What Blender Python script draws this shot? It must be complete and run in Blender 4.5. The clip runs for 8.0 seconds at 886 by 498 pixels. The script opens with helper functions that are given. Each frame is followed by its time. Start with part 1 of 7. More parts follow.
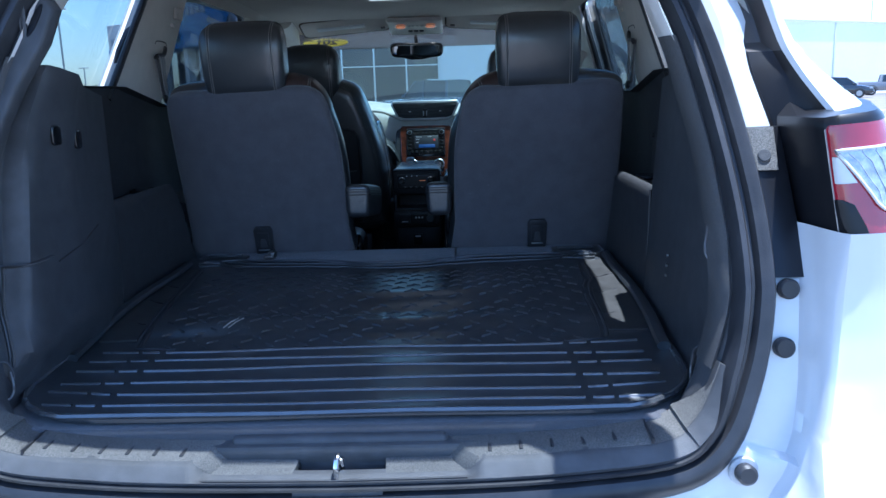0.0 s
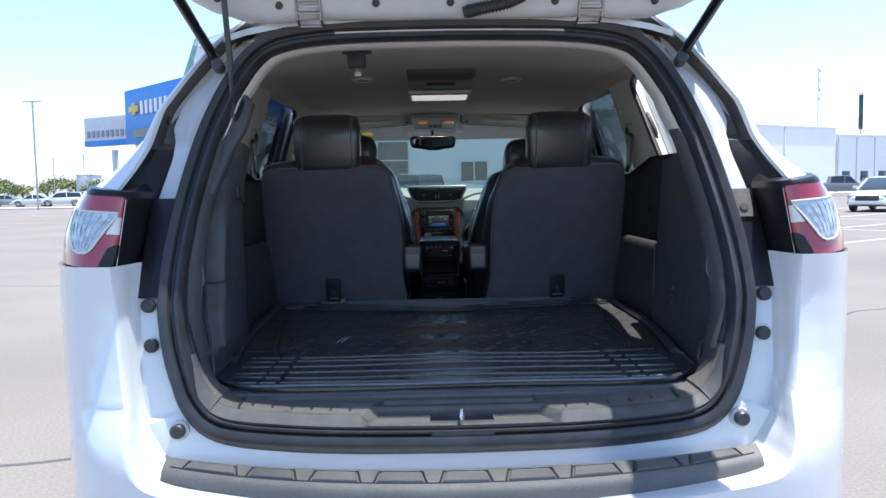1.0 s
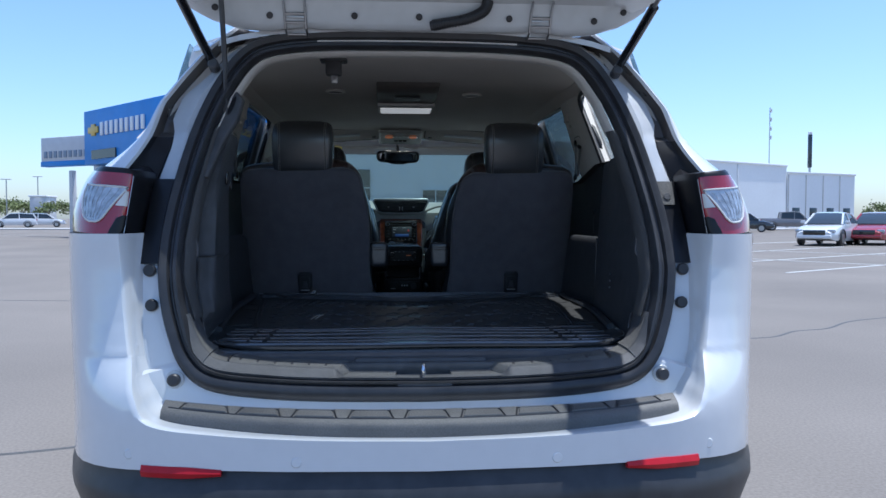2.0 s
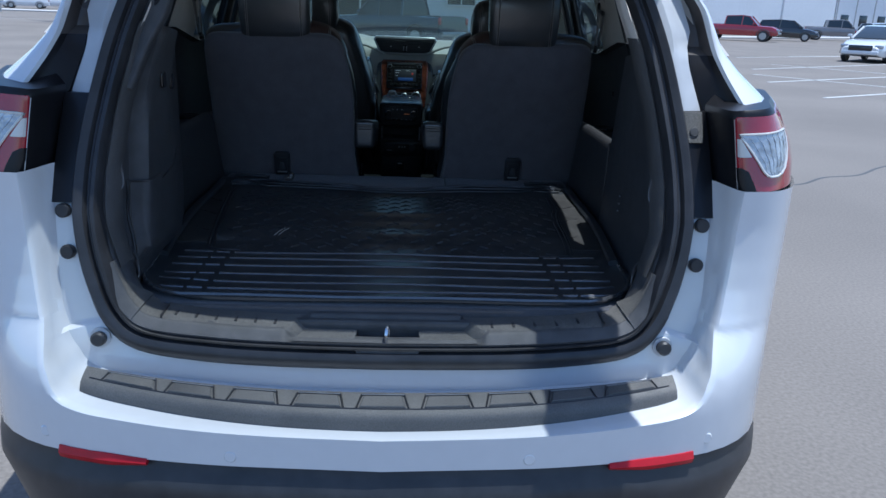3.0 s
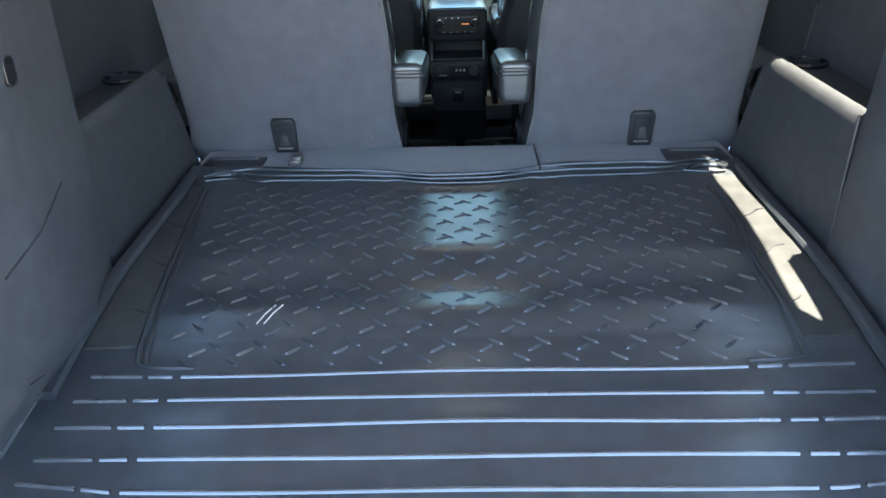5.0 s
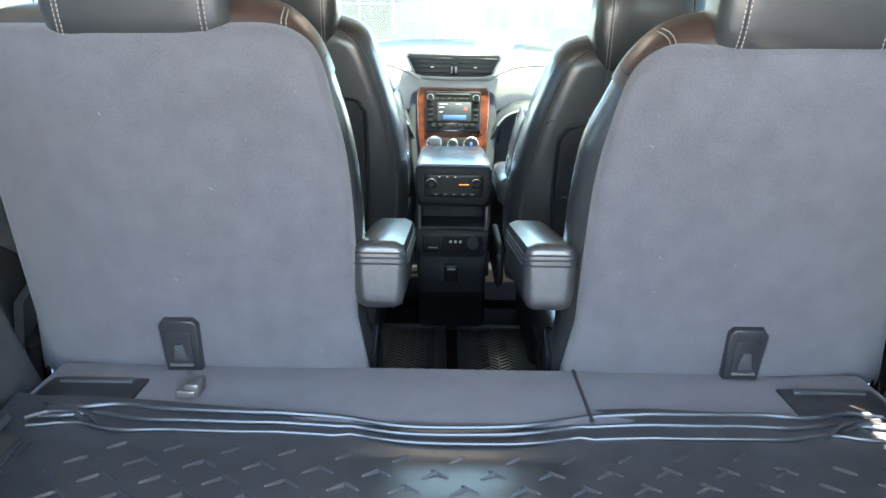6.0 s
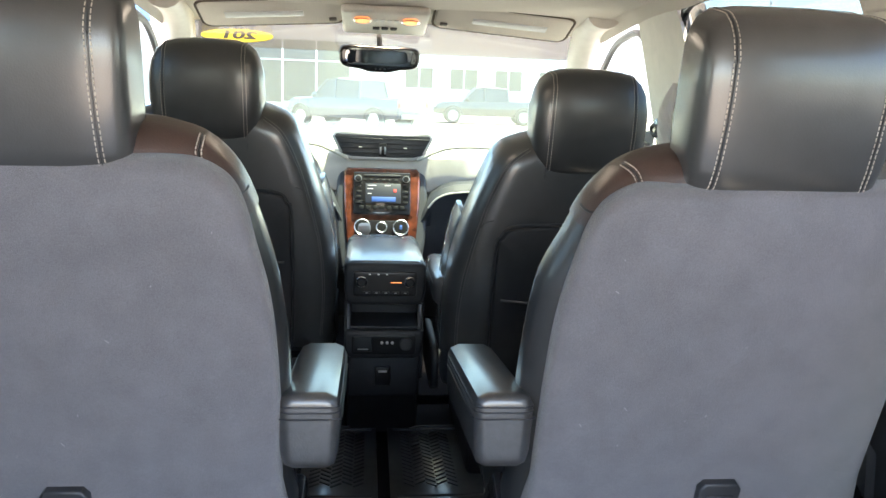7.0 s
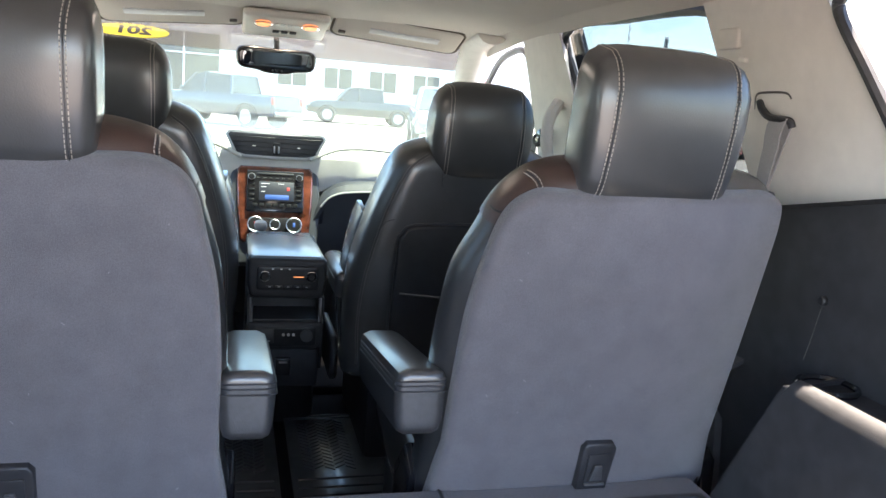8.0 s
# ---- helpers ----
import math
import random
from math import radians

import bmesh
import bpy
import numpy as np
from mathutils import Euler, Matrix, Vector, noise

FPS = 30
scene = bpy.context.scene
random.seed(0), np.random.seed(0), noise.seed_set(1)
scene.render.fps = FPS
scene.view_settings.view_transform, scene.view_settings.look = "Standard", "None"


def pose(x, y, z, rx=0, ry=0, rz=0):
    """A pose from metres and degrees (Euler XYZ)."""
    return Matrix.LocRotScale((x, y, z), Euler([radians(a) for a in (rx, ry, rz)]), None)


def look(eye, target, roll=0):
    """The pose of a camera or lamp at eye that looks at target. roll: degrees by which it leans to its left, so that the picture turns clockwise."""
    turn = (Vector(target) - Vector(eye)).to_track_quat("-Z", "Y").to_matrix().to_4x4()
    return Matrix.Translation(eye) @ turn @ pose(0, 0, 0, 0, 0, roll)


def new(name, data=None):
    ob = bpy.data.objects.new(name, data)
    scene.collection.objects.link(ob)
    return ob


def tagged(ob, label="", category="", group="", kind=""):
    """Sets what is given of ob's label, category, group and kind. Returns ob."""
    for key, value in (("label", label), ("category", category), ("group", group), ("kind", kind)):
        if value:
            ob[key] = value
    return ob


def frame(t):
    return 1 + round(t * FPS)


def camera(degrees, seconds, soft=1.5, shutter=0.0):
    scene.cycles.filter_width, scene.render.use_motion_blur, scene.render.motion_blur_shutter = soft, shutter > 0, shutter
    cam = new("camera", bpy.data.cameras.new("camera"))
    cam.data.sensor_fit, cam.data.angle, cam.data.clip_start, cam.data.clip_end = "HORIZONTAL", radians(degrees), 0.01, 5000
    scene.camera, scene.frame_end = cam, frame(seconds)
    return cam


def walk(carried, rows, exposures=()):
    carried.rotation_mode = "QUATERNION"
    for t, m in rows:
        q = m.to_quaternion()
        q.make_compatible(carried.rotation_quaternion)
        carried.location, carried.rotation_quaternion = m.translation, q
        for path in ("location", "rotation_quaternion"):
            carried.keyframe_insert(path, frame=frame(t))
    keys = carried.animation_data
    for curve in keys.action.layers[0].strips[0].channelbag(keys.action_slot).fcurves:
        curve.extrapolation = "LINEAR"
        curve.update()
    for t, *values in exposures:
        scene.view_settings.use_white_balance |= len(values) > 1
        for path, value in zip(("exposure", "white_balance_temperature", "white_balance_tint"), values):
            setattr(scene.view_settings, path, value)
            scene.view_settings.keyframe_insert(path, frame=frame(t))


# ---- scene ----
from mathutils.bvhtree import BVHTree

cam = camera(59.5, 8.0)
PATH = [
    (0, (0.191, -1.067, 1.311), (0.135, 0.893, 0.92), -1.8),
    (0.5, (0.023, -1.345, 1.342), (-0.017, 0.628, 1.014), -2.2),
    (1, (-0.062, -1.605, 1.26), (-0.023, 0.389, 1.106), -1.0),
    (1.2, (-0.083, -1.694, 1.188), (-0.017, 0.302, 1.088), -0.7),
    (2.3, (-0.083, -1.876, 1.153), (0.067, 0.117, 1.075), 0.2),
    (2.5, (-0.061, -1.822, 1.166), (0.083, 0.167, 1.015), 0.2),
    (3, (0.039, -1.517, 1.433), (0.131, 0.393, 0.845), 2.1),
    (3.5, (0.046, -1.262, 1.648), (0.089, 0.565, 0.836), 0.2),
    (4, (0.009, -1.008, 1.638), (0.002, 0.797, 0.777), -0.7),
    (4.2, (0.0, -0.894, 1.614), (-0.017, 0.89, 0.71), -0.6),
    (5.3, (-0.024, -0.341, 1.376), (-0.066, 1.449, 0.486), -2.0),
    (5.5, (-0.038, -0.208, 1.336), (-0.037, 1.646, 0.586), -1.9),
    (6, (-0.033, 0.149, 1.336), (-0.03, 2.077, 0.807), 1.0),
    (6.5, (-0.036, 0.279, 1.393), (-0.063, 2.234, 0.974), 1.4),
    (7, (-0.055, 0.298, 1.418), (0.144, 2.25, 1.029), 2.2),
    (7.5, (-0.135, 0.241, 1.447), (0.401, 2.135, 1.095), 3.7),
    (8, (-0.143, 0.179, 1.43), (0.38, 2.075, 1.062), 4.6),
]
EXPOSURES = [(0.0, 1.6, 4650, 10), (0.5, 1.8, 5350, 12), (1.0, 1.2, 5550, 10), (1.2, 1.0, 5400, 10), (2.3, 0.25, 5050, 10), (2.5, 0.18, 5000, 10), (3.0, 0.32, 5000, 8),
             (3.5, 0.6, 4850, 8), (4.0, 1.95, 4980, 8), (5.3, 4.1, 6350, 5), (5.5, 4.3, 6350, 5), (6.0, 4.6, 6700, 9), (6.5, 4.25, 7000, 11), (7.0, 4.15, 7150, 13), (7.5, 3.95, 7150, 13), (8.0, 3.85, 6650, 17)]
walk(cam, [(t, look(eye, target, roll)) for t, eye, target, roll in PATH], EXPOSURES)

# ---- light: high sun ahead and to the right, clear sky ----
SUN = Vector((0.212, 0.045, 1.0)).normalized()
world = bpy.data.worlds.new("sky")
scene.world = world
world.use_nodes = True
wn, wl = world.node_tree.nodes, world.node_tree.links
sky = wn.new("ShaderNodeTexSky")
sky.sky_type, sky.sun_disc = "NISHITA", False
sky.sun_elevation, sky.sun_rotation = math.asin(SUN.z), math.atan2(SUN.x, SUN.y)
wn["Background"].inputs["Strength"].default_value = 0.14
wl.new(sky.outputs["Color"], wn["Background"].inputs["Color"])
sun = new("sun", bpy.data.lights.new("sun", "SUN"))
sun.data.energy, sun.data.angle, sun.data.color = 4.5, radians(0.53), (1.0, 0.89, 0.73)
sun.rotation_euler = SUN.to_track_quat("Z", "Y").to_euler()


# ---- materials ----
def material(name, color, rough=0.5, metal=0.0, noise_scale=30.0, vary=0.12, bump=0.0, bump_scale=200.0, coat=0.0, spec=0.5, stain=0.0, stain_scale=3.0, rough_vary=0.08, sheen=0.0, coat_rough=0.04):
    """A surface with fine grain and larger uneven patches, at real size."""
    m = bpy.data.materials.new(name)
    m.use_nodes = True
    n, l = m.node_tree.nodes, m.node_tree.links
    p = n["Principled BSDF"]
    co = n.new("ShaderNodeTexCoord")
    fine, large = n.new("ShaderNodeTexNoise"), n.new("ShaderNodeTexNoise")
    fine.inputs["Scale"].default_value, fine.inputs["Detail"].default_value = noise_scale, 5
    large.inputs["Scale"].default_value, large.inputs["Detail"].default_value = stain_scale, 4
    for k in (fine, large):
        l.new(co.outputs["Object"], k.inputs["Vector"])
    ramp = n.new("ShaderNodeMapRange")
    ramp.inputs["From Min"].default_value, ramp.inputs["From Max"].default_value = 0.3, 0.7
    ramp.inputs["To Min"].default_value, ramp.inputs["To Max"].default_value = 1 - vary, 1 + vary
    l.new(fine.outputs["Fac"], ramp.inputs["Value"])
    ramp2 = n.new("ShaderNodeMapRange")
    ramp2.inputs["From Min"].default_value, ramp2.inputs["From Max"].default_value = 0.3, 0.7
    ramp2.inputs["To Min"].default_value, ramp2.inputs["To Max"].default_value = 1 - stain, 1 + stain
    l.new(large.outputs["Fac"], ramp2.inputs["Value"])
    mul = n.new("ShaderNodeMath")
    mul.operation = "MULTIPLY"
    l.new(ramp.outputs[0], mul.inputs[0])
    l.new(ramp2.outputs[0], mul.inputs[1])
    mix = n.new("ShaderNodeVectorMath")
    mix.operation = "SCALE"
    mix.inputs[0].default_value = color[:3]
    l.new(mul.outputs[0], mix.inputs["Scale"])
    l.new(mix.outputs[0], p.inputs["Base Color"])
    rr = n.new("ShaderNodeMapRange")
    rr.inputs["To Min"].default_value, rr.inputs["To Max"].default_value = max(0.02, rough - rough_vary), min(1, rough + rough_vary)
    l.new(large.outputs["Fac"], rr.inputs["Value"])
    l.new(rr.outputs[0], p.inputs["Roughness"])
    p.inputs["Metallic"].default_value, p.inputs["Coat Weight"].default_value = metal, coat
    p.inputs["Coat Roughness"].default_value, p.inputs["Specular IOR Level"].default_value = coat_rough, spec
    p.inputs["Sheen Weight"].default_value = sheen
    if bump:
        b, bn = n.new("ShaderNodeBump"), n.new("ShaderNodeTexNoise")
        bn.inputs["Scale"].default_value, bn.inputs["Detail"].default_value = bump_scale, 3
        l.new(co.outputs["Object"], bn.inputs["Vector"])
        b.inputs["Strength"].default_value, b.inputs["Distance"].default_value = bump, 0.002
        l.new(bn.outputs["Fac"], b.inputs["Height"])
        l.new(b.outputs[0], p.inputs["Normal"])
    return m


def glass(name, tint, gloss=0.06, haze=0.0):
    """A thin pane: tinted see-through with a fresnel gloss and a pale translucent film that imitates glare haze."""
    m = bpy.data.materials.new(name)
    m.use_nodes = True
    n, l = m.node_tree.nodes, m.node_tree.links
    n.remove(n["Principled BSDF"])
    a, g, x, f = n.new("ShaderNodeBsdfTransparent"), n.new("ShaderNodeBsdfGlossy"), n.new("ShaderNodeMixShader"), n.new("ShaderNodeLayerWeight")
    a.inputs["Color"].default_value = (*tint, 1)
    g.inputs["Roughness"].default_value = 0.02
    f.inputs["Blend"].default_value = 0.5
    pw, ma = n.new("ShaderNodeMath"), n.new("ShaderNodeMath")
    pw.operation, ma.operation = "POWER", "MULTIPLY_ADD"
    pw.inputs[1].default_value, ma.inputs[1].default_value, ma.inputs[2].default_value = 5.0, 0.7, gloss * 0.5
    l.new(f.outputs["Facing"], pw.inputs[0])
    l.new(pw.outputs[0], ma.inputs[0])
    l.new(ma.outputs[0], x.inputs["Fac"])
    l.new(a.outputs[0], x.inputs[1])
    l.new(g.outputs[0], x.inputs[2])
    last = x
    if haze:
        d, last = n.new("ShaderNodeBsdfTranslucent"), n.new("ShaderNodeMixShader")
        d.inputs["Color"].default_value = (0.8, 0.79, 0.76, 1)
        last.inputs["Fac"].default_value = haze
        l.new(x.outputs[0], last.inputs[1])
        l.new(d.outputs[0], last.inputs[2])
    l.new(last.outputs[0], n["Material Output"].inputs["Surface"])
    return m


def glow(name, color, strength):
    m = bpy.data.materials.new(name)
    m.use_nodes = True
    p = m.node_tree.nodes["Principled BSDF"]
    p.inputs["Base Color"].default_value = (*color, 1)
    p.inputs["Emission Color"].default_value = (*color, 1)
    p.inputs["Emission Strength"].default_value = strength
    return m


WHITE = material("white_paint", (0.66, 0.67, 0.68), 0.22, coat=1.0, vary=0.015, stain=0.02, rough_vary=0.04)
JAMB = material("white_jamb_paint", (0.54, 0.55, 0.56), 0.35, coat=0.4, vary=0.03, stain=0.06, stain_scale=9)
BLACK = material("black_textured_plastic", (0.062, 0.063, 0.067), 0.46, bump=0.5, bump_scale=900, vary=0.2, stain=0.15, stain_scale=7)
TRAY = material("black_tray_plastic", (0.042, 0.043, 0.046), 0.55, bump=0.5, bump_scale=900, vary=0.2, stain=0.12, stain_scale=7)
STRIP = material("grained_trim_strip", (0.078, 0.077, 0.077), 0.55, bump=0.9, bump_scale=800, vary=0.35, noise_scale=600, stain=0.15, stain_scale=10)
STEP = material("worn_step_plastic", (0.098, 0.096, 0.092), 0.44, bump=0.5, bump_scale=700, vary=0.2, noise_scale=400, stain=0.15, stain_scale=8)
PALELIP = material("pale_plastic_edge", (0.20, 0.20, 0.20), 0.35, vary=0.2)
SILL = material("grained_sill_plastic", (0.112, 0.108, 0.10), 0.65, bump=1.0, bump_scale=700, vary=0.5, noise_scale=500, stain=0.2, stain_scale=12)
GLOSSBLACK = material("gloss_black_plastic", (0.012, 0.012, 0.014), 0.14, coat=0.6, vary=0.1, stain=0.1)
LAMPBLACK = material("satin_black_plastic", (0.010, 0.010, 0.012), 0.34, vary=0.1, stain=0.1, spec=0.35)
GUTTER = material("dull_grey_channel", (0.10, 0.09, 0.085), 0.3, coat=0.3, vary=0.1, stain=0.2, stain_scale=10)
RUBBER = material("black_rubber", (0.03, 0.03, 0.033), 0.42, vary=0.15, stain=0.25, stain_scale=14, bump=0.15, bump_scale=500)
MAT = material("black_vinyl_mat", (0.030, 0.034, 0.039), 0.40, vary=0.2, stain=0.12, stain_scale=5, bump=0.08, bump_scale=350, rough_vary=0.06, spec=0.5, coat=1.0, coat_rough=0.26)
# mat vinyl in a paler tone, so the sun patch on it reads brighter
MATEDGE = material("lightened_vinyl_border", (0.037, 0.037, 0.036), 0.45, vary=0.25, stain=0.15, stain_scale=8, bump=0.3, bump_scale=300)
MATRIB = material("glossy_vinyl_ribs", (0.060, 0.063, 0.068), 0.26, vary=0.15, stain=0.2, stain_scale=9, rough_vary=0.05, spec=0.9, coat=1.0)
CARPET = material("charcoal_carpet", (0.090, 0.090, 0.10), 0.95, vary=0.35, noise_scale=900, bump=1.0, bump_scale=1200, stain=0.2, stain_scale=9, spec=0.1, sheen=0.3)
FOOTCARPET = material("black_footwell_carpet", (0.018, 0.018, 0.020), 1.0, vary=0.3, noise_scale=700, bump=1.0, bump_scale=1000, spec=0.0)
BACKCLOTH = material("grey_seatback_carpet", (0.125, 0.120, 0.131), 0.95, vary=0.14, noise_scale=650, bump=0.6, bump_scale=1000, stain=0.10, stain_scale=22, spec=0.08, sheen=0.35)
LEATHER = material("black_leather", (0.031, 0.0315, 0.0325), 0.42, vary=0.12, bump=0.13, bump_scale=520, stain=0.15, stain_scale=8, rough_vary=0.08, spec=0.8, coat=1.0, coat_rough=0.20)
PEBBLE = material("pebbled_black_leather", (0.034, 0.0345, 0.036), 0.40, vary=0.2, noise_scale=120, bump=0.16, bump_scale=480, stain=0.15, stain_scale=8, spec=0.8, coat=0.8, coat_rough=0.22)
# black leather with warm bounced light put into its colour as reddish brown
YOKE = material("warm_tinted_leather", (0.050, 0.027, 0.022), 0.40, vary=0.15, bump=0.25, bump_scale=420, stain=0.2, stain_scale=9, rough_vary=0.08, spec=0.7, coat=0.5, coat_rough=0.26)
CONSOLEBLACK = material("dull_black_console_plastic", (0.020, 0.020, 0.022), 0.5, vary=0.15, bump=0.3, bump_scale=800, stain=0.12, stain_scale=9, spec=0.35)
PIANO = material("smoked_black_panel", (0.012, 0.012, 0.013), 0.32, vary=0.1, stain=0.1, spec=0.3)
DASHDARK = material("graphite_dash_plastic", (0.028, 0.030, 0.035), 0.45, vary=0.08, bump=0.3, bump_scale=700, stain=0.08)
SCUFF = material("pale_lint", (0.215, 0.21, 0.222), 0.9, vary=0.2)
FLOORMAT = material("glossy_rubber_mat", (0.060, 0.064, 0.066), 0.32, vary=0.2, stain=0.15, stain_scale=9, spec=0.6, coat=1.0, coat_rough=0.16)
DARKTHREAD = material("grey_stitching", (0.16, 0.155, 0.15), 0.8, vary=0.2)
THREAD = material("pale_stitching", (0.40, 0.36, 0.32), 0.8, vary=0.2)
HEADLINER = material("beige_headliner_cloth", (0.78, 0.72, 0.65), 0.95, vary=0.06, noise_scale=600, bump=0.4, bump_scale=900, stain=0.04, spec=0.1)
BEIGE = material("beige_pillar_plastic", (0.73, 0.69, 0.635), 0.5, vary=0.04, bump=0.2, bump_scale=800, stain=0.05)
DASHTAN = material("taupe_dash_plastic", (0.43, 0.40, 0.35), 0.5, vary=0.05, bump=0.3, bump_scale=700, stain=0.06)
WOOD = material("red_brown_wood_trim", (0.10, 0.026, 0.013), 0.18, coat=0.8, vary=0.35, noise_scale=40, stain=0.3, stain_scale=20)
CHROME = material("bright_metal", (0.75, 0.75, 0.76), 0.15, metal=1.0, vary=0.04)
MIRROR = material("dimmed_mirror_glass", (0.30, 0.31, 0.32), 0.03, metal=1.0, vary=0.02, rough_vary=0.01)
STEEL = material("plain_steel", (0.42, 0.42, 0.43), 0.35, metal=0.9, vary=0.12)
CEILINGBOX = material("taupe_console_plastic", (0.17, 0.15, 0.135), 0.5, vary=0.06, bump=0.3, bump_scale=700, stain=0.06)
VISOREDGE = material("brown_visor_piping", (0.10, 0.07, 0.05), 0.7, vary=0.1)
SILVER = material("satin_silver_trim", (0.62, 0.61, 0.59), 0.3, metal=0.6, vary=0.03)
REDLENS = material("red_lamp_lens", (0.29, 0.012, 0.026), 0.08, coat=1.0, vary=0.1)
REDSTRIP = material("red_reflector_plastic", (0.42, 0.012, 0.02), 0.3, vary=0.1, spec=0.3)
CLEARLENS = material("clear_prism_lens", (0.44, 0.45, 0.47), 0.18, metal=0.5, vary=0.3, noise_scale=70, bump=0.6, bump_scale=150)
LENSEDGE = material("pale_clear_plastic", (0.62, 0.62, 0.60), 0.2, vary=0.1)
BELT = material("grey_belt_webbing", (0.34, 0.33, 0.33), 0.8, vary=0.08, noise_scale=400, bump=0.2, bump_scale=600)
# a little translucent white stands in for reflections and glare on the windscreen
CLEARGLASS = glass("clear_glass", (0.60, 0.69, 0.67), haze=0.008)
TINTGLASS = glass("privacy_glass", (0.58, 0.61, 0.60))
GATEGLASS = glass("tailgate_glass", (0.82, 0.83, 0.82))
DARKTINT = glass("dark_privacy_glass", (0.30, 0.33, 0.335))
DOORGLASS = glass("door_glass", (0.80, 0.86, 0.85))
# same pale film, stronger, for the hazy reflections along the top
SHADEBAND = glass("windscreen_shade_band", (0.30, 0.29, 0.27), haze=0.02)
ASPHALT = material("faded_asphalt", (0.190, 0.172, 0.153), 0.9, vary=0.16, noise_scale=60, bump=0.6, bump_scale=90, stain=0.12, stain_scale=0.35, spec=0.2)
PAINTLINE = material("worn_line_paint", (0.5, 0.5, 0.48), 0.8, vary=0.25, noise_scale=15)
TAR = material("tar_crack_filler", (0.07, 0.07, 0.07), 0.7, vary=0.2)
CONCRETE = material("pale_concrete", (0.46, 0.45, 0.43), 0.9, vary=0.08, stain=0.08, stain_scale=0.5)
BUILDINGWHITE = material("white_painted_panel", (0.80, 0.80, 0.79), 0.7, vary=0.02, noise_scale=3, stain=0.025, stain_scale=0.2)
BUILDINGGREY = material("grey_metal_panel", (0.58, 0.58, 0.59), 0.5, vary=0.05, noise_scale=2)
SIGNBLUE = material("blue_facade_panel", (0.035, 0.22, 0.62), 0.45, vary=0.05, noise_scale=1)
SIGNGREY = material("grey_blue_lettering", (0.22, 0.27, 0.34), 0.5, vary=0.05)
SIGNWHITE = material("white_sign_face", (0.8, 0.8, 0.8), 0.4, vary=0.02)
SIGNGOLD = material("gold_sign_face", (0.62, 0.44, 0.10), 0.35, vary=0.05)
DARKWINDOW = material("dark_window_glass", (0.03, 0.04, 0.05), 0.06, vary=0.1)
LEAF = material("dusty_green_leaves", (0.15, 0.18, 0.06), 0.7, vary=0.35, noise_scale=2, stain=0.25, stain_scale=0.5)
BARK = material("grey_brown_bark", (0.12, 0.10, 0.08), 0.9, vary=0.2)
STICKER = material("yellow_sticker", (0.75, 0.68, 0.05), 0.5, vary=0.03)
SCREEN = glow("lit_radio_screen", (0.012, 0.014, 0.022), 0.04)
SCREENBLUE = glow("blue_screen_field", (0.025, 0.075, 0.26), 0.02)
SCREENWHITE = glow("white_screen_text", (0.6, 0.6, 0.6), 0.06)
SCREENRED = glow("red_screen_mark", (0.5, 0.05, 0.04), 0.06)
# white plastic of an unlit lamp cover, brightened by an added glow
COVERGLOW = glow("glowing_lamp_cover", (1.0, 0.90, 0.76), 0.26)
AMBER = glow("warm_lamp_lens", (0.9, 0.30, 0.10), 0.12)


# ---- mesh helpers ----
def part(name, bm, mat, parent=None, label="", flip=False, sharp=40, fix=True):
    """Links a bmesh as one mesh object, under a thing or a part where one is given."""
    if fix:
        bmesh.ops.recalc_face_normals(bm, faces=bm.faces)
    me = bpy.data.meshes.new(name)
    bm.to_mesh(me)
    bm.free()
    me.materials.append(mat)
    me.shade_smooth()
    me.set_sharp_from_angle(angle=radians(sharp))
    ob = new(name, me)
    if parent is not None:
        ob.parent = parent
        ob.matrix_parent_inverse = parent.matrix_basis.inverted()
    if label:
        ob["label"] = label
    return ob


def thing(name, label, category, at=(0, 0, 0), group="", kind=""):
    ob = new(name)
    ob.matrix_basis = Matrix.Translation(at)
    ob.empty_display_size = 0.05
    return tagged(ob, label, category, group, kind)


def box(c, s, r=0.0, seg=2, m=None):
    """A box at centre c with sides s and edges rounded by r."""
    bm = bmesh.new()
    bmesh.ops.create_cube(bm, size=1.0)
    for v in bm.verts:
        v.co = Vector((v.co.x * s[0], v.co.y * s[1], v.co.z * s[2]))
    if r:
        bmesh.ops.bevel(bm, geom=bm.edges[:], offset=r, segments=seg, affect="EDGES", profile=0.5)
    bm.transform((m or Matrix()) if m else Matrix.Translation(c))
    if m:
        bm.transform(Matrix.Translation(c))
    return bm


def join(*bms):
    """Several bmeshes that form one piece, as one bmesh."""
    out = bmesh.new()
    for b in bms:
        me = bpy.data.meshes.new("tmp")
        b.to_mesh(me)
        b.free()
        out.from_mesh(me)
        bpy.data.meshes.remove(me)
    return out


def sheet(rows, closed=False):
    """A surface through rows of points."""
    bm = bmesh.new()
    g = [[bm.verts.new(p) for p in r] for r in rows]
    n = len(rows[0])
    for i in range(len(rows) - 1):
        for j in range(n if closed else n - 1):
            k = (j + 1) % n
            bm.faces.new((g[i][j], g[i][k], g[i + 1][k], g[i + 1][j]))
    return bm


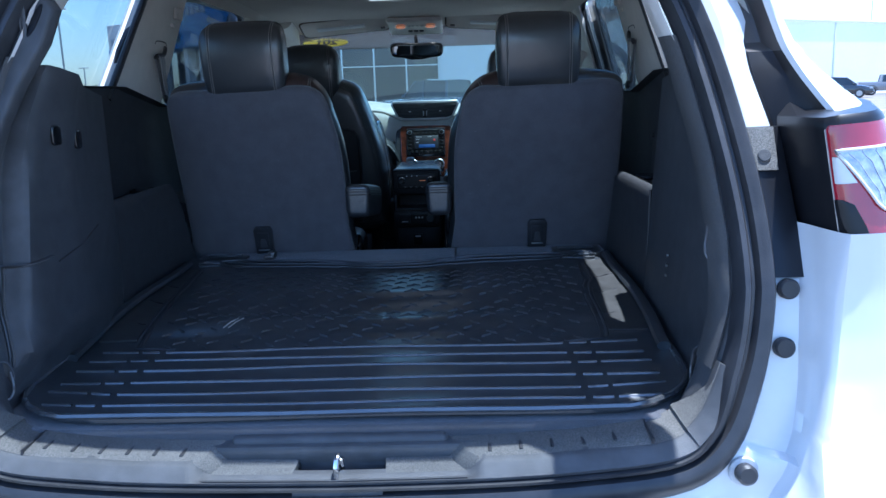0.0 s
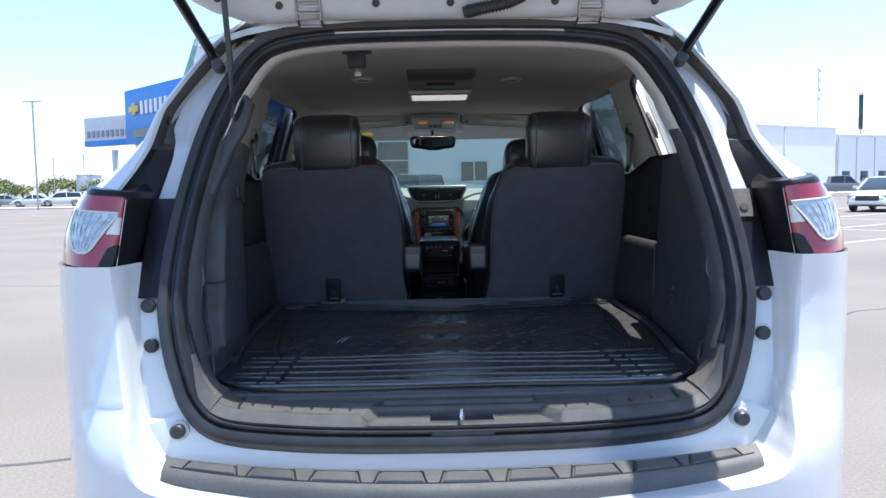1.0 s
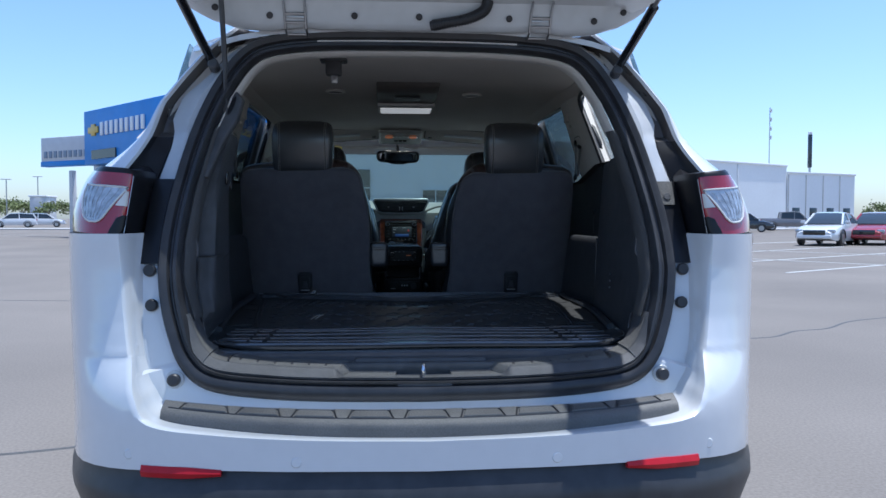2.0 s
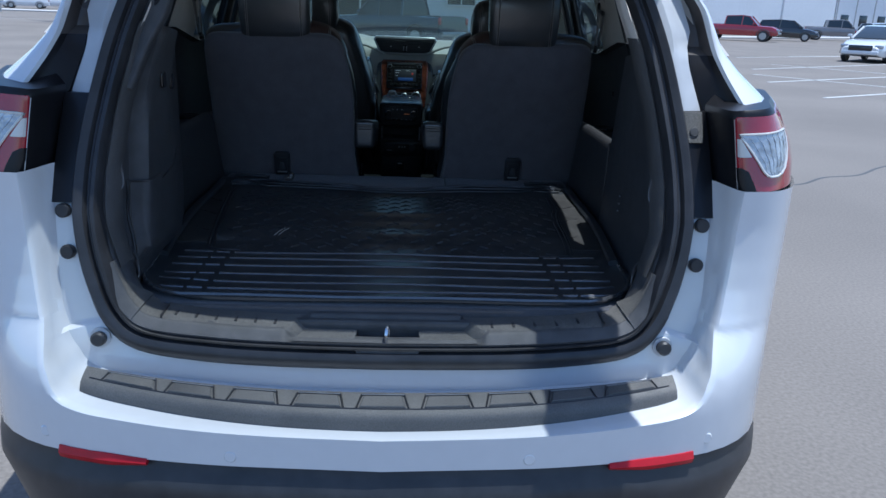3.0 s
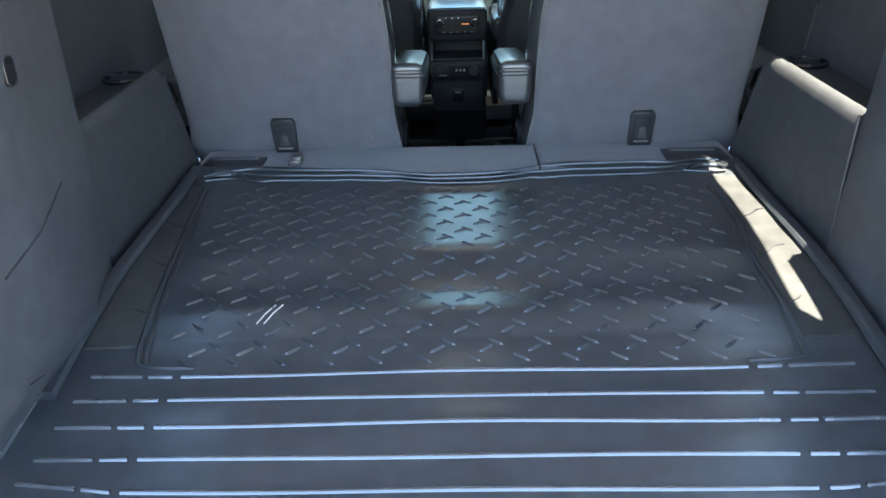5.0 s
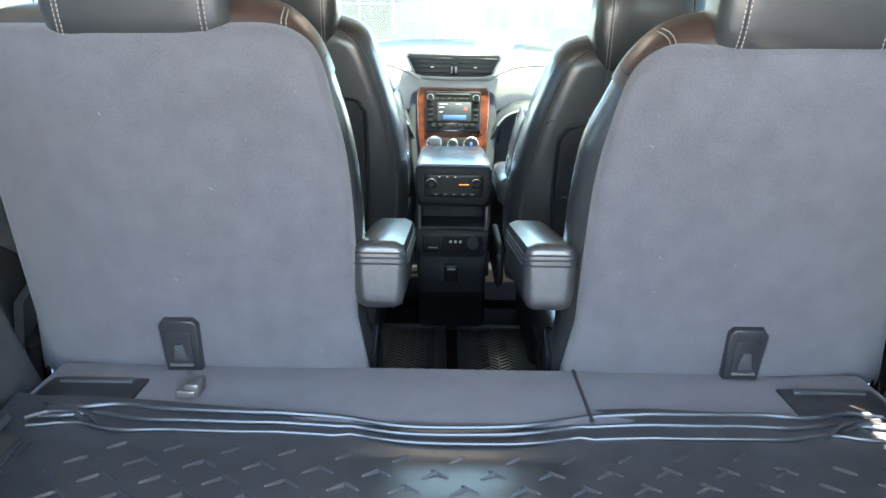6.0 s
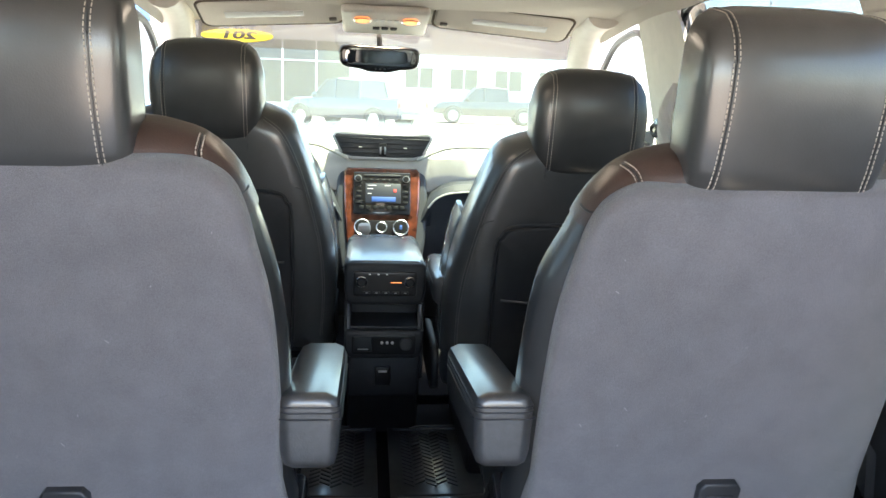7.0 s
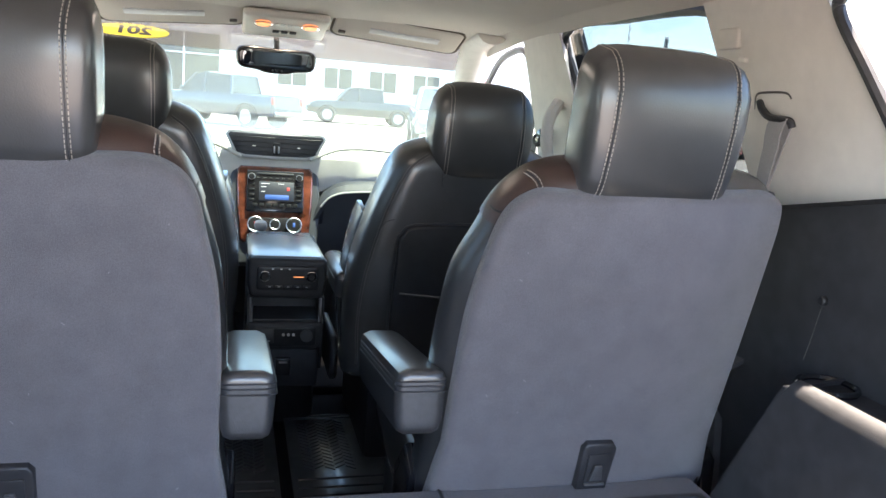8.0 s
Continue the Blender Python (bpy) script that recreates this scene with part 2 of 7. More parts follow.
def solid(rows, offset):
    """A surface through rows of points, made thick by the vector or function offset."""
    f = offset if callable(offset) else (lambda p: Vector(p) + Vector(offset))
    back = [[f(p) for p in r] for r in rows]
    bm = bmesh.new()
    a = [[bm.verts.new(p) for p in r] for r in rows]
    b = [[bm.verts.new(p) for p in r] for r in back]
    R, C = len(rows), len(rows[0])
    for i in range(R - 1):
        for j in range(C - 1):
            bm.faces.new((a[i][j], a[i][j + 1], a[i + 1][j + 1], a[i + 1][j]))
            bm.faces.new((b[i][j], b[i + 1][j], b[i + 1][j + 1], b[i][j + 1]))
    for i in range(R - 1):
        for j in (0, C - 1):
            bm.faces.new((a[i][j], a[i + 1][j], b[i + 1][j], b[i][j]))
    for j in range(C - 1):
        for i in (0, R - 1):
            bm.faces.new((a[i][j], b[i][j], b[i][j + 1], a[i][j + 1]))
    return bm


def loft(rows, caps=True):
    """A closed skin over closed sections."""
    bm = sheet(rows, closed=True)
    if caps:
        bm.verts.ensure_lookup_table()
        n = len(rows[0])
        bm.faces.new(bm.verts[:n])
        bm.faces.new(list(reversed(bm.verts[-n:])))
    return bm


def curve(points, n=8, closed=False):
    """A smooth line (Catmull-Rom) through points."""
    P = [Vector(p) for p in points]
    out, m = [], len(P)
    for i in range(m if closed else m - 1):
        if closed:
            a, b, c, d = P[i - 1], P[i], P[(i + 1) % m], P[(i + 2) % m]
        else:
            a, b, c, d = P[max(i - 1, 0)], P[i], P[i + 1], P[min(i + 2, m - 1)]
        for k in range(n):
            t = k / n
            out.append(0.5 * (2 * b + (c - a) * t + (2 * a - 5 * b + 4 * c - d) * t * t + (3 * b - a - 3 * c + d) * t ** 3))
    if not closed:
        out.append(P[-1])
    return out


def tube(path, r, n=8, closed=False, flat=1.0, up=(0, 0, 1)):
    """A round or oval bar along a line."""
    P = [Vector(p) for p in path]
    rows = []
    for i, p in enumerate(P):
        t = (P[(i + 1) % len(P)] - P[i - 1]) if closed else (P[min(i + 1, len(P) - 1)] - P[max(i - 1, 0)])
        t.normalize()
        s = t.cross(Vector(up))
        if s.length < 0.05:
            s = t.cross(Vector((1, 0, 0)))
        s.normalize()
        u = s.cross(t)
        rows.append([p + s * (r * math.cos(a)) + u * (r * flat * math.sin(a)) for a in (2 * math.pi * k / n for k in range(n))])
    if closed:
        rows.append(rows[0])
        return sheet(rows, closed=True)
    return loft(rows)


def inset(outline, d):
    """A closed 2D outline moved inwards by d."""
    n, out = len(outline), []
    area = sum(outline[i - 1][0] * outline[i][1] - outline[i][0] * outline[i - 1][1] for i in range(n))
    sg = 1 if area > 0 else -1
    for i in range(n):
        a, b, c = Vector(outline[i - 1]), Vector(outline[i]), Vector(outline[(i + 1) % n])
        t = (b - a).normalized() + (c - b).normalized()
        t = t.normalized() if t.length > 1e-6 else (c - b).normalized()
        out.append(b + Vector((-t.y, t.x)) * d * sg)
    return out


def pillow(outline, depth, r, m=None, puff=0.0, steps=3):
    """A stuffed slab: a 2D outline in local x and z, thick along y from 0 to depth, with rounded rims."""
    rows = []
    prof = [(r * (1 - math.sin(a)), r * (1 - math.cos(a))) for a in (math.pi / 2 * k / steps for k in range(steps + 1))]
    front = [(ins, dep) for ins, dep in prof]
    back = [(ins, depth - dep) for ins, dep in reversed(prof)]
    for ins, dep in front + back:
        rows.append([(p[0], dep, p[1]) for p in inset(outline, ins)])
    bm = bmesh.new()
    g = [[bm.verts.new(p) for p in row] for row in rows]
    n = len(outline)
    for i in range(len(g) - 1):
        for j in range(n):
            bm.faces.new((g[i][j], g[i][(j + 1) % n], g[i + 1][(j + 1) % n], g[i + 1][j]))
    for ring, s in ((g[0], -1), (g[-1], 1)):
        cx, cz = sum(v.co.x for v in ring) / n, sum(v.co.z for v in ring) / n
        last = ring
        for k, f in ((1, 0.75), (2, 0.4)):
            nxt = [bm.verts.new((cx + (v.co.x - cx) * f, v.co.y + s * puff * (1 - f * f), cz + (v.co.z - cz) * f)) for v in ring]
            for j in range(n):
                bm.faces.new((last[j], last[(j + 1) % n], nxt[(j + 1) % n], nxt[j]))
            last = nxt
        top = bm.verts.new((cx, ring[0].co.y + s * puff, cz))
        for j in range(n):
            bm.faces.new((last[j], last[(j + 1) % n], top))
    if m is not None:
        bm.transform(m)
    return bm


def padded(rows, m, n=44, power=4.6):
    """A soft upright block from rows of (height, half width, half depth, shift), with rounded corners."""
    out = []
    for z, w, d, y in rows:
        ring_ = []
        for k in range(n):
            a = 2 * math.pi * k / n
            c, s_ = math.cos(a), math.sin(a)
            ring_.append(m @ Vector((w * math.copysign(abs(c) ** (2 / power), c), y + d * math.copysign(abs(s_) ** (2 / power), s_), z)))
        out.append(ring_)
    return loft(out)


def rounded(w, h, r, n=4, cx=0.0, cz=0.0):
    """A rounded rectangle, as a 2D outline."""
    out = []
    for x, z, a0 in ((w / 2 - r, h / 2 - r, 0), (-w / 2 + r, h / 2 - r, 90), (-w / 2 + r, -h / 2 + r, 180), (w / 2 - r, -h / 2 + r, 270)):
        out += [(cx + x + r * math.cos(radians(a0 + 90 * k / n)), cz + z + r * math.sin(radians(a0 + 90 * k / n))) for k in range(n + 1)]
    return out


def disc(c, axis, r, depth, n=20, rim=0.0):
    """A short round plug along axis, with a slightly rounded rim."""
    q = Vector(axis).to_track_quat("Z", "Y").to_matrix().to_4x4()
    rim = rim or min(r, depth) * 0.25
    rows = [[(rr * math.cos(2 * math.pi * k / n), rr * math.sin(2 * math.pi * k / n), z) for k in range(n)] for rr, z in ((r, 0), (r, depth - rim), (r - rim, depth))]
    bm = loft(rows)
    bm.transform(Matrix.Translation(c) @ q)
    return bm


def prism(outline, lo, hi, axis="y", r=0.0):
    """An outline extruded from lo to hi along an axis. The outline holds the two other coordinates, in order."""
    put = {"x": lambda p, d: (d, p[0], p[1]), "y": lambda p, d: (p[0], d, p[1]), "z": lambda p, d: (p[0], p[1], d)}[axis]
    bm = loft([[put(p, lo) for p in outline], [put(p, hi) for p in outline]])
    if r:
        bmesh.ops.bevel(bm, geom=bm.edges[:], offset=r, segments=2, affect="EDGES", profile=0.5)
    return bm


def lerp(table, v):
    """A value from a table of (key, value), straight between the keys."""
    if v <= table[0][0]:
        return table[0][1]
    for (a, x), (b, y) in zip(table, table[1:]):
        if v <= b:
            return x + (y - x) * (v - a) / (b - a)
    return table[-1][1]


# ---- ground and far surroundings ----
def ground():
    bm = bmesh.new()
    n = 40
    g = [[bm.verts.new(((i / n - 0.5) * 1600, (j / n - 0.5) * 1600 + 100, 0)) for j in range(n + 1)] for i in range(n + 1)]
    for i in range(n):
        for j in range(n):
            bm.faces.new((g[i][j], g[i + 1][j], g[i + 1][j + 1], g[i][j + 1]))
    tagged(part("ground", bm, ASPHALT), "faded grey asphalt car park with worn patches", "ground", kind="structure")


ground()

# ---- the white vehicle: shape of its tail ----
OPENING = [(0.0, 0.754), (0.21, 0.757), (0.36, 0.765), (0.49, 0.782), (0.55, 0.825), (0.587, 0.90), (0.608, 0.99), (0.614, 1.10), (0.603, 1.22), (0.573, 1.375), (0.53, 1.50), (0.475, 1.592), (0.405, 1.635), (0.26, 1.655), (0.0, 1.66)]


def yo(z):
    """How far forward the plane of the tailgate opening lies at height z."""
    return 0.2 * (z - 1.03) if z < 1.03 else 0.46 * (z - 1.03)


def opening_loop(n=5):
    half = curve([(x, 0, z) for x, z in OPENING], n)
    right = [(p.x, p.z) for p in half]
    return right + [(-x, z) for x, z in reversed(right[1:-1])]


LOOP = opening_loop()
XS = [(z, x) for x, z in OPENING[3:13]]           # half width of the opening by height
CABIN = [(0.25, 1.628), (0.6, 1.670), (1.2, 1.688), (2.0, 1.684), (2.5, 1.668), (2.80, 1.634)]  # headliner height along the car


def xs(z):
    """Inner face of the cabin's upper side at height z."""
    return 0.732 - 0.20 * (z - 1.30)


def tuck(y, z):
    """How far the body draws in towards the tail at roof height."""
    return max(0.0, min(0.15, 0.07 * (1.0 - y) + max(0.0, 0.9 * (0.45 - y)))) * min(1.0, max(0.0, (z - 1.33) / 0.26))


suv = thing("suv", "white family suv with its tailgate raised, parked on asphalt", "car", (0, 1.8, 0))


def ring(d, dy):
    wide = lambda z: lerp([(0.77, 0.55), (0.90, 1.0)], z)
    return [(x + (a - x) * wide(z), yo(z) + dy, z + (b - z) * wide(z)) for (x, z), (a, b) in zip(LOOP, inset(LOOP, d))]


# plan of the tail from the middle round to the flank, at bumper height and above it
LOWPLAN = [(0.0, -0.30), (0.3, -0.283), (0.5, -0.25), (0.59, -0.222), (0.65, -0.192), (0.70, -0.158), (0.75, -0.112), (0.79, -0.058), (0.828, 0.02), (0.872, 0.13), (0.917, 0.29)]
HIGHPLAN = [(0.0, -0.09), (0.3, -0.085), (0.5, -0.078), (0.60, -0.072), (0.655, -0.070), (0.70, -0.073), (0.75, -0.064), (0.79, -0.036), (0.828, 0.012), (0.872, 0.12), (0.917, 0.28)]
SWELL = [(0.720, 1.0), (0.75, 0.97), (0.78, 0.88), (0.805, 0.73), (0.83, 0.54), (0.845, 0.42), (0.853, 0.43), (0.868, 0.36), (0.92, 0.20), (0.98, 0.08), (1.04, 0.0)]


def outer_plan(z, n=6):
    f = lerp(SWELL, z)
    pts = curve([(a[0] + (b[0] - a[0]) * f, a[1] + (b[1] - a[1]) * f, 0) for a, b in zip(HIGHPLAN, LOWPLAN)], n)
    return [(p.x, p.y) for p in pts]


def tail_shell():
    """Painted tail in one sweep: recess round the seal, step, quarter panels and bumper."""
    seal = [(0.6136, 1.118), (0.611, 1.03), (0.600, 0.95), (0.587, 0.90), (0.571, 0.86), (0.553, 0.828), (0.527, 0.80), (0.49, 0.782), (0.36, 0.765), (0.21, 0.757), (0.0, 0.754)]
    foot = [(0.666, -0.006, 1.118), (0.662, -0.006, 1.03), (0.659, -0.03, 0.95), (0.658, -0.045, 0.90), (0.653, -0.06, 0.85), (0.643, -0.068, 0.81), (0.623, -0.072, 0.765), (0.580, -0.073, 0.716), (0.42, -0.072, 0.694), (0.22, -0.071, 0.677), (0.0, -0.071, 0.672)]
    crease = [(0.682, 1.118), (0.678, 1.03), (0.670, 0.95), (0.661, 0.90), (0.650, 0.858), (0.636, 0.815), (0.618, 0.768), (0.580, 0.724), (0.45, 0.710), (0.22, 0.702), (0.0, 0.700)]
    last = [(0.917, 1.118), (0.917, 1.03), (0.917, 0.95), (0.917, 0.86), (0.917, 0.78), (0.917, 0.70), (0.917, 0.601), (0.80, 0.606), (0.50, 0.632), (0.24, 0.636), (0.0, 0.636)]
    dense = lambda pts: curve([(*p, 0)[:3] for p in pts], 7)
    A, C, D, O = dense(seal), dense(foot), dense(crease), dense(last)
    O = [Vector((min(p.x, 0.917), max(p.y, 0.601), 0)) for p in O]

    def skin(x, z):
        plan = outer_plan(z)
        w = min(range(len(plan) - 1), key=lambda i: 0 if plan[i][0] <= x <= plan[i + 1][0] else min(abs(plan[i][0] - x), abs(plan[i + 1][0] - x)))
        (xa, ya), (xb, yb) = plan[w], plan[w + 1]
        t = min(1.0, max(0.0, (x - xa) / max(1e-6, xb - xa)))
        return Vector((x, ya + (yb - ya) * t, z))
    half = []
    for a, c, d, o in zip(A, C, D, O):
        edge = Vector((a.x, yo(a.y), a.y))
        inner = Vector((c.x, max(c.y, yo(c.z) - 0.006) if c.z > 0.8 else c.y, c.z))
        ray = [skin(d.x + (o.x - d.x) * k, d.y + (o.y - d.y) * k) for k in (0.0, 0.03, 0.055, 0.16, 0.26, 0.36, 0.46, 0.56, 0.66, 0.75, 0.83, 0.90, 0.95, 0.985, 1.0)]
        r = 0.14 if c.z < 0.84 else 0.4
        p = inner.lerp(ray[0], 1 - r)
        half.append([edge + Vector((0, 0.012, 0)), edge, edge.lerp(inner, 0.4), edge.lerp(inner, 0.9), inner.lerp(ray[0], 0.12), inner.lerp(ray[0], 0.12 + (0.88 - r) * 0.6), p, p * 0.25 + ray[0] * 0.5 + ray[1] * 0.25] + ray[1:])
    whole = half + [[(-q[0], q[1], q[2]) for q in row] for row in reversed(half[:-1])]
    return part("rear_body_skin", sheet(whole), WHITE, suv, "white painted rear quarters and bumper")


def d_pillar(s):
    """White pillar beside the opening: inner flange, drip channel and outer skin."""
    FL = [(1.235, 0.648), (1.25, 0.65), (1.33, 0.630), (1.357, 0.626), (1.41, 0.638), (1.47, 0.620), (1.53, 0.562), (1.6, 0.505), (1.68, 0.42)]
    CH = [(1.235, 0.726), (1.27, 0.710), (1.32, 0.690), (1.37, 0.674), (1.45, 0.655), (1.53, 0.605), (1.61, 0.548), (1.68, 0.47)]
    XO = [(1.235, 0.826), (1.275, 0.797), (1.33, 0.742), (1.37, 0.711), (1.45, 0.680), (1.53, 0.628), (1.61, 0.572), (1.68, 0.50)]
    flange, channel, outer = [], [], []
    for k in range(29):
        z = 1.235 + 0.44 * k / 28
        x0, y0 = lerp(XS, min(z, 1.63)), yo(z)
        if z > 1.63:
            x0 = 0.405 - (z - 1.635) * 0.8
        xf, xc, xo = lerp(FL, z), lerp(CH, z), lerp(XO, z)
        dip = 0.02 if z > 1.365 else 0.006
        push = 0.065 * max(0.0, 1 - max(0.0, z - 1.25) / 0.12) ** 1.3
        flange.append([(s * (x0 + (xf - x0) * a), y0 + b, z) for a, b in ((0.0, 0.012), (0.12, 0.0), (0.35, -0.003), (0.6, dip * 0.6), (0.85, dip), (1.0, dip + 0.004))])
        deep = 0.035 if z > 1.365 else 0.012
        channel.append([(s * (xf + (xc - xf) * a), y0 + b, z) for a, b in ((0.0, dip + 0.004), (0.12, dip + deep), (0.5, dip + deep - push * 0.35), (0.85, dip + deep * 0.8 - push * 0.8), (1.0, -push))])
        outer.append([(s * x, y0 + b - push * f, z) for x, b, f in ((xc, 0.0, 1), (xc + 0.006, -0.010, 1), (xc + (xo - xc) * 0.3, -0.011, 0.95), (xc + (xo - xc) * 0.6, -0.006, 0.75), (xo - 0.006, 0.014, 0.25), (xo, 0.035, 0.0), (xo + 0.012, 0.09, 0.0), (xo + 0.02, 0.19, 0.0))])
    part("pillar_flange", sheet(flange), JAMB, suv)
    cut = 8
    part("pillar_filler", sheet(channel[:cut + 1]), LAMPBLACK, suv, "gloss black filler beside the tail lamp")
    part("drip_channel", sheet(channel[cut:]), GUTTER, suv, "dull grey drip channel")
    part("pillar_skin", sheet(outer), WHITE, suv)


def tail_light(s):
    """Wrap-round lamp: one gloss black housing with a red lens and a clear prism window."""
    def edge(z):
        t = (z - 1.085) / 0.175
        o = lerp([(0, 0.004), (0.15, 0.008), (0.35, 0.010), (0.6, 0.004), (0.85, -0.013), (1, -0.030)], t)
        return [(0.690 - 0.022 * t, -0.050 + 0.03 * t), (0.702 - 0.018 * t, -0.064 + 0.03 * t), (0.737 - 0.01 * t, -0.068 + 0.037 * t), (0.768 + o * 0.5, -0.050 + 0.046 * t), (0.800 + o, -0.012 + 0.055 * t), (0.838 + o, 0.066 + 0.06 * t), (0.885 + o, 0.19 + 0.07 * t)]

    def line(z, d=0.0):
        e = curve([(x, y, 0) for x, y in edge(z)], 8)
        out = []
        for k, p in enumerate(e):
            q = e[min(k + 1, len(e) - 1)] - e[max(k - 1, 0)]
            out.append(Vector((p.x + q.y / q.length * d, p.y - q.x / q.length * d, z + 0.020 * k / (len(e) - 1))))
        return out

    def patch(name, rows, mat, parent, label, d):
        """rows: height and the stretch of the lamp's line that is covered there."""
        grid = []
        for z, a, b in rows:
            e = line(z, d)
            m = len(e) - 1
            row = []
            for k in range(15):
                v = m * (a + (b - a) * k / 14)
                i = min(int(v), m - 1)
                p = e[i].lerp(e[i + 1], v - i)
                row.append((s * p.x, p.y, p.z))
            grid.append(row)
        ob = part(name, solid(grid, (-s * 0.002, 0.006, 0)), mat, parent, label)
        return ob, grid
    rows = []
    for z, d, dz in ((1.095, -0.012, 0.0), (1.098, -0.004, 0.0), (1.104, 0.0, 0.0), (1.12, 0, 0), (1.15, 0, 0), (1.18, 0, 0), (1.21, 0, 0), (1.235, 0, 0), (1.25, 0.0, 0.0), (1.258, -0.001, 0.001), (1.262, -0.006, 0.003)):
        t = (z - 1.085) / 0.175
        e = line(z, d)
        back = [(0.684 - 0.022 * t - d * 0.3, -0.03 + 0.03 * t), (0.678 - 0.020 * t - d * 0.3, 0.0 + 0.04 * t), (0.672 - 0.018 * t - d * 0.3, 0.05 + 0.05 * t)]
        tail = [(e[-1].x - 0.01, e[-1].y + 0.03), (0.76, 0.20), (0.68, 0.12)]
        rows.append([(s * x, y, z + dz) for x, y in list(reversed(back)) + [(p.x, p.y) for p in e] + tail])
        rows[-1] = [(x, y, h + 0.020 * min(1.0, max(0.0, (k - 2) / (len(e) - 1)))) for k, (x, y, h) in enumerate(rows[-1])]
    lamp = part("tail_light", loft(rows), LAMPBLACK, suv, "red and clear wrap-round tail lamp")
    patch("lens", ((1.110, 0.20, 1.0), (1.115, 0.17, 1.0), (1.132, 0.135, 1.0), (1.15, 0.075, 1.0), (1.175, 0.065, 1.0), (1.205, 0.065, 1.0), (1.235, 0.065, 1.0), (1.248, 0.07, 1.0), (1.253, 0.10, 1.0)), REDLENS, lamp, "dark red lens", 0.0022)
    ob, win = patch("prism_window", ((1.138, 0.37, 0.44), (1.142, 0.335, 0.485), (1.150, 0.305, 0.520), (1.166, 0.270, 0.550), (1.185, 0.225, 0.570), (1.204, 0.170, 0.580), (1.215, 0.130, 0.580), (1.221, 0.118, 0.575)), CLEARLENS, lamp, "clear ribbed reversing lens", 0.0045)
    patch("smoked_foot", ((1.107, 0.16, 0.25), (1.112, 0.13, 0.25), (1.122, 0.10, 0.24), (1.136, 0.075, 0.215), (1.150, 0.070, 0.19), (1.157, 0.070, 0.12)), LAMPBLACK, lamp, "smoked inner corner of the lens", 0.0034)
    patch("bright_strip", ((1.178, 0.105, 0.215), (1.189, 0.105, 0.190), (1.202, 0.105, 0.155), (1.212, 0.105, 0.125)), LENSEDGE, lamp, "bright reflector strip", 0.0052)
    edging = [r[0] for r in win] + win[-1][1:] + [r[-1] for r in reversed(win[:-1])] + list(reversed(win[0][1:-1]))
    part("window_edging", tube(edging, 0.0024, 6, closed=True), LENSEDGE, lamp, "bright edging")
    for k in range(2, 14, 2):
        part("lens_rib", tube([(r[k][0] + 0.0012 * (-1) ** i, r[k][1] - 0.0004, r[k][2]) for i, r in enumerate(win[1:])], 0.0006, 4), CLEARLENS, lamp)
    part("lens_edge", tube([(s * (line(z, 0.0012)[1].x), line(z, 0.0012)[1].y, z) for z in (1.095, 1.13, 1.17, 1.21, 1.25)], 0.0012, 5), STEEL, lamp, "thin bright edge of the lens")
    plate = [[(s * x, yo(z) - 0.006 - 0.006 * b, z) for x, b in ((lerp(XS, z) + 0.004, 0), (lerp(XS, z) + 0.010, 1), (0.662 - 0.06 * (z - 1.05), 1), (0.668 - 0.06 * (z - 1.05), 0.7), (0.672 - 0.06 * (z - 1.05), -2))] for z in (1.046, 1.05, 1.09, 1.13, 1.17, 1.21, 1.25)]
    part("bracket_cover", solid(plate, (0, 0.02, 0)), LAMPBLACK, suv, "black plastic cover beside the lamp")
    if s > 0:
        tab = [[(x, yo(z) - 0.015 - b, z) for x, b in ((0.606, 0), (0.609, 0.002), (0.640, 0.002), (0.645, 0))] for z in (1.190, 1.194, 1.215, 1.246, 1.25)]
        part("screw_bracket", solid(tab, (0, 0.01, 0)), SILL, suv, "grey grained bracket with a screw")
        part("screw", disc((0.626, yo(1.21) - 0.016, 1.21), (0, -1, 0.4), 0.0095, 0.004), BLACK, suv)


tail_shell()
for s in (-1, 1):
    d_pillar(s)
    tail_light(s)

def seal_row(d, dy):
    """One line of the rubber seal; d below zero lies outside the opening, as a share of its outer lip."""
    if d >= 0:
        return ring(d, dy)
    out = []
    for (x, z), (a, b) in zip(LOOP, inset(LOOP, 0.01)):
        lip = lerp([(0.765, 0.030), (0.80, 0.022), (0.87, 0.012), (0.95, 0.009), (1.7, 0.004)], z)
        out.append((x + (a - x) * 100 * lip * d, yo(z) + dy, z + (b - z) * 100 * lip * d))
    return out


part("weatherstrip", sheet([seal_row(d, dy) for d, dy in ((-1.0, 0.01), (-1.0, -0.012), (-0.85, -0.020), (-0.5, -0.025), (-0.1, -0.025), (0.006, -0.021), (0.012, -0.019), (0.017, -0.007), (0.021, -0.007), (0.026, -0.017), (0.034, -0.018), (0.040, -0.006), (0.042, 0.02))], closed=True), RUBBER, suv, "black rubber seal round the opening")

for s in (-1, 1):
    for c in ((0.64, 0.0, 1.03), (0.632, -0.004, 0.95), (0.572, -0.052, 0.782)):
        y = yo(c[2])
        if c[2] < 0.9:
            part("stop_seat", disc((s * c[0], y - 0.006, c[2]), (0, -1, 0.15), 0.021, 0.006), JAMB, suv)
        part("rubber_plug", disc((s * c[0], y - (0.004 if c[2] > 0.9 else 0.010), c[2]), (0, -1, 0.15), 0.0145, 0.012 if c[2] > 0.9 else 0.018), RUBBER, suv, "round black rubber plug")


# bumper with its ledge, step pad and reflectors
BUMP = LOWPLAN + [(0.955, 0.55)]


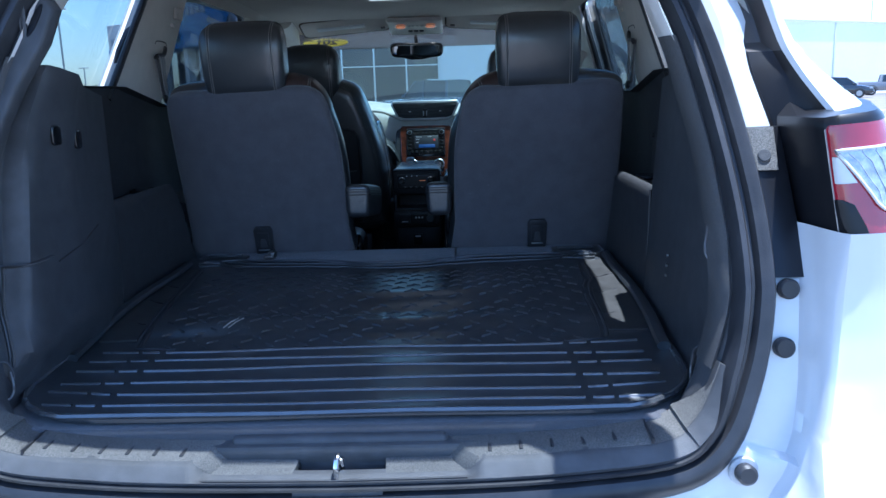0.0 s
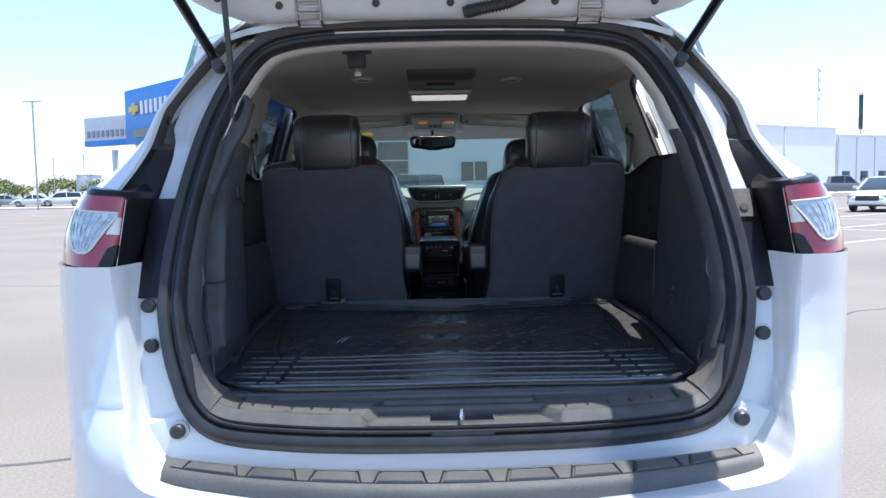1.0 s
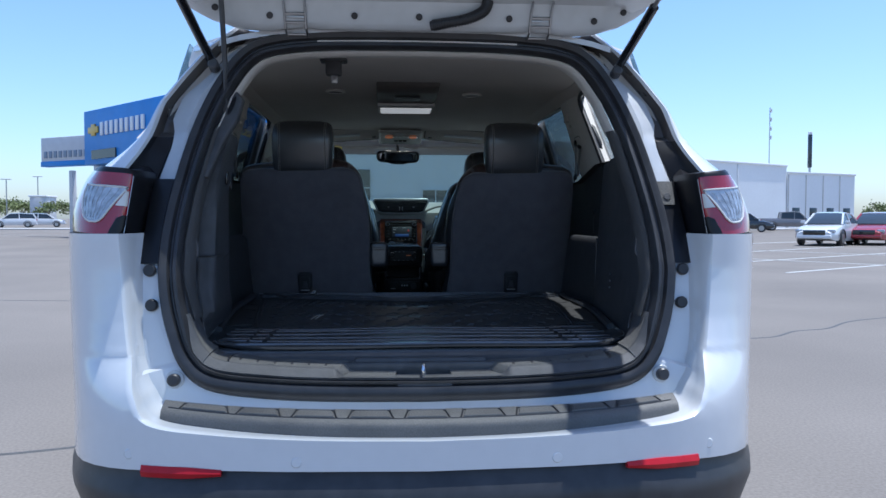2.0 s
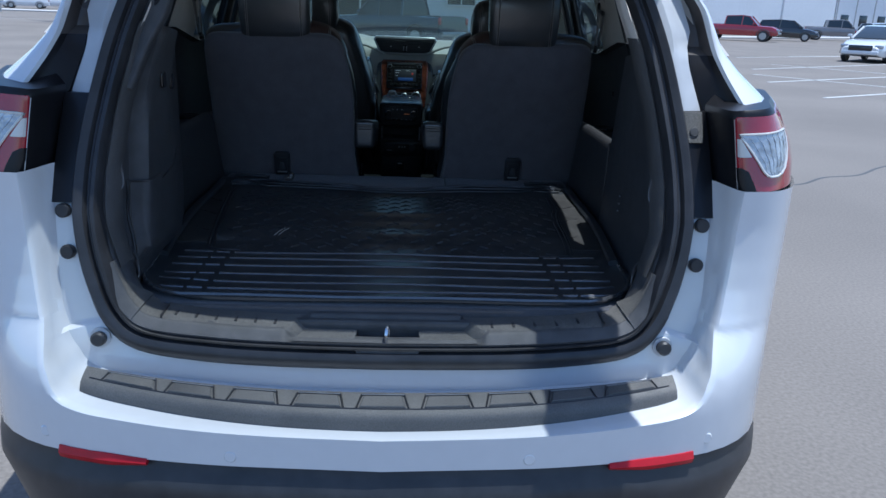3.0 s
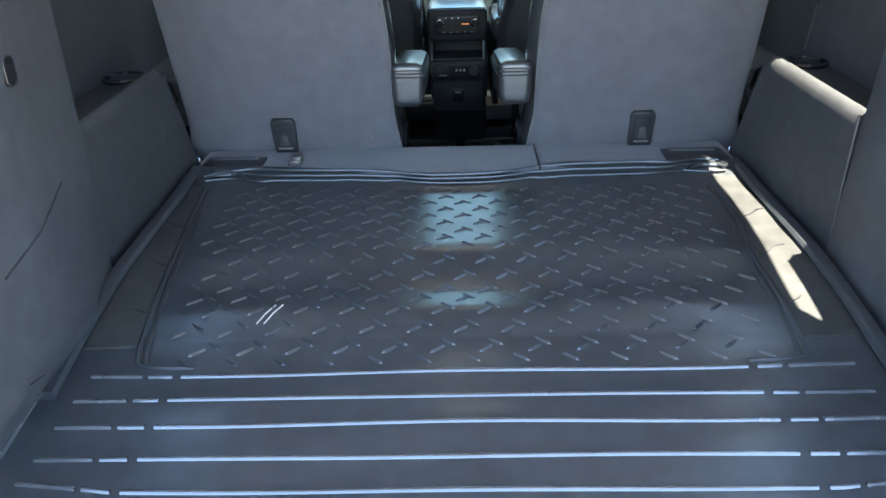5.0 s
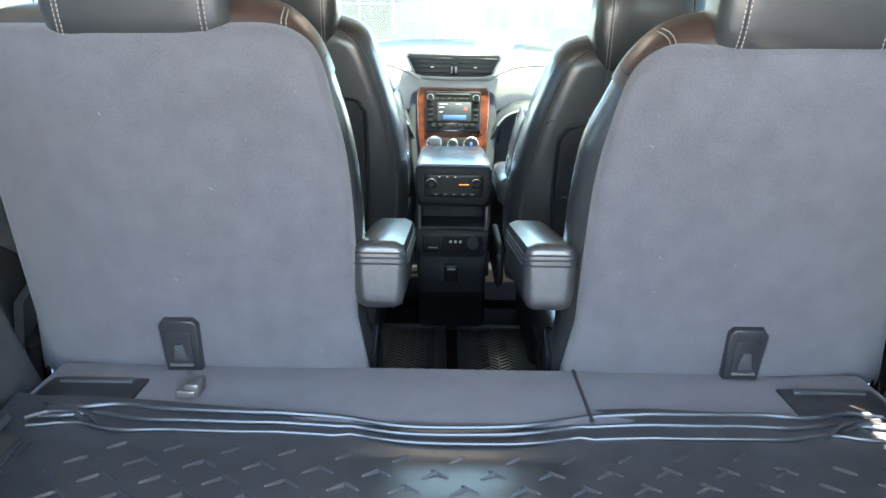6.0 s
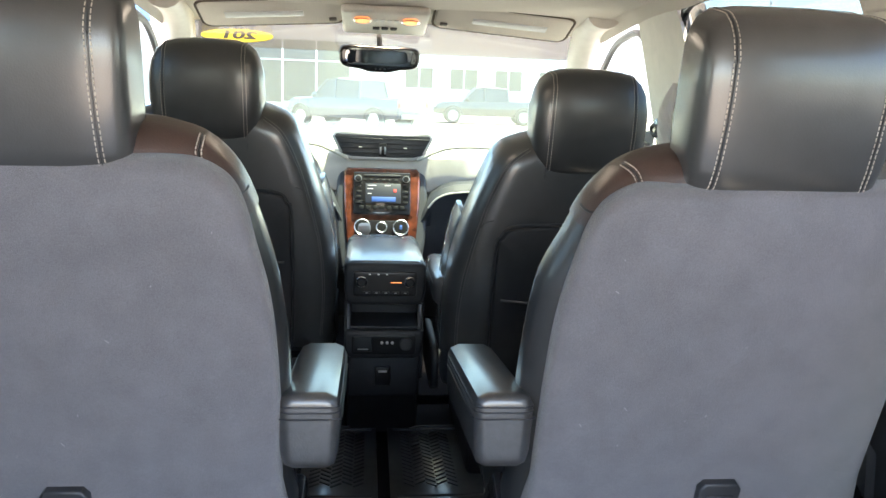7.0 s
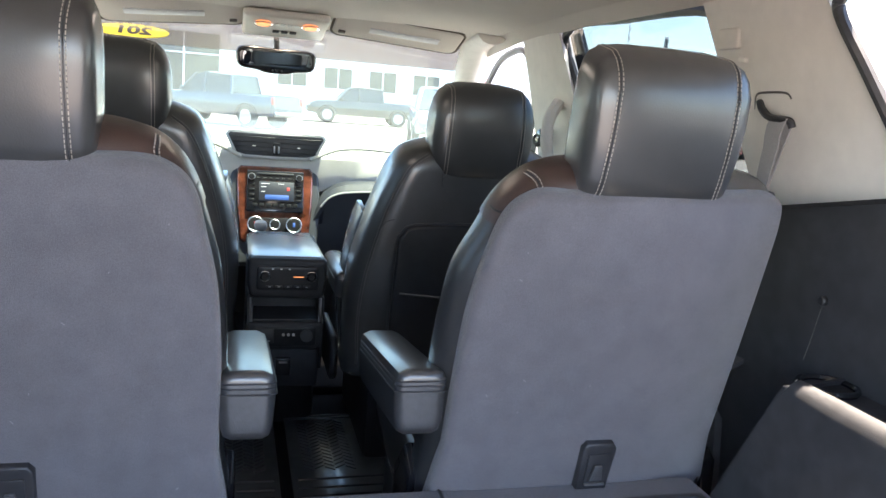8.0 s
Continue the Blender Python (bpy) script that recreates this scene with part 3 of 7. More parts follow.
def bumper():
    half = curve([(x, y, 0) for x, y in BUMP], 5)
    line = [(-p.x, p.y) for p in reversed(half[1:])] + [(p.x, p.y) for p in half]

    def sect(prof):
        rows = []
        for f, z in prof:
            row = []
            for x, y in line:
                t = min(1.0, max(0.0, (abs(x) - 0.56) / 0.2))
                back = max(-0.06, y + 0.02)
                g = min(f, 1.0)
                inward = (1 - g) * t * 0.16
                row.append((x * (1 - inward - 0.35 * t * max(0.0, 0.56 - z)), back + (y - back) * g - max(0, f - 1), z - (0.036 * max(0.0, min(1.0, (abs(x) - 0.42) / 0.45)) if z > 0.56 else 0)))
            rows.append(row)
        return sheet(rows)
    part("bumper_valance", sect([(0.93, 0.652), (0.972, 0.612), (1.010, 0.597), (1.014, 0.57), (1.01, 0.47), (0.94, 0.36), (0.8, 0.31), (0.4, 0.30)]), RUBBER, suv, "black textured lower bumper")
    for z0 in (0.585, 0.50):
        part("valance_ridge", tube([(x * (1 - 0.35 * min(1.0, max(0.0, (abs(x) - 0.56) / 0.2)) * max(0.0, 0.60 - z0)), y - 0.004, z0 - 0.036 * max(0.0, min(1.0, (abs(x) - 0.42) / 0.45))) for x, y in line[4:-4]], 0.006, 6), BLACK, suv)
    pad_rows = []
    for k in range(25):
        x = -0.575 + 1.15 * k / 24
        t = abs(x) / 0.575
        yb, yf = -0.190 + 0.070 * t * t, -0.256 + 0.094 * t * t
        e = 0.012 * t ** 4
        pad_rows.append([(x, yb, 0.735 + e), (x, yb - 0.006, 0.740 + e), (x, yf + 0.012, 0.731 + e), (x, yf, 0.724 + e), (x, yf - 0.006, 0.713 + e)])
    part("step_pad", solid(pad_rows, (0, 0, -0.03)), STEP, suv, "dark grey plastic bumper step pad")
    def on_pad(x, f):
        """A point on the pad's top; f runs from its back edge to its front."""
        t = abs(x) / 0.575
        yb, yf = -0.196 + 0.070 * t * t, -0.244 + 0.094 * t * t
        return Vector((x, yb + (yf - yb) * f, 0.740 - 0.009 * f + 0.012 * t ** 4))
    part("pad_front_groove", tube([on_pad(-0.560 + 1.12 * k / 40, 0.98) for k in range(41)], 0.0017, 5), RUBBER, suv)
    for k in range(9):
        x = -0.48 + 0.12 * k
        w = 0.043 if k in (0, 8) else 0.036
        o = [(x - w - 0.007, 0.93), (x - w, 0.26), (x + w, 0.26), (x + w + 0.007, 0.93)]
        rows = [[on_pad(a, f) + Vector((0, 0, -0.002)) for a, f in o], [on_pad(a, f) + Vector((0, 0, 0.0012)) for a, f in o],
                [on_pad(x + (a - x) * 0.94, 0.6 + (f - 0.6) * 0.88) + Vector((0, 0, 0.0032)) for a, f in o]]
        tread = part("pad_tread", loft(rows), STEP, suv)
        lip = [on_pad(a, f) + Vector((0, 0, 0.0012)) for a, f in ((x - w - 0.012, 0.95), (x - w - 0.004, 0.16), (x + w + 0.004, 0.16), (x + w + 0.012, 0.95))]
        part("tread_groove", tube([lip[0], lip[1], lip[1] + (lip[2] - lip[1]) * 0.02, lip[2] - (lip[2] - lip[1]) * 0.02, lip[2], lip[3]], 0.0019, 5), RUBBER, tread)
        # paler line along the back edge of the tread
        part("tread_lip", tube([p + Vector((0, -0.0025, 0.0012)) for p in lip[1:3]], 0.0012, 5), PALELIP, tread)
    for s in (-1, 1):
        rows = []
        for k in range(9):
            x = 0.425 + 0.175 * k / 8
            y = lerp(BUMP, x) + 0.004
            h = 0.012 * min(1, 0.55 + k / 8)
            rows.append([(s * x, y - 0.008, 0.630 - 0.006 * k / 8 - h), (s * x, y - 0.014, 0.630 - 0.006 * k / 8), (s * x, y - 0.008, 0.630 - 0.006 * k / 8 + h)])
        part("reflector", solid(rows, (0, 0.02, 0)), REDSTRIP, suv, "red bumper reflector strip")
    for x in (-0.63, -0.27, 0.27, 0.63):
        y = lerp(BUMP, abs(x))
        n = Vector((0.35 * x, -1, 0.05)).normalized()
        part("parking_sensor", disc(Vector((x, y, 0.655)) + n * -0.006, n, 0.0115, 0.0085), WHITE, suv)


bumper()

# ---- flanks, roof, glass and wheels ----
def flank(s):
    def arch(y):
        z = 0.36
        for c in (0.86, 3.88):
            d = abs(y - c)
            if d < 0.42:
                z = max(z, 0.36 + math.sqrt(0.42 ** 2 - d * d))
        return z
    rows = []
    for k in range(61):
        y = 0.28 + 4.37 * k / 60
        nose = max(0, (y - 3.9) / 0.75)
        lo, hi = arch(y), 1.24 - 0.10 * max(0, min(1, (y - 3.3) / 1.2))
        row = []
        for j in range(8):
            z = lo + (hi - lo) * j / 7
            x = lerp([(0.3, 0.93), (0.6, 0.955), (0.9, 0.968), (1.1, 0.955), (1.2, 0.92), (1.26, 0.87)], z) - 0.16 * nose * nose - lerp([(0.28, 0.05), (0.4, 0.03), (0.6, 0.012), (0.9, 0.0)], y)
            row.append((s * x, y, z))
        rows.append(row)
    part("body_side", solid(rows, (-s * 0.02, 0, 0)), WHITE, suv)
    for y in (0.86, 3.88):
        wheel = part("wheel", disc((s * 0.72, y, 0.36), (s, 0, 0), 0.30, 0.20, 28, 0.02), GLOSSBLACK, suv)
        path = [(s * 0.83, y + 0.315 * math.cos(a), 0.36 + 0.315 * math.sin(a)) for a in (2 * math.pi * k / 36 for k in range(36))]
        part("tyre", tube(path, 0.06, 8, closed=True, flat=1.6, up=(1, 0, 0)), RUBBER, wheel)
        part("rim", disc((s * 0.91, y, 0.36), (s, 0, 0), 0.22, 0.015, 24), STEEL, wheel)


def greenhouse(s):
    """Pillars, window frames and panes of one side."""
    def strip(name, lower, upper, y0, y1, mat_in, n=6, label=""):
        rows_i, rows_o = [], []
        for k in range(n + 1):
            z = lower + (upper - lower) * k / n
            ya, yb = y0(z), y1(z)
            rows_i.append([(s * (xs(z) - tuck(ya + (yb - ya) * j / 4, z) + 0.004 * math.cos(math.pi * (j / 4 - 0.5)) * -1), ya + (yb - ya) * j / 4, z) for j in range(5)])
            rows_o.append([(s * (xs(z) + 0.058 - tuck(ya + (yb - ya) * j / 4, z)), ya - 0.01 + (0.07 * (1 - j / 4) if name == "c_pillar" else 0) + (yb - ya + 0.02) * j / 4, z) for j in range(5)])
        part(name + "_trim", solid(rows_i, (s * 0.03, 0, 0)), mat_in, suv, label)
        if name != "rear_pillar":
            part(name, solid(rows_o, (s * 0.012, 0, 0)), GLOSSBLACK if name == "b_pillar" else WHITE, suv)
    strip("c_pillar", 1.310, 1.655, lambda z: 1.05 + 0.65 * (z - 1.446), lambda z: 1.335 + 0.42 * (z - 1.31), BEIGE, label="beige plastic pillar trim")
    strip("b_pillar", 1.20, 1.655, lambda z: 2.00 + 0.42 * (z - 1.3), lambda z: 2.36 + 0.15 * (z - 1.3), BEIGE, label="beige plastic pillar trim")
    strip("rear_pillar", 1.36, 1.655, lambda z: yo(z) + 0.05, lambda z: 0.37 + 0.5 * (z - 1.35), BEIGE, label="beige plastic pillar trim")
    # panes
    def pane(name, lower, upper, y0, y1, mat):
        rows = []
        for k in range(5):
            z = lower + (upper - lower) * k / 4
            rows.append([(s * (xs(z) + 0.045 - tuck(y0(z) + (y1(z) - y0(z)) * j / 4, z)), y0(z) + (y1(z) - y0(z)) * j / 4, z) for j in range(5)])
        ob = part(name, solid(rows, (s * 0.004, 0, 0)), mat, suv, "tinted side window" if mat != DOORGLASS else "side window")
        ob.visible_shadow = name != "quarter_window"
    pane("quarter_window", 1.305, 1.672, lambda z: 0.35 + 0.5 * (z - 1.35), lambda z: 1.07 + 0.65 * (z - 1.446), TINTGLASS)
    pane("rear_door_window", 1.22, 1.672, lambda z: 1.315 + 0.42 * (z - 1.31), lambda z: 2.03 + 0.42 * (z - 1.3), DARKTINT)
    pane("front_door_window", 1.20, 1.60, lambda z: 2.34 + 0.15 * (z - 1.3), lambda z: 3.34 - 1.6 * (z - 1.2), DOORGLASS)
    # rubber run round the rear door window
    for pts in ([(1.335 + 0.42 * (z - 1.31), z) for z in (1.24, 1.40, 1.55, 1.63)] + [(1.80, 1.645)] + [(1.985 + 0.42 * (z - 1.3), z) for z in (1.635, 1.45, 1.24)],
                [(0.36 + 0.5 * (z - 1.35), z) for z in (1.32, 1.5, 1.635)] + [(0.85, 1.642)] + [(1.05 + 0.65 * (z - 1.446), z) for z in (1.632, 1.45, 1.32)] + [(0.36, 1.32)],
                [(2.375 + 0.15 * (z - 1.3), z) for z in (1.22, 1.45, 1.59)] + [(2.55, 1.605), (2.74, 1.56), (3.06, 1.38), (3.32, 1.22)]):
        path = curve([(s * (xs(z) + 0.016 - tuck(y, z)), y, z) for y, z in pts], 5)
        part("window_seal", tube(path, 0.011, 6), RUBBER, suv)
    # rubber edge between the rear pillar trim and the quarter window
    path = curve([(s * (xs(z) - 0.004 - tuck(y, z)), y, z) for y, z in [(1.036 + 0.65 * (z - 1.446), z) for z in (1.325, 1.42, 1.52, 1.595)] + [(1.128, 1.622), (1.09, 1.636), (1.0, 1.640)]], 6)
    part("quarter_seal", tube(path, 0.0095, 8), RUBBER, suv, "black rubber edge of the quarter window")
    # rail under the roof edge
    rows = [[(s * (xs(1.64) + 0.004 - tuck(y, 1.64)), y, lerp(CABIN, y) - 0.045), (s * (xs(1.64) - 0.012 - tuck(y, 1.64)), y, lerp(CABIN, y) - 0.036), (s * (0.62 - tuck(y, 1.64)), y, lerp(CABIN, y) - 0.018)] for y in (0.30, 0.45, 0.6, 0.8, 1.0, 1.5, 2.0, 2.45, 2.75)]
    part("roof_side_trim", solid(rows, (0, 0, 0.012)), HEADLINER, suv)
    # windscreen pillar
    path = curve([(s * 0.600, 2.50, 1.655), (s * 0.618, 2.72, 1.630), (s * 0.672, 3.02, 1.490), (s * 0.72, 3.35, 1.315), (s * 0.76, 3.60, 1.18)], 5)
    part("windscreen_pillar", tube(path, 0.048, 14, flat=0.8), BEIGE, suv, "beige windscreen pillar trim")
    path = [p + Vector((s * 0.05, 0.03, 0.03)) for p in path]
    part("windscreen_pillar_skin", tube(path, 0.04, 8), WHITE, suv)


def roof():
    rows, inner = [], []
    for y in (0.26, 0.45, 0.8, 1.3, 1.9, 2.4, 2.68, 2.82):
        h = lerp(CABIN, y)
        w = 1.0 - tuck(y, 1.64) / 0.66
        rows.append([(x * w, y, h + 0.045 - 0.05 * (x / 0.70) ** 4) for x in (-0.685, -0.62, -0.5, -0.25, 0, 0.25, 0.5, 0.62, 0.685)])
        inner.append([(x * (1.0 - tuck(y, 1.64) / 0.63), y + (0.02 if y < 0.3 else 0), h - 0.02 * (abs(x) / 0.62) ** 3) for x in (-0.62, -0.52, -0.35, -0.15, 0, 0.15, 0.35, 0.52, 0.62)])
    part("roof_skin", solid(rows, (0, 0, -0.015)), WHITE, suv)
    part("headliner", solid(inner, (0, 0, 0.012)), HEADLINER, suv, "beige cloth headliner")
    # beige trim that closes the headliner at the opening
    half = [(x, z) for x, z in OPENING if z > 1.3]
    half = [(lerp(XS, z), z) for z in (1.395, 1.42, 1.46)] + [p for p in half if p[1] > 1.48]
    right = [(p.x, p.z) for p in curve([(x, 0, z) for x, z in half], 6)]
    line = right + [(-x, z) for x, z in reversed(right[:-1])]
    rows = []
    for m, dy in ((0.046, 0.006), (0.052, 0.022), (0.050, 0.05), (0.044, 0.10)):
        row = []
        for k, (x, z) in enumerate(line):
            q = Vector(line[min(k + 1, len(line) - 1)]) - Vector(line[max(k - 1, 0)])
            row.append((x - q.y / q.length * m, yo(z) + dy, z - abs(q.x) / q.length * m))
        rows.append(row)
    part("rear_header_trim", solid(rows, (0, 0.006, 0.004)), BEIGE, suv, "beige trim round the top of the opening")
    ws = []
    for t in (0.0, 0.19, 0.3, 0.45, 0.6, 0.75, 0.9, 1.0):
        y, z = 2.80 + 0.82 * t, 1.630 - 0.43 * t
        ws.append([(x * (0.61 + 0.15 * t), y + 0.10 * (1 - x * x) * t, z) for x in (-1, -0.75, -0.5, -0.25, 0, 0.25, 0.5, 0.75, 1)])
    part("windscreen", solid(ws[1:], (0, 0.003, 0.004)), CLEARGLASS, suv, "clear windscreen")
    part("shade_band", solid(ws[:2], (0, 0.003, 0.004)), SHADEBAND, suv, "grey shade band of the windscreen")
    hood = []
    for y, z in ((3.62, 1.13), (3.8, 1.12), (4.2, 1.08), (4.55, 1.0), (4.75, 0.86), (4.80, 0.6), (4.78, 0.35)):
        w = 0.86 - 0.15 * max(0, (y - 4.2) / 0.6)
        hood.append([(x * w, y - 0.12 * x * x * (y > 4.3), z - 0.03 * x * x) for x in (-1, -0.7, -0.35, 0, 0.35, 0.7, 1)])
    part("bonnet", solid(hood, (0, -0.01, -0.02)), WHITE, suv)
    part("underbody", box((0, 2.4, 0.34), (1.7, 4.4, 0.06), 0.02), RUBBER, suv)


def liftgate():
    gate = part("liftgate", box((0, 0.275, 1.712), (0.9, 0.03, 0.015), 0.004), WHITE, suv, "raised white tailgate with a tinted window")
    a = radians(10)
    M = Matrix.Translation((0, 0.27, 1.70)) @ Matrix.Rotation(-a, 4, "X")

    def P(x, u, h=0.0):
        return M @ Vector((x, -u, h))
    W = [(0.0, 0.50), (0.05, 0.57), (0.12, 0.625), (0.25, 0.67), (0.42, 0.70), (0.6, 0.72), (0.8, 0.72), (0.98, 0.68), (1.05, 0.60)]
    G = [(0.25, 0.475), (0.29, 0.517), (0.42, 0.532), (0.55, 0.54), (0.62, 0.50)]

    def frame_piece(u0, u1, inner, outer, n=10):
        rows = []
        for k in range(n + 1):
            u = u0 + (u1 - u0) * k / n
            xa, xb = inner(u), outer(u)
            rows.append([P(xa + (xb - xa) * j / 6, u, 0.03 * math.sin(math.pi * j / 6) ** 0.5 if 0 < j < 6 else 0.0) for j in range(7)])
        return solid(rows, M.to_3x3() @ Vector((0, 0, 0.03)))
    ow = lambda u: lerp(W, u)
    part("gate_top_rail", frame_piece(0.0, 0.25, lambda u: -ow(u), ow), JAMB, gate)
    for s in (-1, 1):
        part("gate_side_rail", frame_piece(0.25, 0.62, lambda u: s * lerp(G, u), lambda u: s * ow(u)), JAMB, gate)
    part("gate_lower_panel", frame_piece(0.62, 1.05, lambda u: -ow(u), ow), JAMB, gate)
    rows = [[P(f * (lerp(G, u) + 0.02), u, 0.035) for f in (-1, -0.5, 0, 0.5, 1)] for u in (0.235, 0.33, 0.42, 0.52, 0.635)]
    part("gate_window", solid(rows, (0, 0, 0.004)), GATEGLASS, gate, "tinted tailgate window")
    def low(x):
        return lerp([(0.0, 1.657), (0.26, 1.657), (0.30, 1.662), (0.40, 1.650), (0.47, 1.655), (0.54, 1.675), (0.59, 1.70), (0.62, 1.722)], abs(x))
    rows = []
    for k in range(49):
        x = -0.62 + 1.24 * k / 48
        z = low(x)
        rows.append([(x, 0.268, z + 0.03), (x, 0.255, z + 0.006), (x, 0.243, z - 0.001), (x, 0.230, z + 0.001), (x, 0.216, z + 0.013), (x, 0.206, z + 0.033), (x, 0.192, max(1.722, z + 0.02)), (x, 0.15, 1.733)])
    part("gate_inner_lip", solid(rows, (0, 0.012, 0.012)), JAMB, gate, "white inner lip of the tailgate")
    part("gate_gutter", box((0, 0.292, 1.678), (0.86, 0.016, 0.05), 0.004), RUBBER, suv, "black gutter under the tailgate hinges")
    for x in (-0.53, -0.39, -0.17, 0.0, 0.24, 0.47, 0.55):
        part("gate_plug", disc((x, 0.207, max(1.684, low(x) + 0.03)), (0, -1, -0.45), 0.0085, 0.008), RUBBER, gate, "round black plug")
    for s in (-1, 1):
        h = [tube([(s * 0.325 + dx, 0.262, 1.645), (s * 0.325 + dx, 0.222, 1.655), (s * 0.325 + dx, 0.196, 1.70), (s * 0.325 + dx, 0.17, 1.722)], 0.0034, 6) for dx in (-0.027, 0.027)]
        h += [tube([(s * 0.325 - 0.027, y, z), (s * 0.325 + 0.027, y, z)], 0.0034, 6) for y, z in ((0.214, 1.668), (0.203, 1.688), (0.255, 1.647))]
        h = join(*h, box((s * 0.325, 0.212, 1.684), (0.05, 0.006, 0.012), 0.002))
        part("hinge", h, STEEL, gate, "steel tailgate hinge")
        foot, head = Vector((s * 0.545, 0.245, 1.562)), P(s * 0.60, 0.42, 0.0)
        mid = foot.lerp(head, 0.55)
        strut = part("gas_strut", tube([foot, mid], 0.012, 10), GLOSSBLACK, gate, "black gas strut")
        part("strut_rod", tube([mid, head], 0.0055, 8), STEEL, strut)
        part("ball_joint", disc(foot + Vector((s * -0.006, -0.005, -0.012)), (0, -1, 0.3), 0.014, 0.03), BLACK, strut)
    part("lift_rod", tube([(-0.505, 0.205, 1.40), (-0.505, 0.20, 1.56), P(-0.505, 0.12, 0.01)], 0.007, 8), BLACK, gate, "black power-lift rod")
    boot = curve([(0.03, 0.20, 1.662), (0.07, 0.19, 1.668), (0.13, 0.186, 1.680), (0.17, 0.182, 1.70), (0.18, 0.18, 1.725)], 8)
    cable = part("cable_boot", tube(boot, 0.0125, 10), RUBBER, gate, "ribbed black cable boot")
    for k in range(2, len(boot) - 1):
        part("boot_rib", disc(boot[k], boot[k + 1] - boot[k - 1], 0.0152, 0.0035, 14), RUBBER, cable)


for s in (-1, 1):
    flank(s)
    greenhouse(s)
roof()
liftgate()

# ---- cargo bay ----
def wall_profile(s, z):
    """Plan of one cargo side wall at height z, from the seal forwards: distance from the middle and length."""
    x0, y0 = lerp(XS, z) - 0.044, yo(z) + 0.012
    top = max(0.0, (z - 1.2) / 0.185)
    w = 0.585 + 0.058 * (z - 0.8)
    plain = [(x0 + 0.004, y0), (x0 - 0.004, y0 + 0.012), (x0 - 0.012, y0 + 0.05), (x0 - 0.008, y0 + 0.065), (0.5 * (x0 + w), y0 + 0.10), (0.4 * x0 + 0.6 * w, y0 + 0.14), (w - 0.010, 0.25 + 0.1 * top), (w - 0.004, 0.34 + 0.08 * top), (w, 0.45), (w + 0.003, 0.55), (w + 0.004, 0.64), (w + 0.02, 0.66), (0.70, 0.665)]
    if s > 0:
        return plain
    yf = max(0.165 + 0.21 * (z - 1.08), y0 + 0.075)       # the face that looks back out of the tailgate
    cx = min(0.568, x0 + 0.006)
    e = min(0.527, cx - 0.035)
    bulge = [(x0 + 0.004, y0), (x0 - 0.004, y0 + 0.012), (x0 - 0.010, y0 + 0.040), (x0 + 0.002, min(y0 + 0.060, yf - 0.030)), (cx + 0.006, yf - 0.016), (cx, yf), (cx - 0.028, yf + 0.006), (e + 0.003, yf + 0.014), (e, yf + 0.034), (e + 0.004, 0.36), (0.562, 0.50), (0.592, 0.64), (0.70, 0.665)]
    f = min(1.0, max(0.0, (z - 0.82) / 0.10))
    return [(a[0] + (b[0] - a[0]) * f, a[1] + (b[1] - a[1]) * f) for a, b in zip(plain, bulge)]


def wall_x(s, z, y):
    return lerp([(q, p) for p, q in wall_profile(s, z)[3:11]], y)


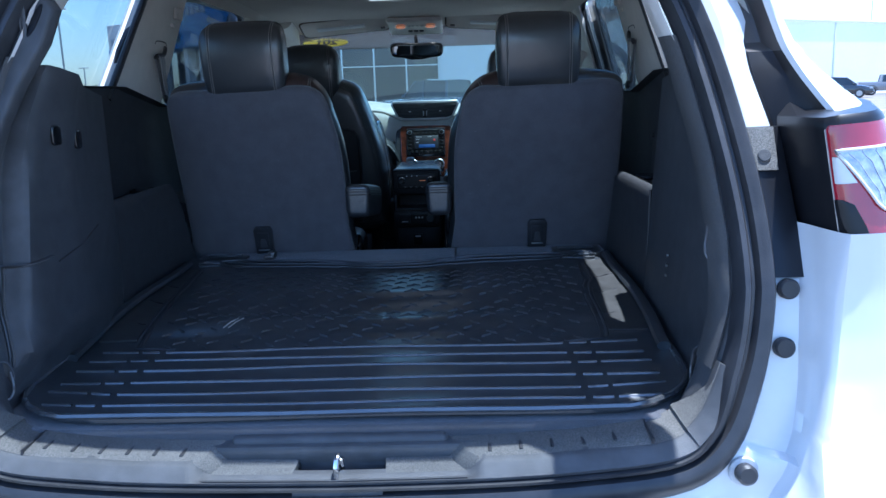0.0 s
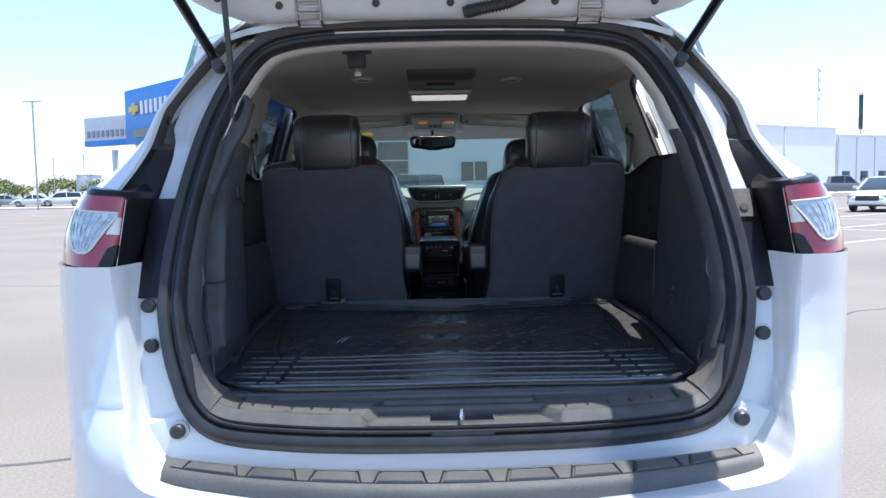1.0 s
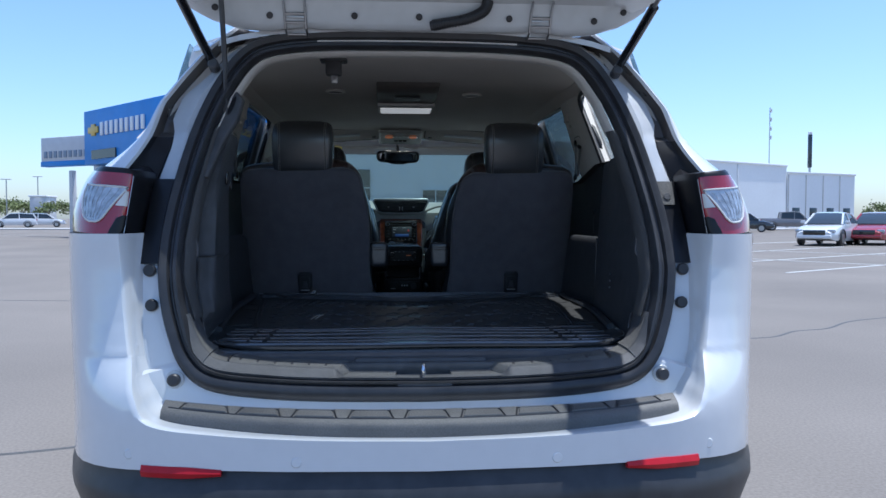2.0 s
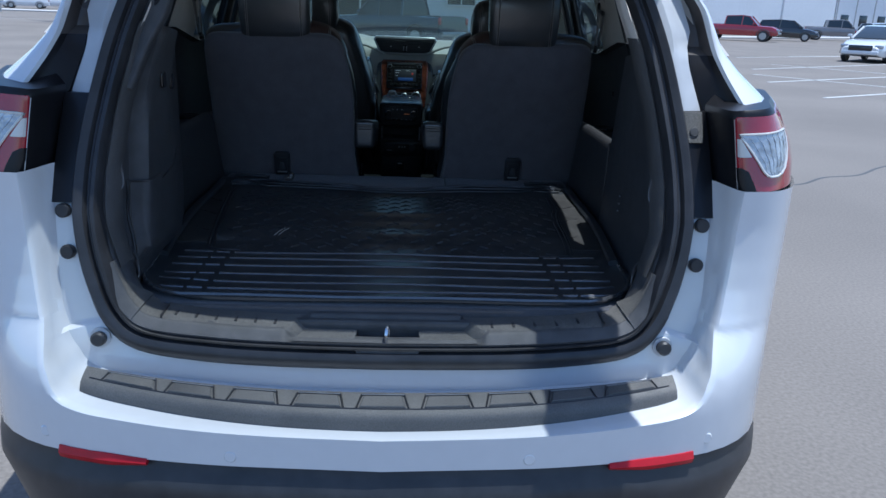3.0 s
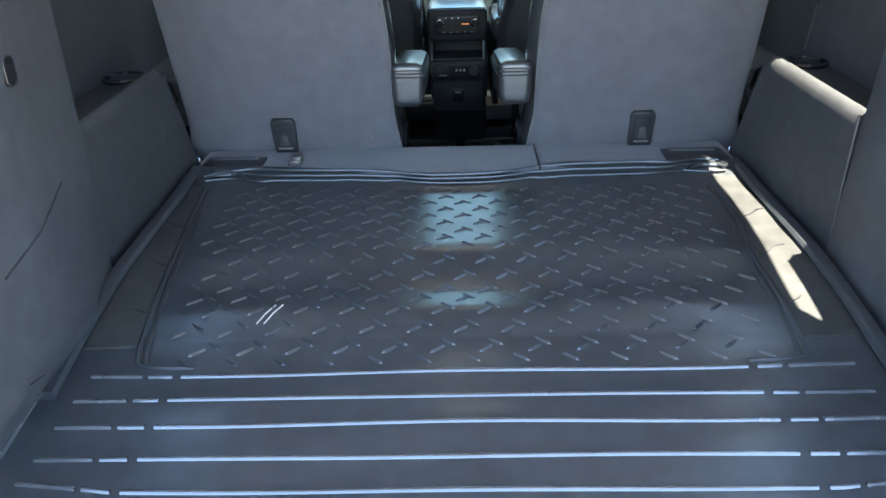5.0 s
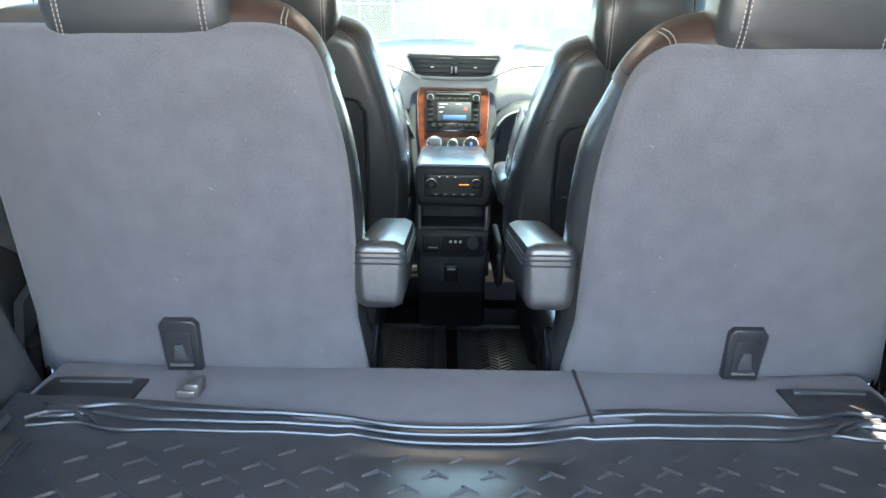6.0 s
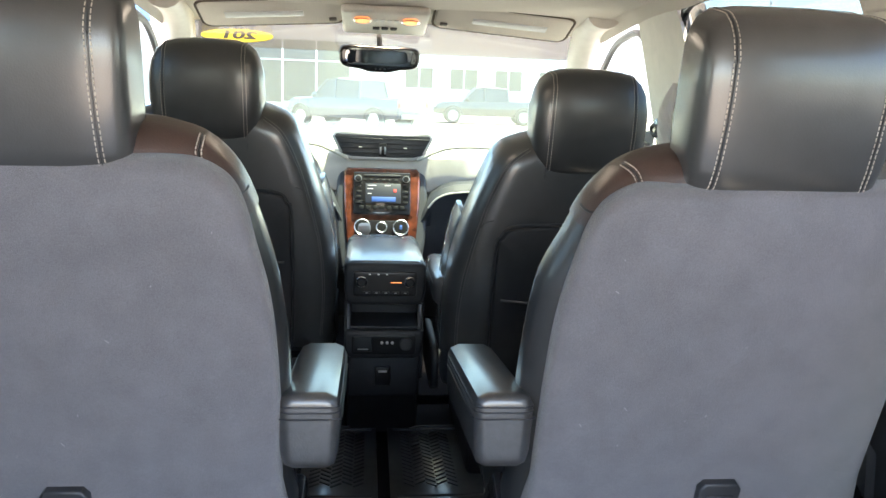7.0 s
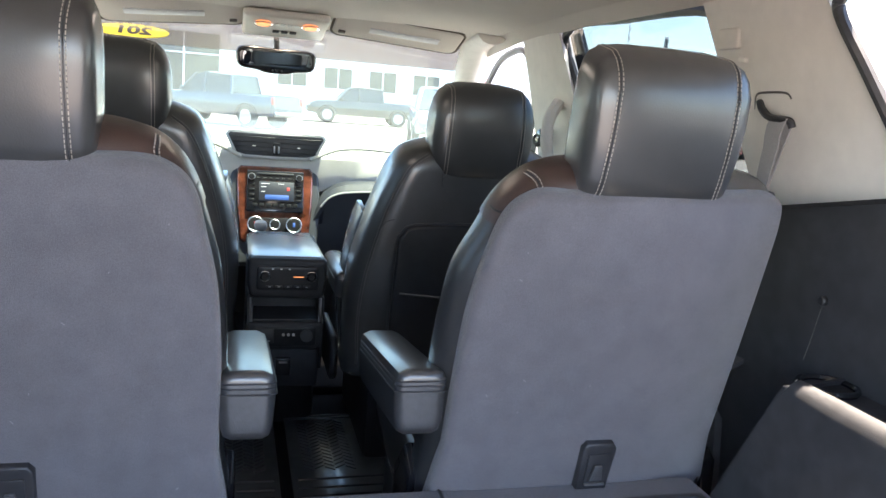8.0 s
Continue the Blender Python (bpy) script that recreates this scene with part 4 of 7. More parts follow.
def side_trim(s):
    """Black lower trim of one side of the cargo bay, with tray and hooks."""
    fall = lambda y, z: z - 0.055 * max(0.0, min(1.0, (y - 0.22) / 0.42)) * max(0.0, (z - 1.1) / 0.285)   # the top drops towards the seats
    rows = [[(s * x, y, fall(y, z)) for x, y in wall_profile(s, z)] for z in [0.80 + 0.585 * k / 20 for k in range(21)]]
    strip = []
    for k in range(19):
        z = 0.915 + 0.475 * k / 18
        x0, y0 = lerp(XS, z) - 0.044, yo(z) + 0.012
        w = 0.5 + 0.5 * math.sin(math.pi * min(1, k / 12))
        g = min(1.0, k / 4)
        strip.append([(s * (x0 - 0.012 + (0.012 - a) * (0.3 + 0.7 * g)), y0 + b - 0.003 * g + 0.004 * (1 - g), z) for a, b in ((0.001, 0.0), (0.007, 0.008), (0.012, 0.024), (0.014 + 0.002 * w, 0.05), (0.008, 0.064))])
    part("opening_strip", solid(strip, (s * 0.004, 0.003, 0)), STRIP, suv, "grained plastic strip along the opening")
    trim = part("cargo_side_trim", solid(rows, (s * 0.012, 0.004, 0)), BLACK, suv, "black textured cargo bay side trim")
    front = lambda x, z: 1.035 + 0.52 * max(0.0, 1.095 - z) if x < 0.625 else lerp([(0.625, 1.040), (0.634, 1.055), (0.640, 1.070), (0.70, 1.108), (0.745, 1.108)], x)
    rows = [[(s * x, 0.655 + (front(x, z) - 0.655) * k / 6, z) for k in range(7)] for x, z in ((0.60, 0.80), (0.602, 0.95), (0.6045, 1.065), (0.607, 1.081), (0.613, 1.091), (0.621, 1.094), (0.629, 1.090), (0.634, 1.080), (0.640, 1.072), (0.70, 1.069), (0.745, 1.069))]
    part("wheelhouse_trim", solid(rows, (s * 0.01, 0, -0.004)), TRAY, suv, "black wheelhouse trim with a moulded tray")
    rows = [[(s * (0.604 + (0.742 - 0.604) * f), 1.034 + 0.52 * (1.095 - z) + 0.03 * f, z) for f in (0, 0.1, 0.4, 0.7, 1)] for z in (0.80, 0.90, 1.0, 1.06, 1.080)]
    part("wheelhouse_end", solid(rows, (0, 0.008, 0)), TRAY, suv, "sloping front end of the wheelhouse trim")
    rise = lambda y: -0.012 + min(0.052, 0.19 * max(0.0, 1.27 - y))      # its top edge climbs towards the tail
    rows = [[(s * x, y, z + (rise(y) if z > 1.25 else 0.0)) for y in (0.655, 0.9, 1.0, 1.09, 1.18, 1.27, 1.64)] for x, z in ((0.70, 0.47), (0.728, 0.7), (0.731, 0.9), (0.730, 1.08), (0.728, 1.2), (0.718, 1.300), (0.714, 1.312), (0.69, 1.317))]
    part("sill_lining", solid(rows, (s * 0.01, 0, 0)), TRAY, suv, "black upper trim from the cargo bay to the second row")
    part("trim_seam", tube([(s * 0.601, 0.654, 0.85), (s * 0.603, 0.654, 0.98), (s * 0.606, 0.654, 1.09)], 0.003, 6), RUBBER, suv)
    cup = part("cup_holder", tube([(s * (0.690 + 0.040 * math.cos(a)), 1.06 + 0.040 * math.sin(a), 1.074) for a in (2 * math.pi * k / 24 for k in range(24))], 0.005, 6, closed=True), GLOSSBLACK, suv, "black cup holder ring")
    part("cup_well", disc((s * 0.690, 1.06, 1.068), (0, 0, 1), 0.034, 0.004), RUBBER, cup)
    for x, y, z in ((0.566, 0.082, 1.085), (0.556, 0.100, 0.880)):
        m = Matrix.Translation((s * x, y, z)) @ Matrix.Rotation(radians(-42 * s), 4, "Z")
        plate = part("tie_down", pillow(rounded(0.026, 0.064, 0.012), 0.007, 0.002, m), RUBBER, suv, "tie-down hook in a dark pocket of the trim")
        ring_ = [m @ Vector((0.014 * math.cos(v), -0.003, 0.033 * math.sin(v))) for v in (2 * math.pi * k / 22 for k in range(22))]
        part("pocket_rim", tube(ring_, 0.0022, 6, closed=True), BLACK, plate)
        pts = curve([m @ Vector(p) for p in ((-0.009, -0.004, 0.018), (-0.010, -0.012, -0.012), (0.0, -0.016, -0.027), (0.010, -0.012, -0.012), (0.009, -0.004, 0.014))], 6)
        part("hook", tube(pts, 0.0024, 6), GUTTER, plate, "bent steel hook")
    if s > 0:
        knob = part("trim_knob", disc((0.731, 1.136, 1.181), (-1, 0, 0), 0.008, 0.010, 14), RUBBER, suv, "small knob on the upper trim")
        part("cord", tube(curve([(0.726, 1.136, 1.176), (0.727, 1.142, 1.15), (0.728, 1.150, 1.115), (0.7275, 1.158, 1.080)], 4), 0.0007, 5), SILL, knob, "thin grey cord")
        for dz in (-0.02, 0.0, 0.02):
            z = 0.966 + dz
            part("trim_clip", disc((wall_x(s, z, 0.44) - 0.003, 0.44, z), (-1, 0, 0), 0.0035, 0.004, 10), STEEL, trim)
        part("trim_clip", disc((wall_x(s, 1.255, 0.30) - 0.003, 0.30, 1.255), (-1, 0, 0.0), 0.011, 0.004, 16), GLOSSBLACK, trim, "round clip in the trim")


for s in (-1, 1):
    side_trim(s)


def rod_cover():
    """Black cover on one pillar, with the oval slot from which the lift rod comes."""
    o = [(-0.562, 1.25), (-0.535, 1.255), (-0.505, 1.345), (-0.474, 1.41), (-0.463, 1.466), (-0.492, 1.502), (-0.508, 1.492), (-0.535, 1.41)]
    rows = []
    for d, dy in ((0.0, 0.05), (0.0, 0.026), (0.003, 0.021), (0.006, 0.019)):
        rows.append([(x, yo(z) + dy, z) for x, z in inset(o, d)])
    cover = part("rod_cover", loft(rows), BLACK, suv, "black pillar cover with an oval rod slot")
    slot = [(-0.490 + 0.006 * math.cos(v) + 0.008 * math.sin(v), 1.448 + 0.026 * math.sin(v)) for v in (2 * math.pi * k / 20 for k in range(20))]
    rows = [[(x, yo(z) + dy, z) for x, z in inset(slot, d)] for d, dy in ((-0.001, 0.021), (0.0, 0.0172), (0.001, 0.0170))]
    part("rod_slot", loft(rows), LAMPBLACK, cover, "oval slot")


rod_cover()


def jack_cover():
    """Access door, seam and sockets in the bulging side wall."""
    rows = []
    for k in range(9):
        z = 0.895 + 0.160 * k / 8
        prof = wall_profile(-1, z)
        row = []
        for j in range(13):
            u = 4.9 + (8.3 - 4.9) * j / 12
            i = int(u)
            x, y = Vector(prof[i]).lerp(Vector(prof[i + 1]), u - i)
            row.append((-(x - 0.003), y - 0.003, z))
        rows.append(row)
    door = part("access_door", solid(rows, (-0.004, 0, 0)), BLACK, suv, "small black access door")
    rim = [r[0] for r in rows] + rows[-1][1:]
    part("door_edge", tube([(x + 0.001, y, z) for x, y, z in rim], 0.0022, 6), STRIP, door)
    part("door_gap", tube([(x - 0.003, y - 0.003, z + 0.002) for x, y, z in rim], 0.0024, 6), RUBBER, door)
    part("wall_seam", tube([(-(wall_x(-1, 1.042 + 0.03 * t, 0.262 + 0.22 * t) - 0.0006), 0.262 + 0.22 * t, 1.042 + 0.03 * t) for t in (0, 0.2, 0.4, 0.6, 0.8, 1)], 0.0018, 6), RUBBER, suv)
    for y, z, w in ((0.288, 1.262, 0.030), (0.385, 1.250, 0.024)):
        m = Matrix.Translation((-(wall_x(-1, z, y) - 0.001), y, z)) @ Matrix.Rotation(radians(-90), 4, "Z")
        lid = part("socket_lid", pillow(rounded(w, 0.036, 0.008), 0.006, 0.002, m), GLOSSBLACK, suv, "small black socket cover")
        part("lid_tab", pillow(rounded(0.006, 0.018, 0.002), 0.004, 0.001, m @ Matrix.Translation((0.004, -0.003, 0))), STEEL, lid)


jack_cover()


def cargo_floor():
    part("load_floor", box((0, 0.55, 0.815), (1.19, 1.06, 0.03), 0.006), CARPET, suv, "charcoal carpeted load floor")
    part("seat_gap_panel", box((0, 1.135, 0.845), (1.19, 0.17, 0.03), 0.01), BACKCLOTH, suv, "grey carpeted flap behind the seats")
    part("gap_seam", box((0.165, 1.135, 0.861), (0.004, 0.168, 0.003)), RUBBER, suv)
    for s in (-1, 1):
        well = part("latch_pocket", box((s * 0.510, 1.110, 0.861), (0.135, 0.090, 0.006), 0.002), RUBBER, suv, "black latch pocket in the flap")
        part("pocket_bar", box((s * 0.510, 1.142, 0.8655), (0.10, 0.012, 0.005), 0.001), BLACK, well)
    buckle = part("floor_hook", join(box((-0.365, 1.115, 0.872), (0.02, 0.035, 0.02), 0.004), box((-0.372, 1.10, 0.868), (0.026, 0.012, 0.012), 0.003)), GUTTER, suv, "small metal anchor")
    # scuff plate of the sill: raised ends, low middle, smooth front face
    def sill_z(x):
        return lerp([(a, b) for a, b in OPENING[:5]], abs(x)) + 0.0465

    def plate(name, back, front, drop, y0, y1, down=0.0):
        """back and front: the stretch across the car at the far and at the near edge; drop: slanted end towards the middle."""
        rows = []
        for y, dz in ((y0, -0.003), (y0 + 0.004, 0.0), (y0 + 0.03, 0.002), (y1 - 0.015, 0.005), (y1, 0.004), (y1 + 0.004, -0.02)):
            k = (y - y0) / (y1 - y0)
            a, b = front[0] + (back[0] - front[0]) * k, front[1] + (back[1] - front[1]) * k
            row = [(x, y, sill_z(x) + dz - down) for x in [a + (b - a) * i / 8 for i in range(9)]]
            if drop:
                e = a if abs(a) < abs(b) else b
                sg = -1 if e > 0 else 1
                ramp = [(e + sg * 0.003, y, sill_z(e) + dz - 0.002), (e + sg * 0.022, y, sill_z(e) + dz - drop)]
                row = row + ramp if e == b else list(reversed(ramp)) + row
            rows.append(row)
        part(name, solid(rows, (0, 0, -0.012)), SILL, suv, "grained black plastic sill plate")
    plate("scuff_plate", (-0.452, -0.172), (-0.452, -0.206), 0.022, -0.044, 0.032)
    plate("scuff_plate", (0.152, 0.448), (0.206, 0.448), 0.022, -0.044, 0.032)
    plate("low_plate", (-0.176, -0.062), (-0.206, -0.066), 0, -0.046, 0.004, 0.0195)
    plate("low_plate", (0.066, 0.156), (0.070, 0.206), 0, -0.046, 0.004, 0.0195)
    for x in (-0.4535, 0.4495):
        part("plate_seam", box((x, -0.006, sill_z(x) - 0.002), (0.003, 0.078, 0.014)), RUBBER, suv)
    part("latch_well", join(box((0.003, -0.035, 0.764), (0.128, 0.07, 0.008)), box((0.003, 0.000, 0.785), (0.128, 0.008, 0.04))), BLACK, suv, "black recess round the striker")
    bar = join(box((-0.004, 0.022, 0.804), (0.325, 0.034, 0.024), 0.009, 3), box((0.0, 0.03, 0.792), (0.9, 0.07, 0.03), 0.006))
    part("grip_bar", bar, BLACK, suv, "raised black grip bar of the sill")
    st = part("striker", tube(curve([(0.0, -0.05, 0.768), (0.0, -0.052, 0.795), (0.002, -0.040, 0.808), (0.004, -0.026, 0.795), (0.004, -0.024, 0.768)], 5), 0.0042, 8), CHROME, suv, "bright steel latch striker")
    part("striker_plate", box((0.002, -0.038, 0.770), (0.022, 0.045, 0.004), 0.001), STEEL, st)
    def lip_height(x, z):
        if z > 0.80:
            return lerp([(0.80, 0.050), (0.97, 0.044)], z)
        return lerp([(0.0, 0.0265), (0.190, 0.0265), (0.208, 0.046), (0.5, 0.046)], abs(x))
    low = [k for k, (x, z) in enumerate(LOOP) if z < 0.93]
    left = [k for k in low if k > len(LOOP) // 2]
    order = left + [k for k in low if k <= len(LOOP) // 2]
    fine = []
    for a, b in zip(order, order[1:]):
        n_in = inset(LOOP, 0.01)
        for t in (0.0, 0.2, 0.4, 0.6, 0.8):
            x, z = LOOP[a][0] + (LOOP[b][0] - LOOP[a][0]) * t, LOOP[a][1] + (LOOP[b][1] - LOOP[a][1]) * t
            u = ((n_in[a][0] + (n_in[b][0] - n_in[a][0]) * t) - x) * 100, ((n_in[a][1] + (n_in[b][1] - n_in[a][1]) * t) - z) * 100
            fine.append((x, z, u))
    rows, corner = [], {-1: [], 1: []}
    for x, z, u in fine:
        h = lip_height(x, z)
        at = lambda d, dy: (x + u[0] * d, yo(z) + dy, z + u[1] * d)
        rows.append([at(0.018, 0.012), at(0.022, -0.012), at(0.027, -0.014), at(h - 0.004, 0.001), at(h, 0.007), at(h + 0.001, 0.018)])
        if abs(x) > 0.447:
            g = min(1.0, max(0.05, (0.895 - z) / 0.09))
            corner[1 if x > 0 else -1].append([at(h, 0.006), at(h + 0.001, 0.006 + 0.006 * g), at(h + 0.003 * g, 0.006 + 0.04 * g), at(h + 0.003 * g, 0.006 + 0.078 * g)])
    part("sill_lip", solid(rows, (0, 0.006, 0.0)), BLACK, suv, "smooth black lip of the sill")
    for s in (-1, 1):
        part("sill_corner", solid(corner[s], (0, 0.004, -0.006)), SILL, suv, "grained corner of the sill")
    for x in [-0.43 + 0.04 * k for k in range(6)] + [0.22 + 0.045 * k for k in range(5)]:
        part("sill_groove", box((x, -0.006, sill_z(x) + 0.0015), (0.0055, 0.045, 0.003), 0.0012), RUBBER, suv)


cargo_floor()


def cargo_mat():
    mat = thing("cargo_mat", "black vinyl cargo mat with ribs and raised tread marks", "floor mat", (0, 0.55, 0.83))

    def half(y):
        x = lerp([(0.2, 0.555), (0.5, 0.580), (1.1, 0.590)], y)
        if y < 0.20:
            x = 0.555 - 0.16 * (1 - math.sqrt(max(0, 1 - ((0.20 - y) / 0.175) ** 2)))
        return x

    # a short wave across the middle, then a crest that falls off towards the seats
    swell = [(p.x, p.y) for p in curve([(0.0, 0.0, 0), (0.40, 0.0, 0), (0.44, 0.0025, 0), (0.465, 0.0085, 0), (0.49, 0.0125, 0), (0.51, 0.0105, 0), (0.555, 0.0010, 0), (0.58, -0.0006, 0), (0.62, 0.0035, 0), (0.65, 0.0110, 0), (0.675, 0.0155, 0), (0.70, 0.0150, 0), (0.75, 0.0108, 0), (0.80, 0.0064, 0), (0.85, 0.0020, 0), (0.90, -0.0024, 0), (0.95, -0.0066, 0), (0.985, -0.0092, 0), (1.0, -0.0095, 0), (1.04, -0.0070, 0), (1.10, -0.003, 0)], 8)]

    def z(x, y):
        w = 0.0016 * math.sin(31 * y + 2.2 * x) + 0.0012 * math.sin(9 * x + 5 * y) + 0.001 * math.sin(57 * y - 11 * x)
        side = 1 - 0.9 * min(1.0, max(0.0, abs(x) - 0.28) / 0.24)
        return 0.8385 + 0.14 * min(abs(x), 0.24) ** 2 * min(1.0, max(0.0, (y - 0.40) / 0.15)) + w * (0.25 if y > 0.45 else 0.9) + lerp(swell, y) * side + 0.010 * min(1.0, max(0.0, (y - 0.40) / 0.25)) + 0.012 * max(0.0, (y - 0.99) / 0.09)
    rows = []
    ny, nx = 120, 44
    for j in range(ny + 1):
        y = 0.026 + 1.05 * j / ny
        h = half(y)
        row = []
        for i in range(nx + 1):
            x = h * (2 * i / nx - 1)
            e = min(1, min((h - abs(x)) / 0.02, (y - 0.02) / 0.02))
            yy = y + (0.012 * math.sin(9 * x) if j == ny else 0)
            row.append((x, yy, z(x, y) + 0.006 * (1 - max(0, e))))
        rows.append(row)
    part("mat_sheet", solid(rows, (0, 0, -0.006)), MAT, mat, sharp=60)
    path = [(-half(y), y, z(half(y), y) + 0.006) for y in [0.9 - 0.05 * k for k in range(15)]] + [(-half(y), y, 0.846) for y in (0.17, 0.13, 0.1, 0.07, 0.045, 0.03)]
    rim = path + [(x, 0.028, 0.846 + 0.001 * math.sin(14 * x)) for x in (-0.3, -0.2, -0.1, 0, 0.1, 0.2, 0.3)] + [(-p[0], p[1], p[2]) for p in reversed(path)]
    part("raised_rim", tube(rim, 0.005, 6), MATRIB, mat)
    # cross ribs: flat-topped strips, broken where two grooves run along the mat
    def rib(x0, x1, y, k):
        rows = []
        for i in range(25):
            x = x0 + (x1 - x0) * i / 24
            yy = y + 0.0025 * math.sin(3 * x + k) + (0.010 * (abs(x) - 0.4) / 0.1 if abs(x) > 0.4 and k > 3 else 0)
            zz = z(x, yy)
            rows.append([(x, yy + dy, zz + dz) for dy, dz in ((-0.0040, -0.0008), (-0.0026, 0.0026), (-0.0014, 0.0032), (0.0008, 0.0032), (0.0022, 0.0026), (0.0036, -0.0008))])
        part("rib", loft(rows), MATRIB, mat, sharp=70)

    for k, y in enumerate((0.357, 0.300, 0.246, 0.189, 0.137, 0.085)):
        e = min(0.515, half(y) - 0.02)
        for x0, x1 in ((-e, -0.445), (-0.437, -0.404), (-0.392, 0.374), (0.386, 0.419), (0.427, e)):
            rib(x0, x1, y, k)
    # grooved border of the tread field, wider towards the seats
    fields = {-1: [(0.380, 0.374), (0.440, 0.378), (0.458, 0.405), (0.472, 0.52), (0.492, 0.70), (0.512, 0.86), (0.527, 0.985)],
              1: [(0.380, 0.374), (0.440, 0.378), (0.456, 0.405), (0.460, 0.52), (0.461, 0.62), (0.469, 0.706), (0.482, 0.762), (0.486, 0.82), (0.493, 0.96)]}
    for s in (-1, 1):
        fr = fields[s]
        for d, r, m in ((0.0, 0.0042, RUBBER), (0.011, 0.0032, MAT)):
            part("field_edge", tube(curve([(s * (x + d), y, z(x, y) + (0.0012 if m == MAT else 0.0)) for x, y in fr], 8), r, 6, flat=0.6), m, mat)
        inner = [(y, x) for x, y in fr[2:]]
        rows = []
        for k in range(31):
            y = 0.42 + 0.58 * k / 30
            a, b = lerp(inner, y) + 0.017, half(y) - 0.020
            rows.append([(s * (a + (b - a) * i / 5), y, z(a + (b - a) * i / 5, y) + 0.0012 + 0.0008 * math.sin(40 * y + 3 * i) * (0 < i < 5)) for i in range(6)])
        # sheet added over the mat's sides; its paler colour boosts the sunlit strip
        part("mat_border", solid(rows, (0, 0, -0.004)), MATEDGE, mat, "vinyl border of the mat, lightened to lift the sun patch")
        for y0 in (0.50, 0.64, 0.79):
            part("border_crease", tube(curve([(s * (lerp(inner, y0 + d) + 0.02 + w), y0 + d, z(0.5, y0) + 0.0014) for d, w in ((0.0, 0.0), (0.012, 0.02), (0.03, 0.034), (0.036, 0.052))], 5), 0.0014, 5), RUBBER, mat)
        part("edge_roll", tube(curve([(s * (half(y) - 0.012), y, z(half(y), y) + 0.010) for y in (0.30, 0.45, 0.60, 0.75, 0.90, 1.02)], 6), 0.013, 8, flat=0.7), MAT, mat)
    for d, w in ((0.0, 0.0034), (0.020, 0.0030), (0.041, 0.0026)):
        part("fold", tube([(x, 1.065 - d * (1.0 if abs(x) > 0.16 else 0.8) + 0.006 * math.sin(6 * x + d * 40) - 0.022 * math.exp(-(x / 0.13) ** 4) + 0.010 * math.exp(-((abs(x) - 0.48) / 0.07) ** 2) * math.sin(40 * x + 60 * d), z(x, 1.06 - d) + 0.003) for x in [-0.545 + 1.09 * i / 60 for i in range(61)]], w, 8), MAT, mat)
    for s in (-1, 1):
        for k in range(3):
            part("crease", tube(curve([(s * (0.45 + 0.025 * k), 1.02 + 0.012 * k, z(0.45, 1.02) + 0.002), (s * (0.485 + 0.02 * k), 1.045, z(0.48, 1.045) + 0.005), (s * (0.535 + 0.008 * k), 1.055 - 0.015 * k, z(0.53, 1.05) + 0.004)], 5), 0.0032, 6), MAT, mat)
    # diamond plate: two lattices of slanted dashes, one leaning each way
    verts, faces = [], []
    for sg, y0, dy_, x0, dx_, odd in ((1, 0.409, 0.0387, -0.386, 0.0685, -0.0355), (-1, 0.386, 0.0379, 0.072, 0.0675, 0.0330)):
        for r in range(16):
            for c in range(-9, 14):
                x, y = x0 + dx_ * (c - (2 if sg > 0 else 5)) + (odd if r % 2 else 0), y0 + dy_ * r
                if abs(x) > lerp([(0.40, 0.425), (1.0, 0.49)], y):
                    continue
                t = radians(40) * sg
                ux, uy = math.cos(t), math.sin(t)
                b, zz = len(verts), z(x, y)
                for l, w, h in ((-0.0155, 0, -0.0004), (-0.0095, -0.0036, -0.0004), (0.0095, -0.0036, -0.0004), (0.0155, 0, -0.0004), (0.0095, 0.0036, -0.0004), (-0.0095, 0.0036, -0.0004), (-0.0105, 0, 0.0027), (0.0105, 0, 0.0027)):
                    verts.append((x + l * ux - w * uy, y + l * uy + w * ux, zz + h))
                faces += [[b + i for i in f] for f in ((0, 1, 6), (1, 2, 7, 6), (2, 3, 7), (3, 4, 7), (4, 5, 6, 7), (5, 0, 6))]
    me = bpy.data.meshes.new("tread_pattern")
    me.from_pydata(verts, [], faces)
    me.materials.append(MAT)
    ob = new("tread_pattern", me)
    ob.parent = mat
    ob.matrix_parent_inverse = mat.matrix_basis.inverted()
    tagged(ob, "raised slanted tread marks", kind="stuff")
    for d in (0.0, 0.011):
        part("scratch", tube([(-0.312 + d, 0.462, z(-0.31, 0.46) + 0.0012), (-0.302 + d, 0.480, z(-0.30, 0.48) + 0.0014), (-0.290 + d, 0.500, z(-0.29, 0.50) + 0.0012)], 0.0011, 5), THREAD, mat, "pale scratch")


cargo_mat()


# ---- seats ----
def onto(ob, points, lift=0.0006):
    """Draws points onto the nearest surface of a mesh."""
    me = ob.data
    tree = BVHTree.FromPolygons([v.co for v in me.vertices], [list(p.vertices) for p in me.polygons])
    out = []
    for p in points:
        loc, nor, _, _ = tree.find_nearest(Vector(p))
        out.append(loc + nor * lift)
    return out


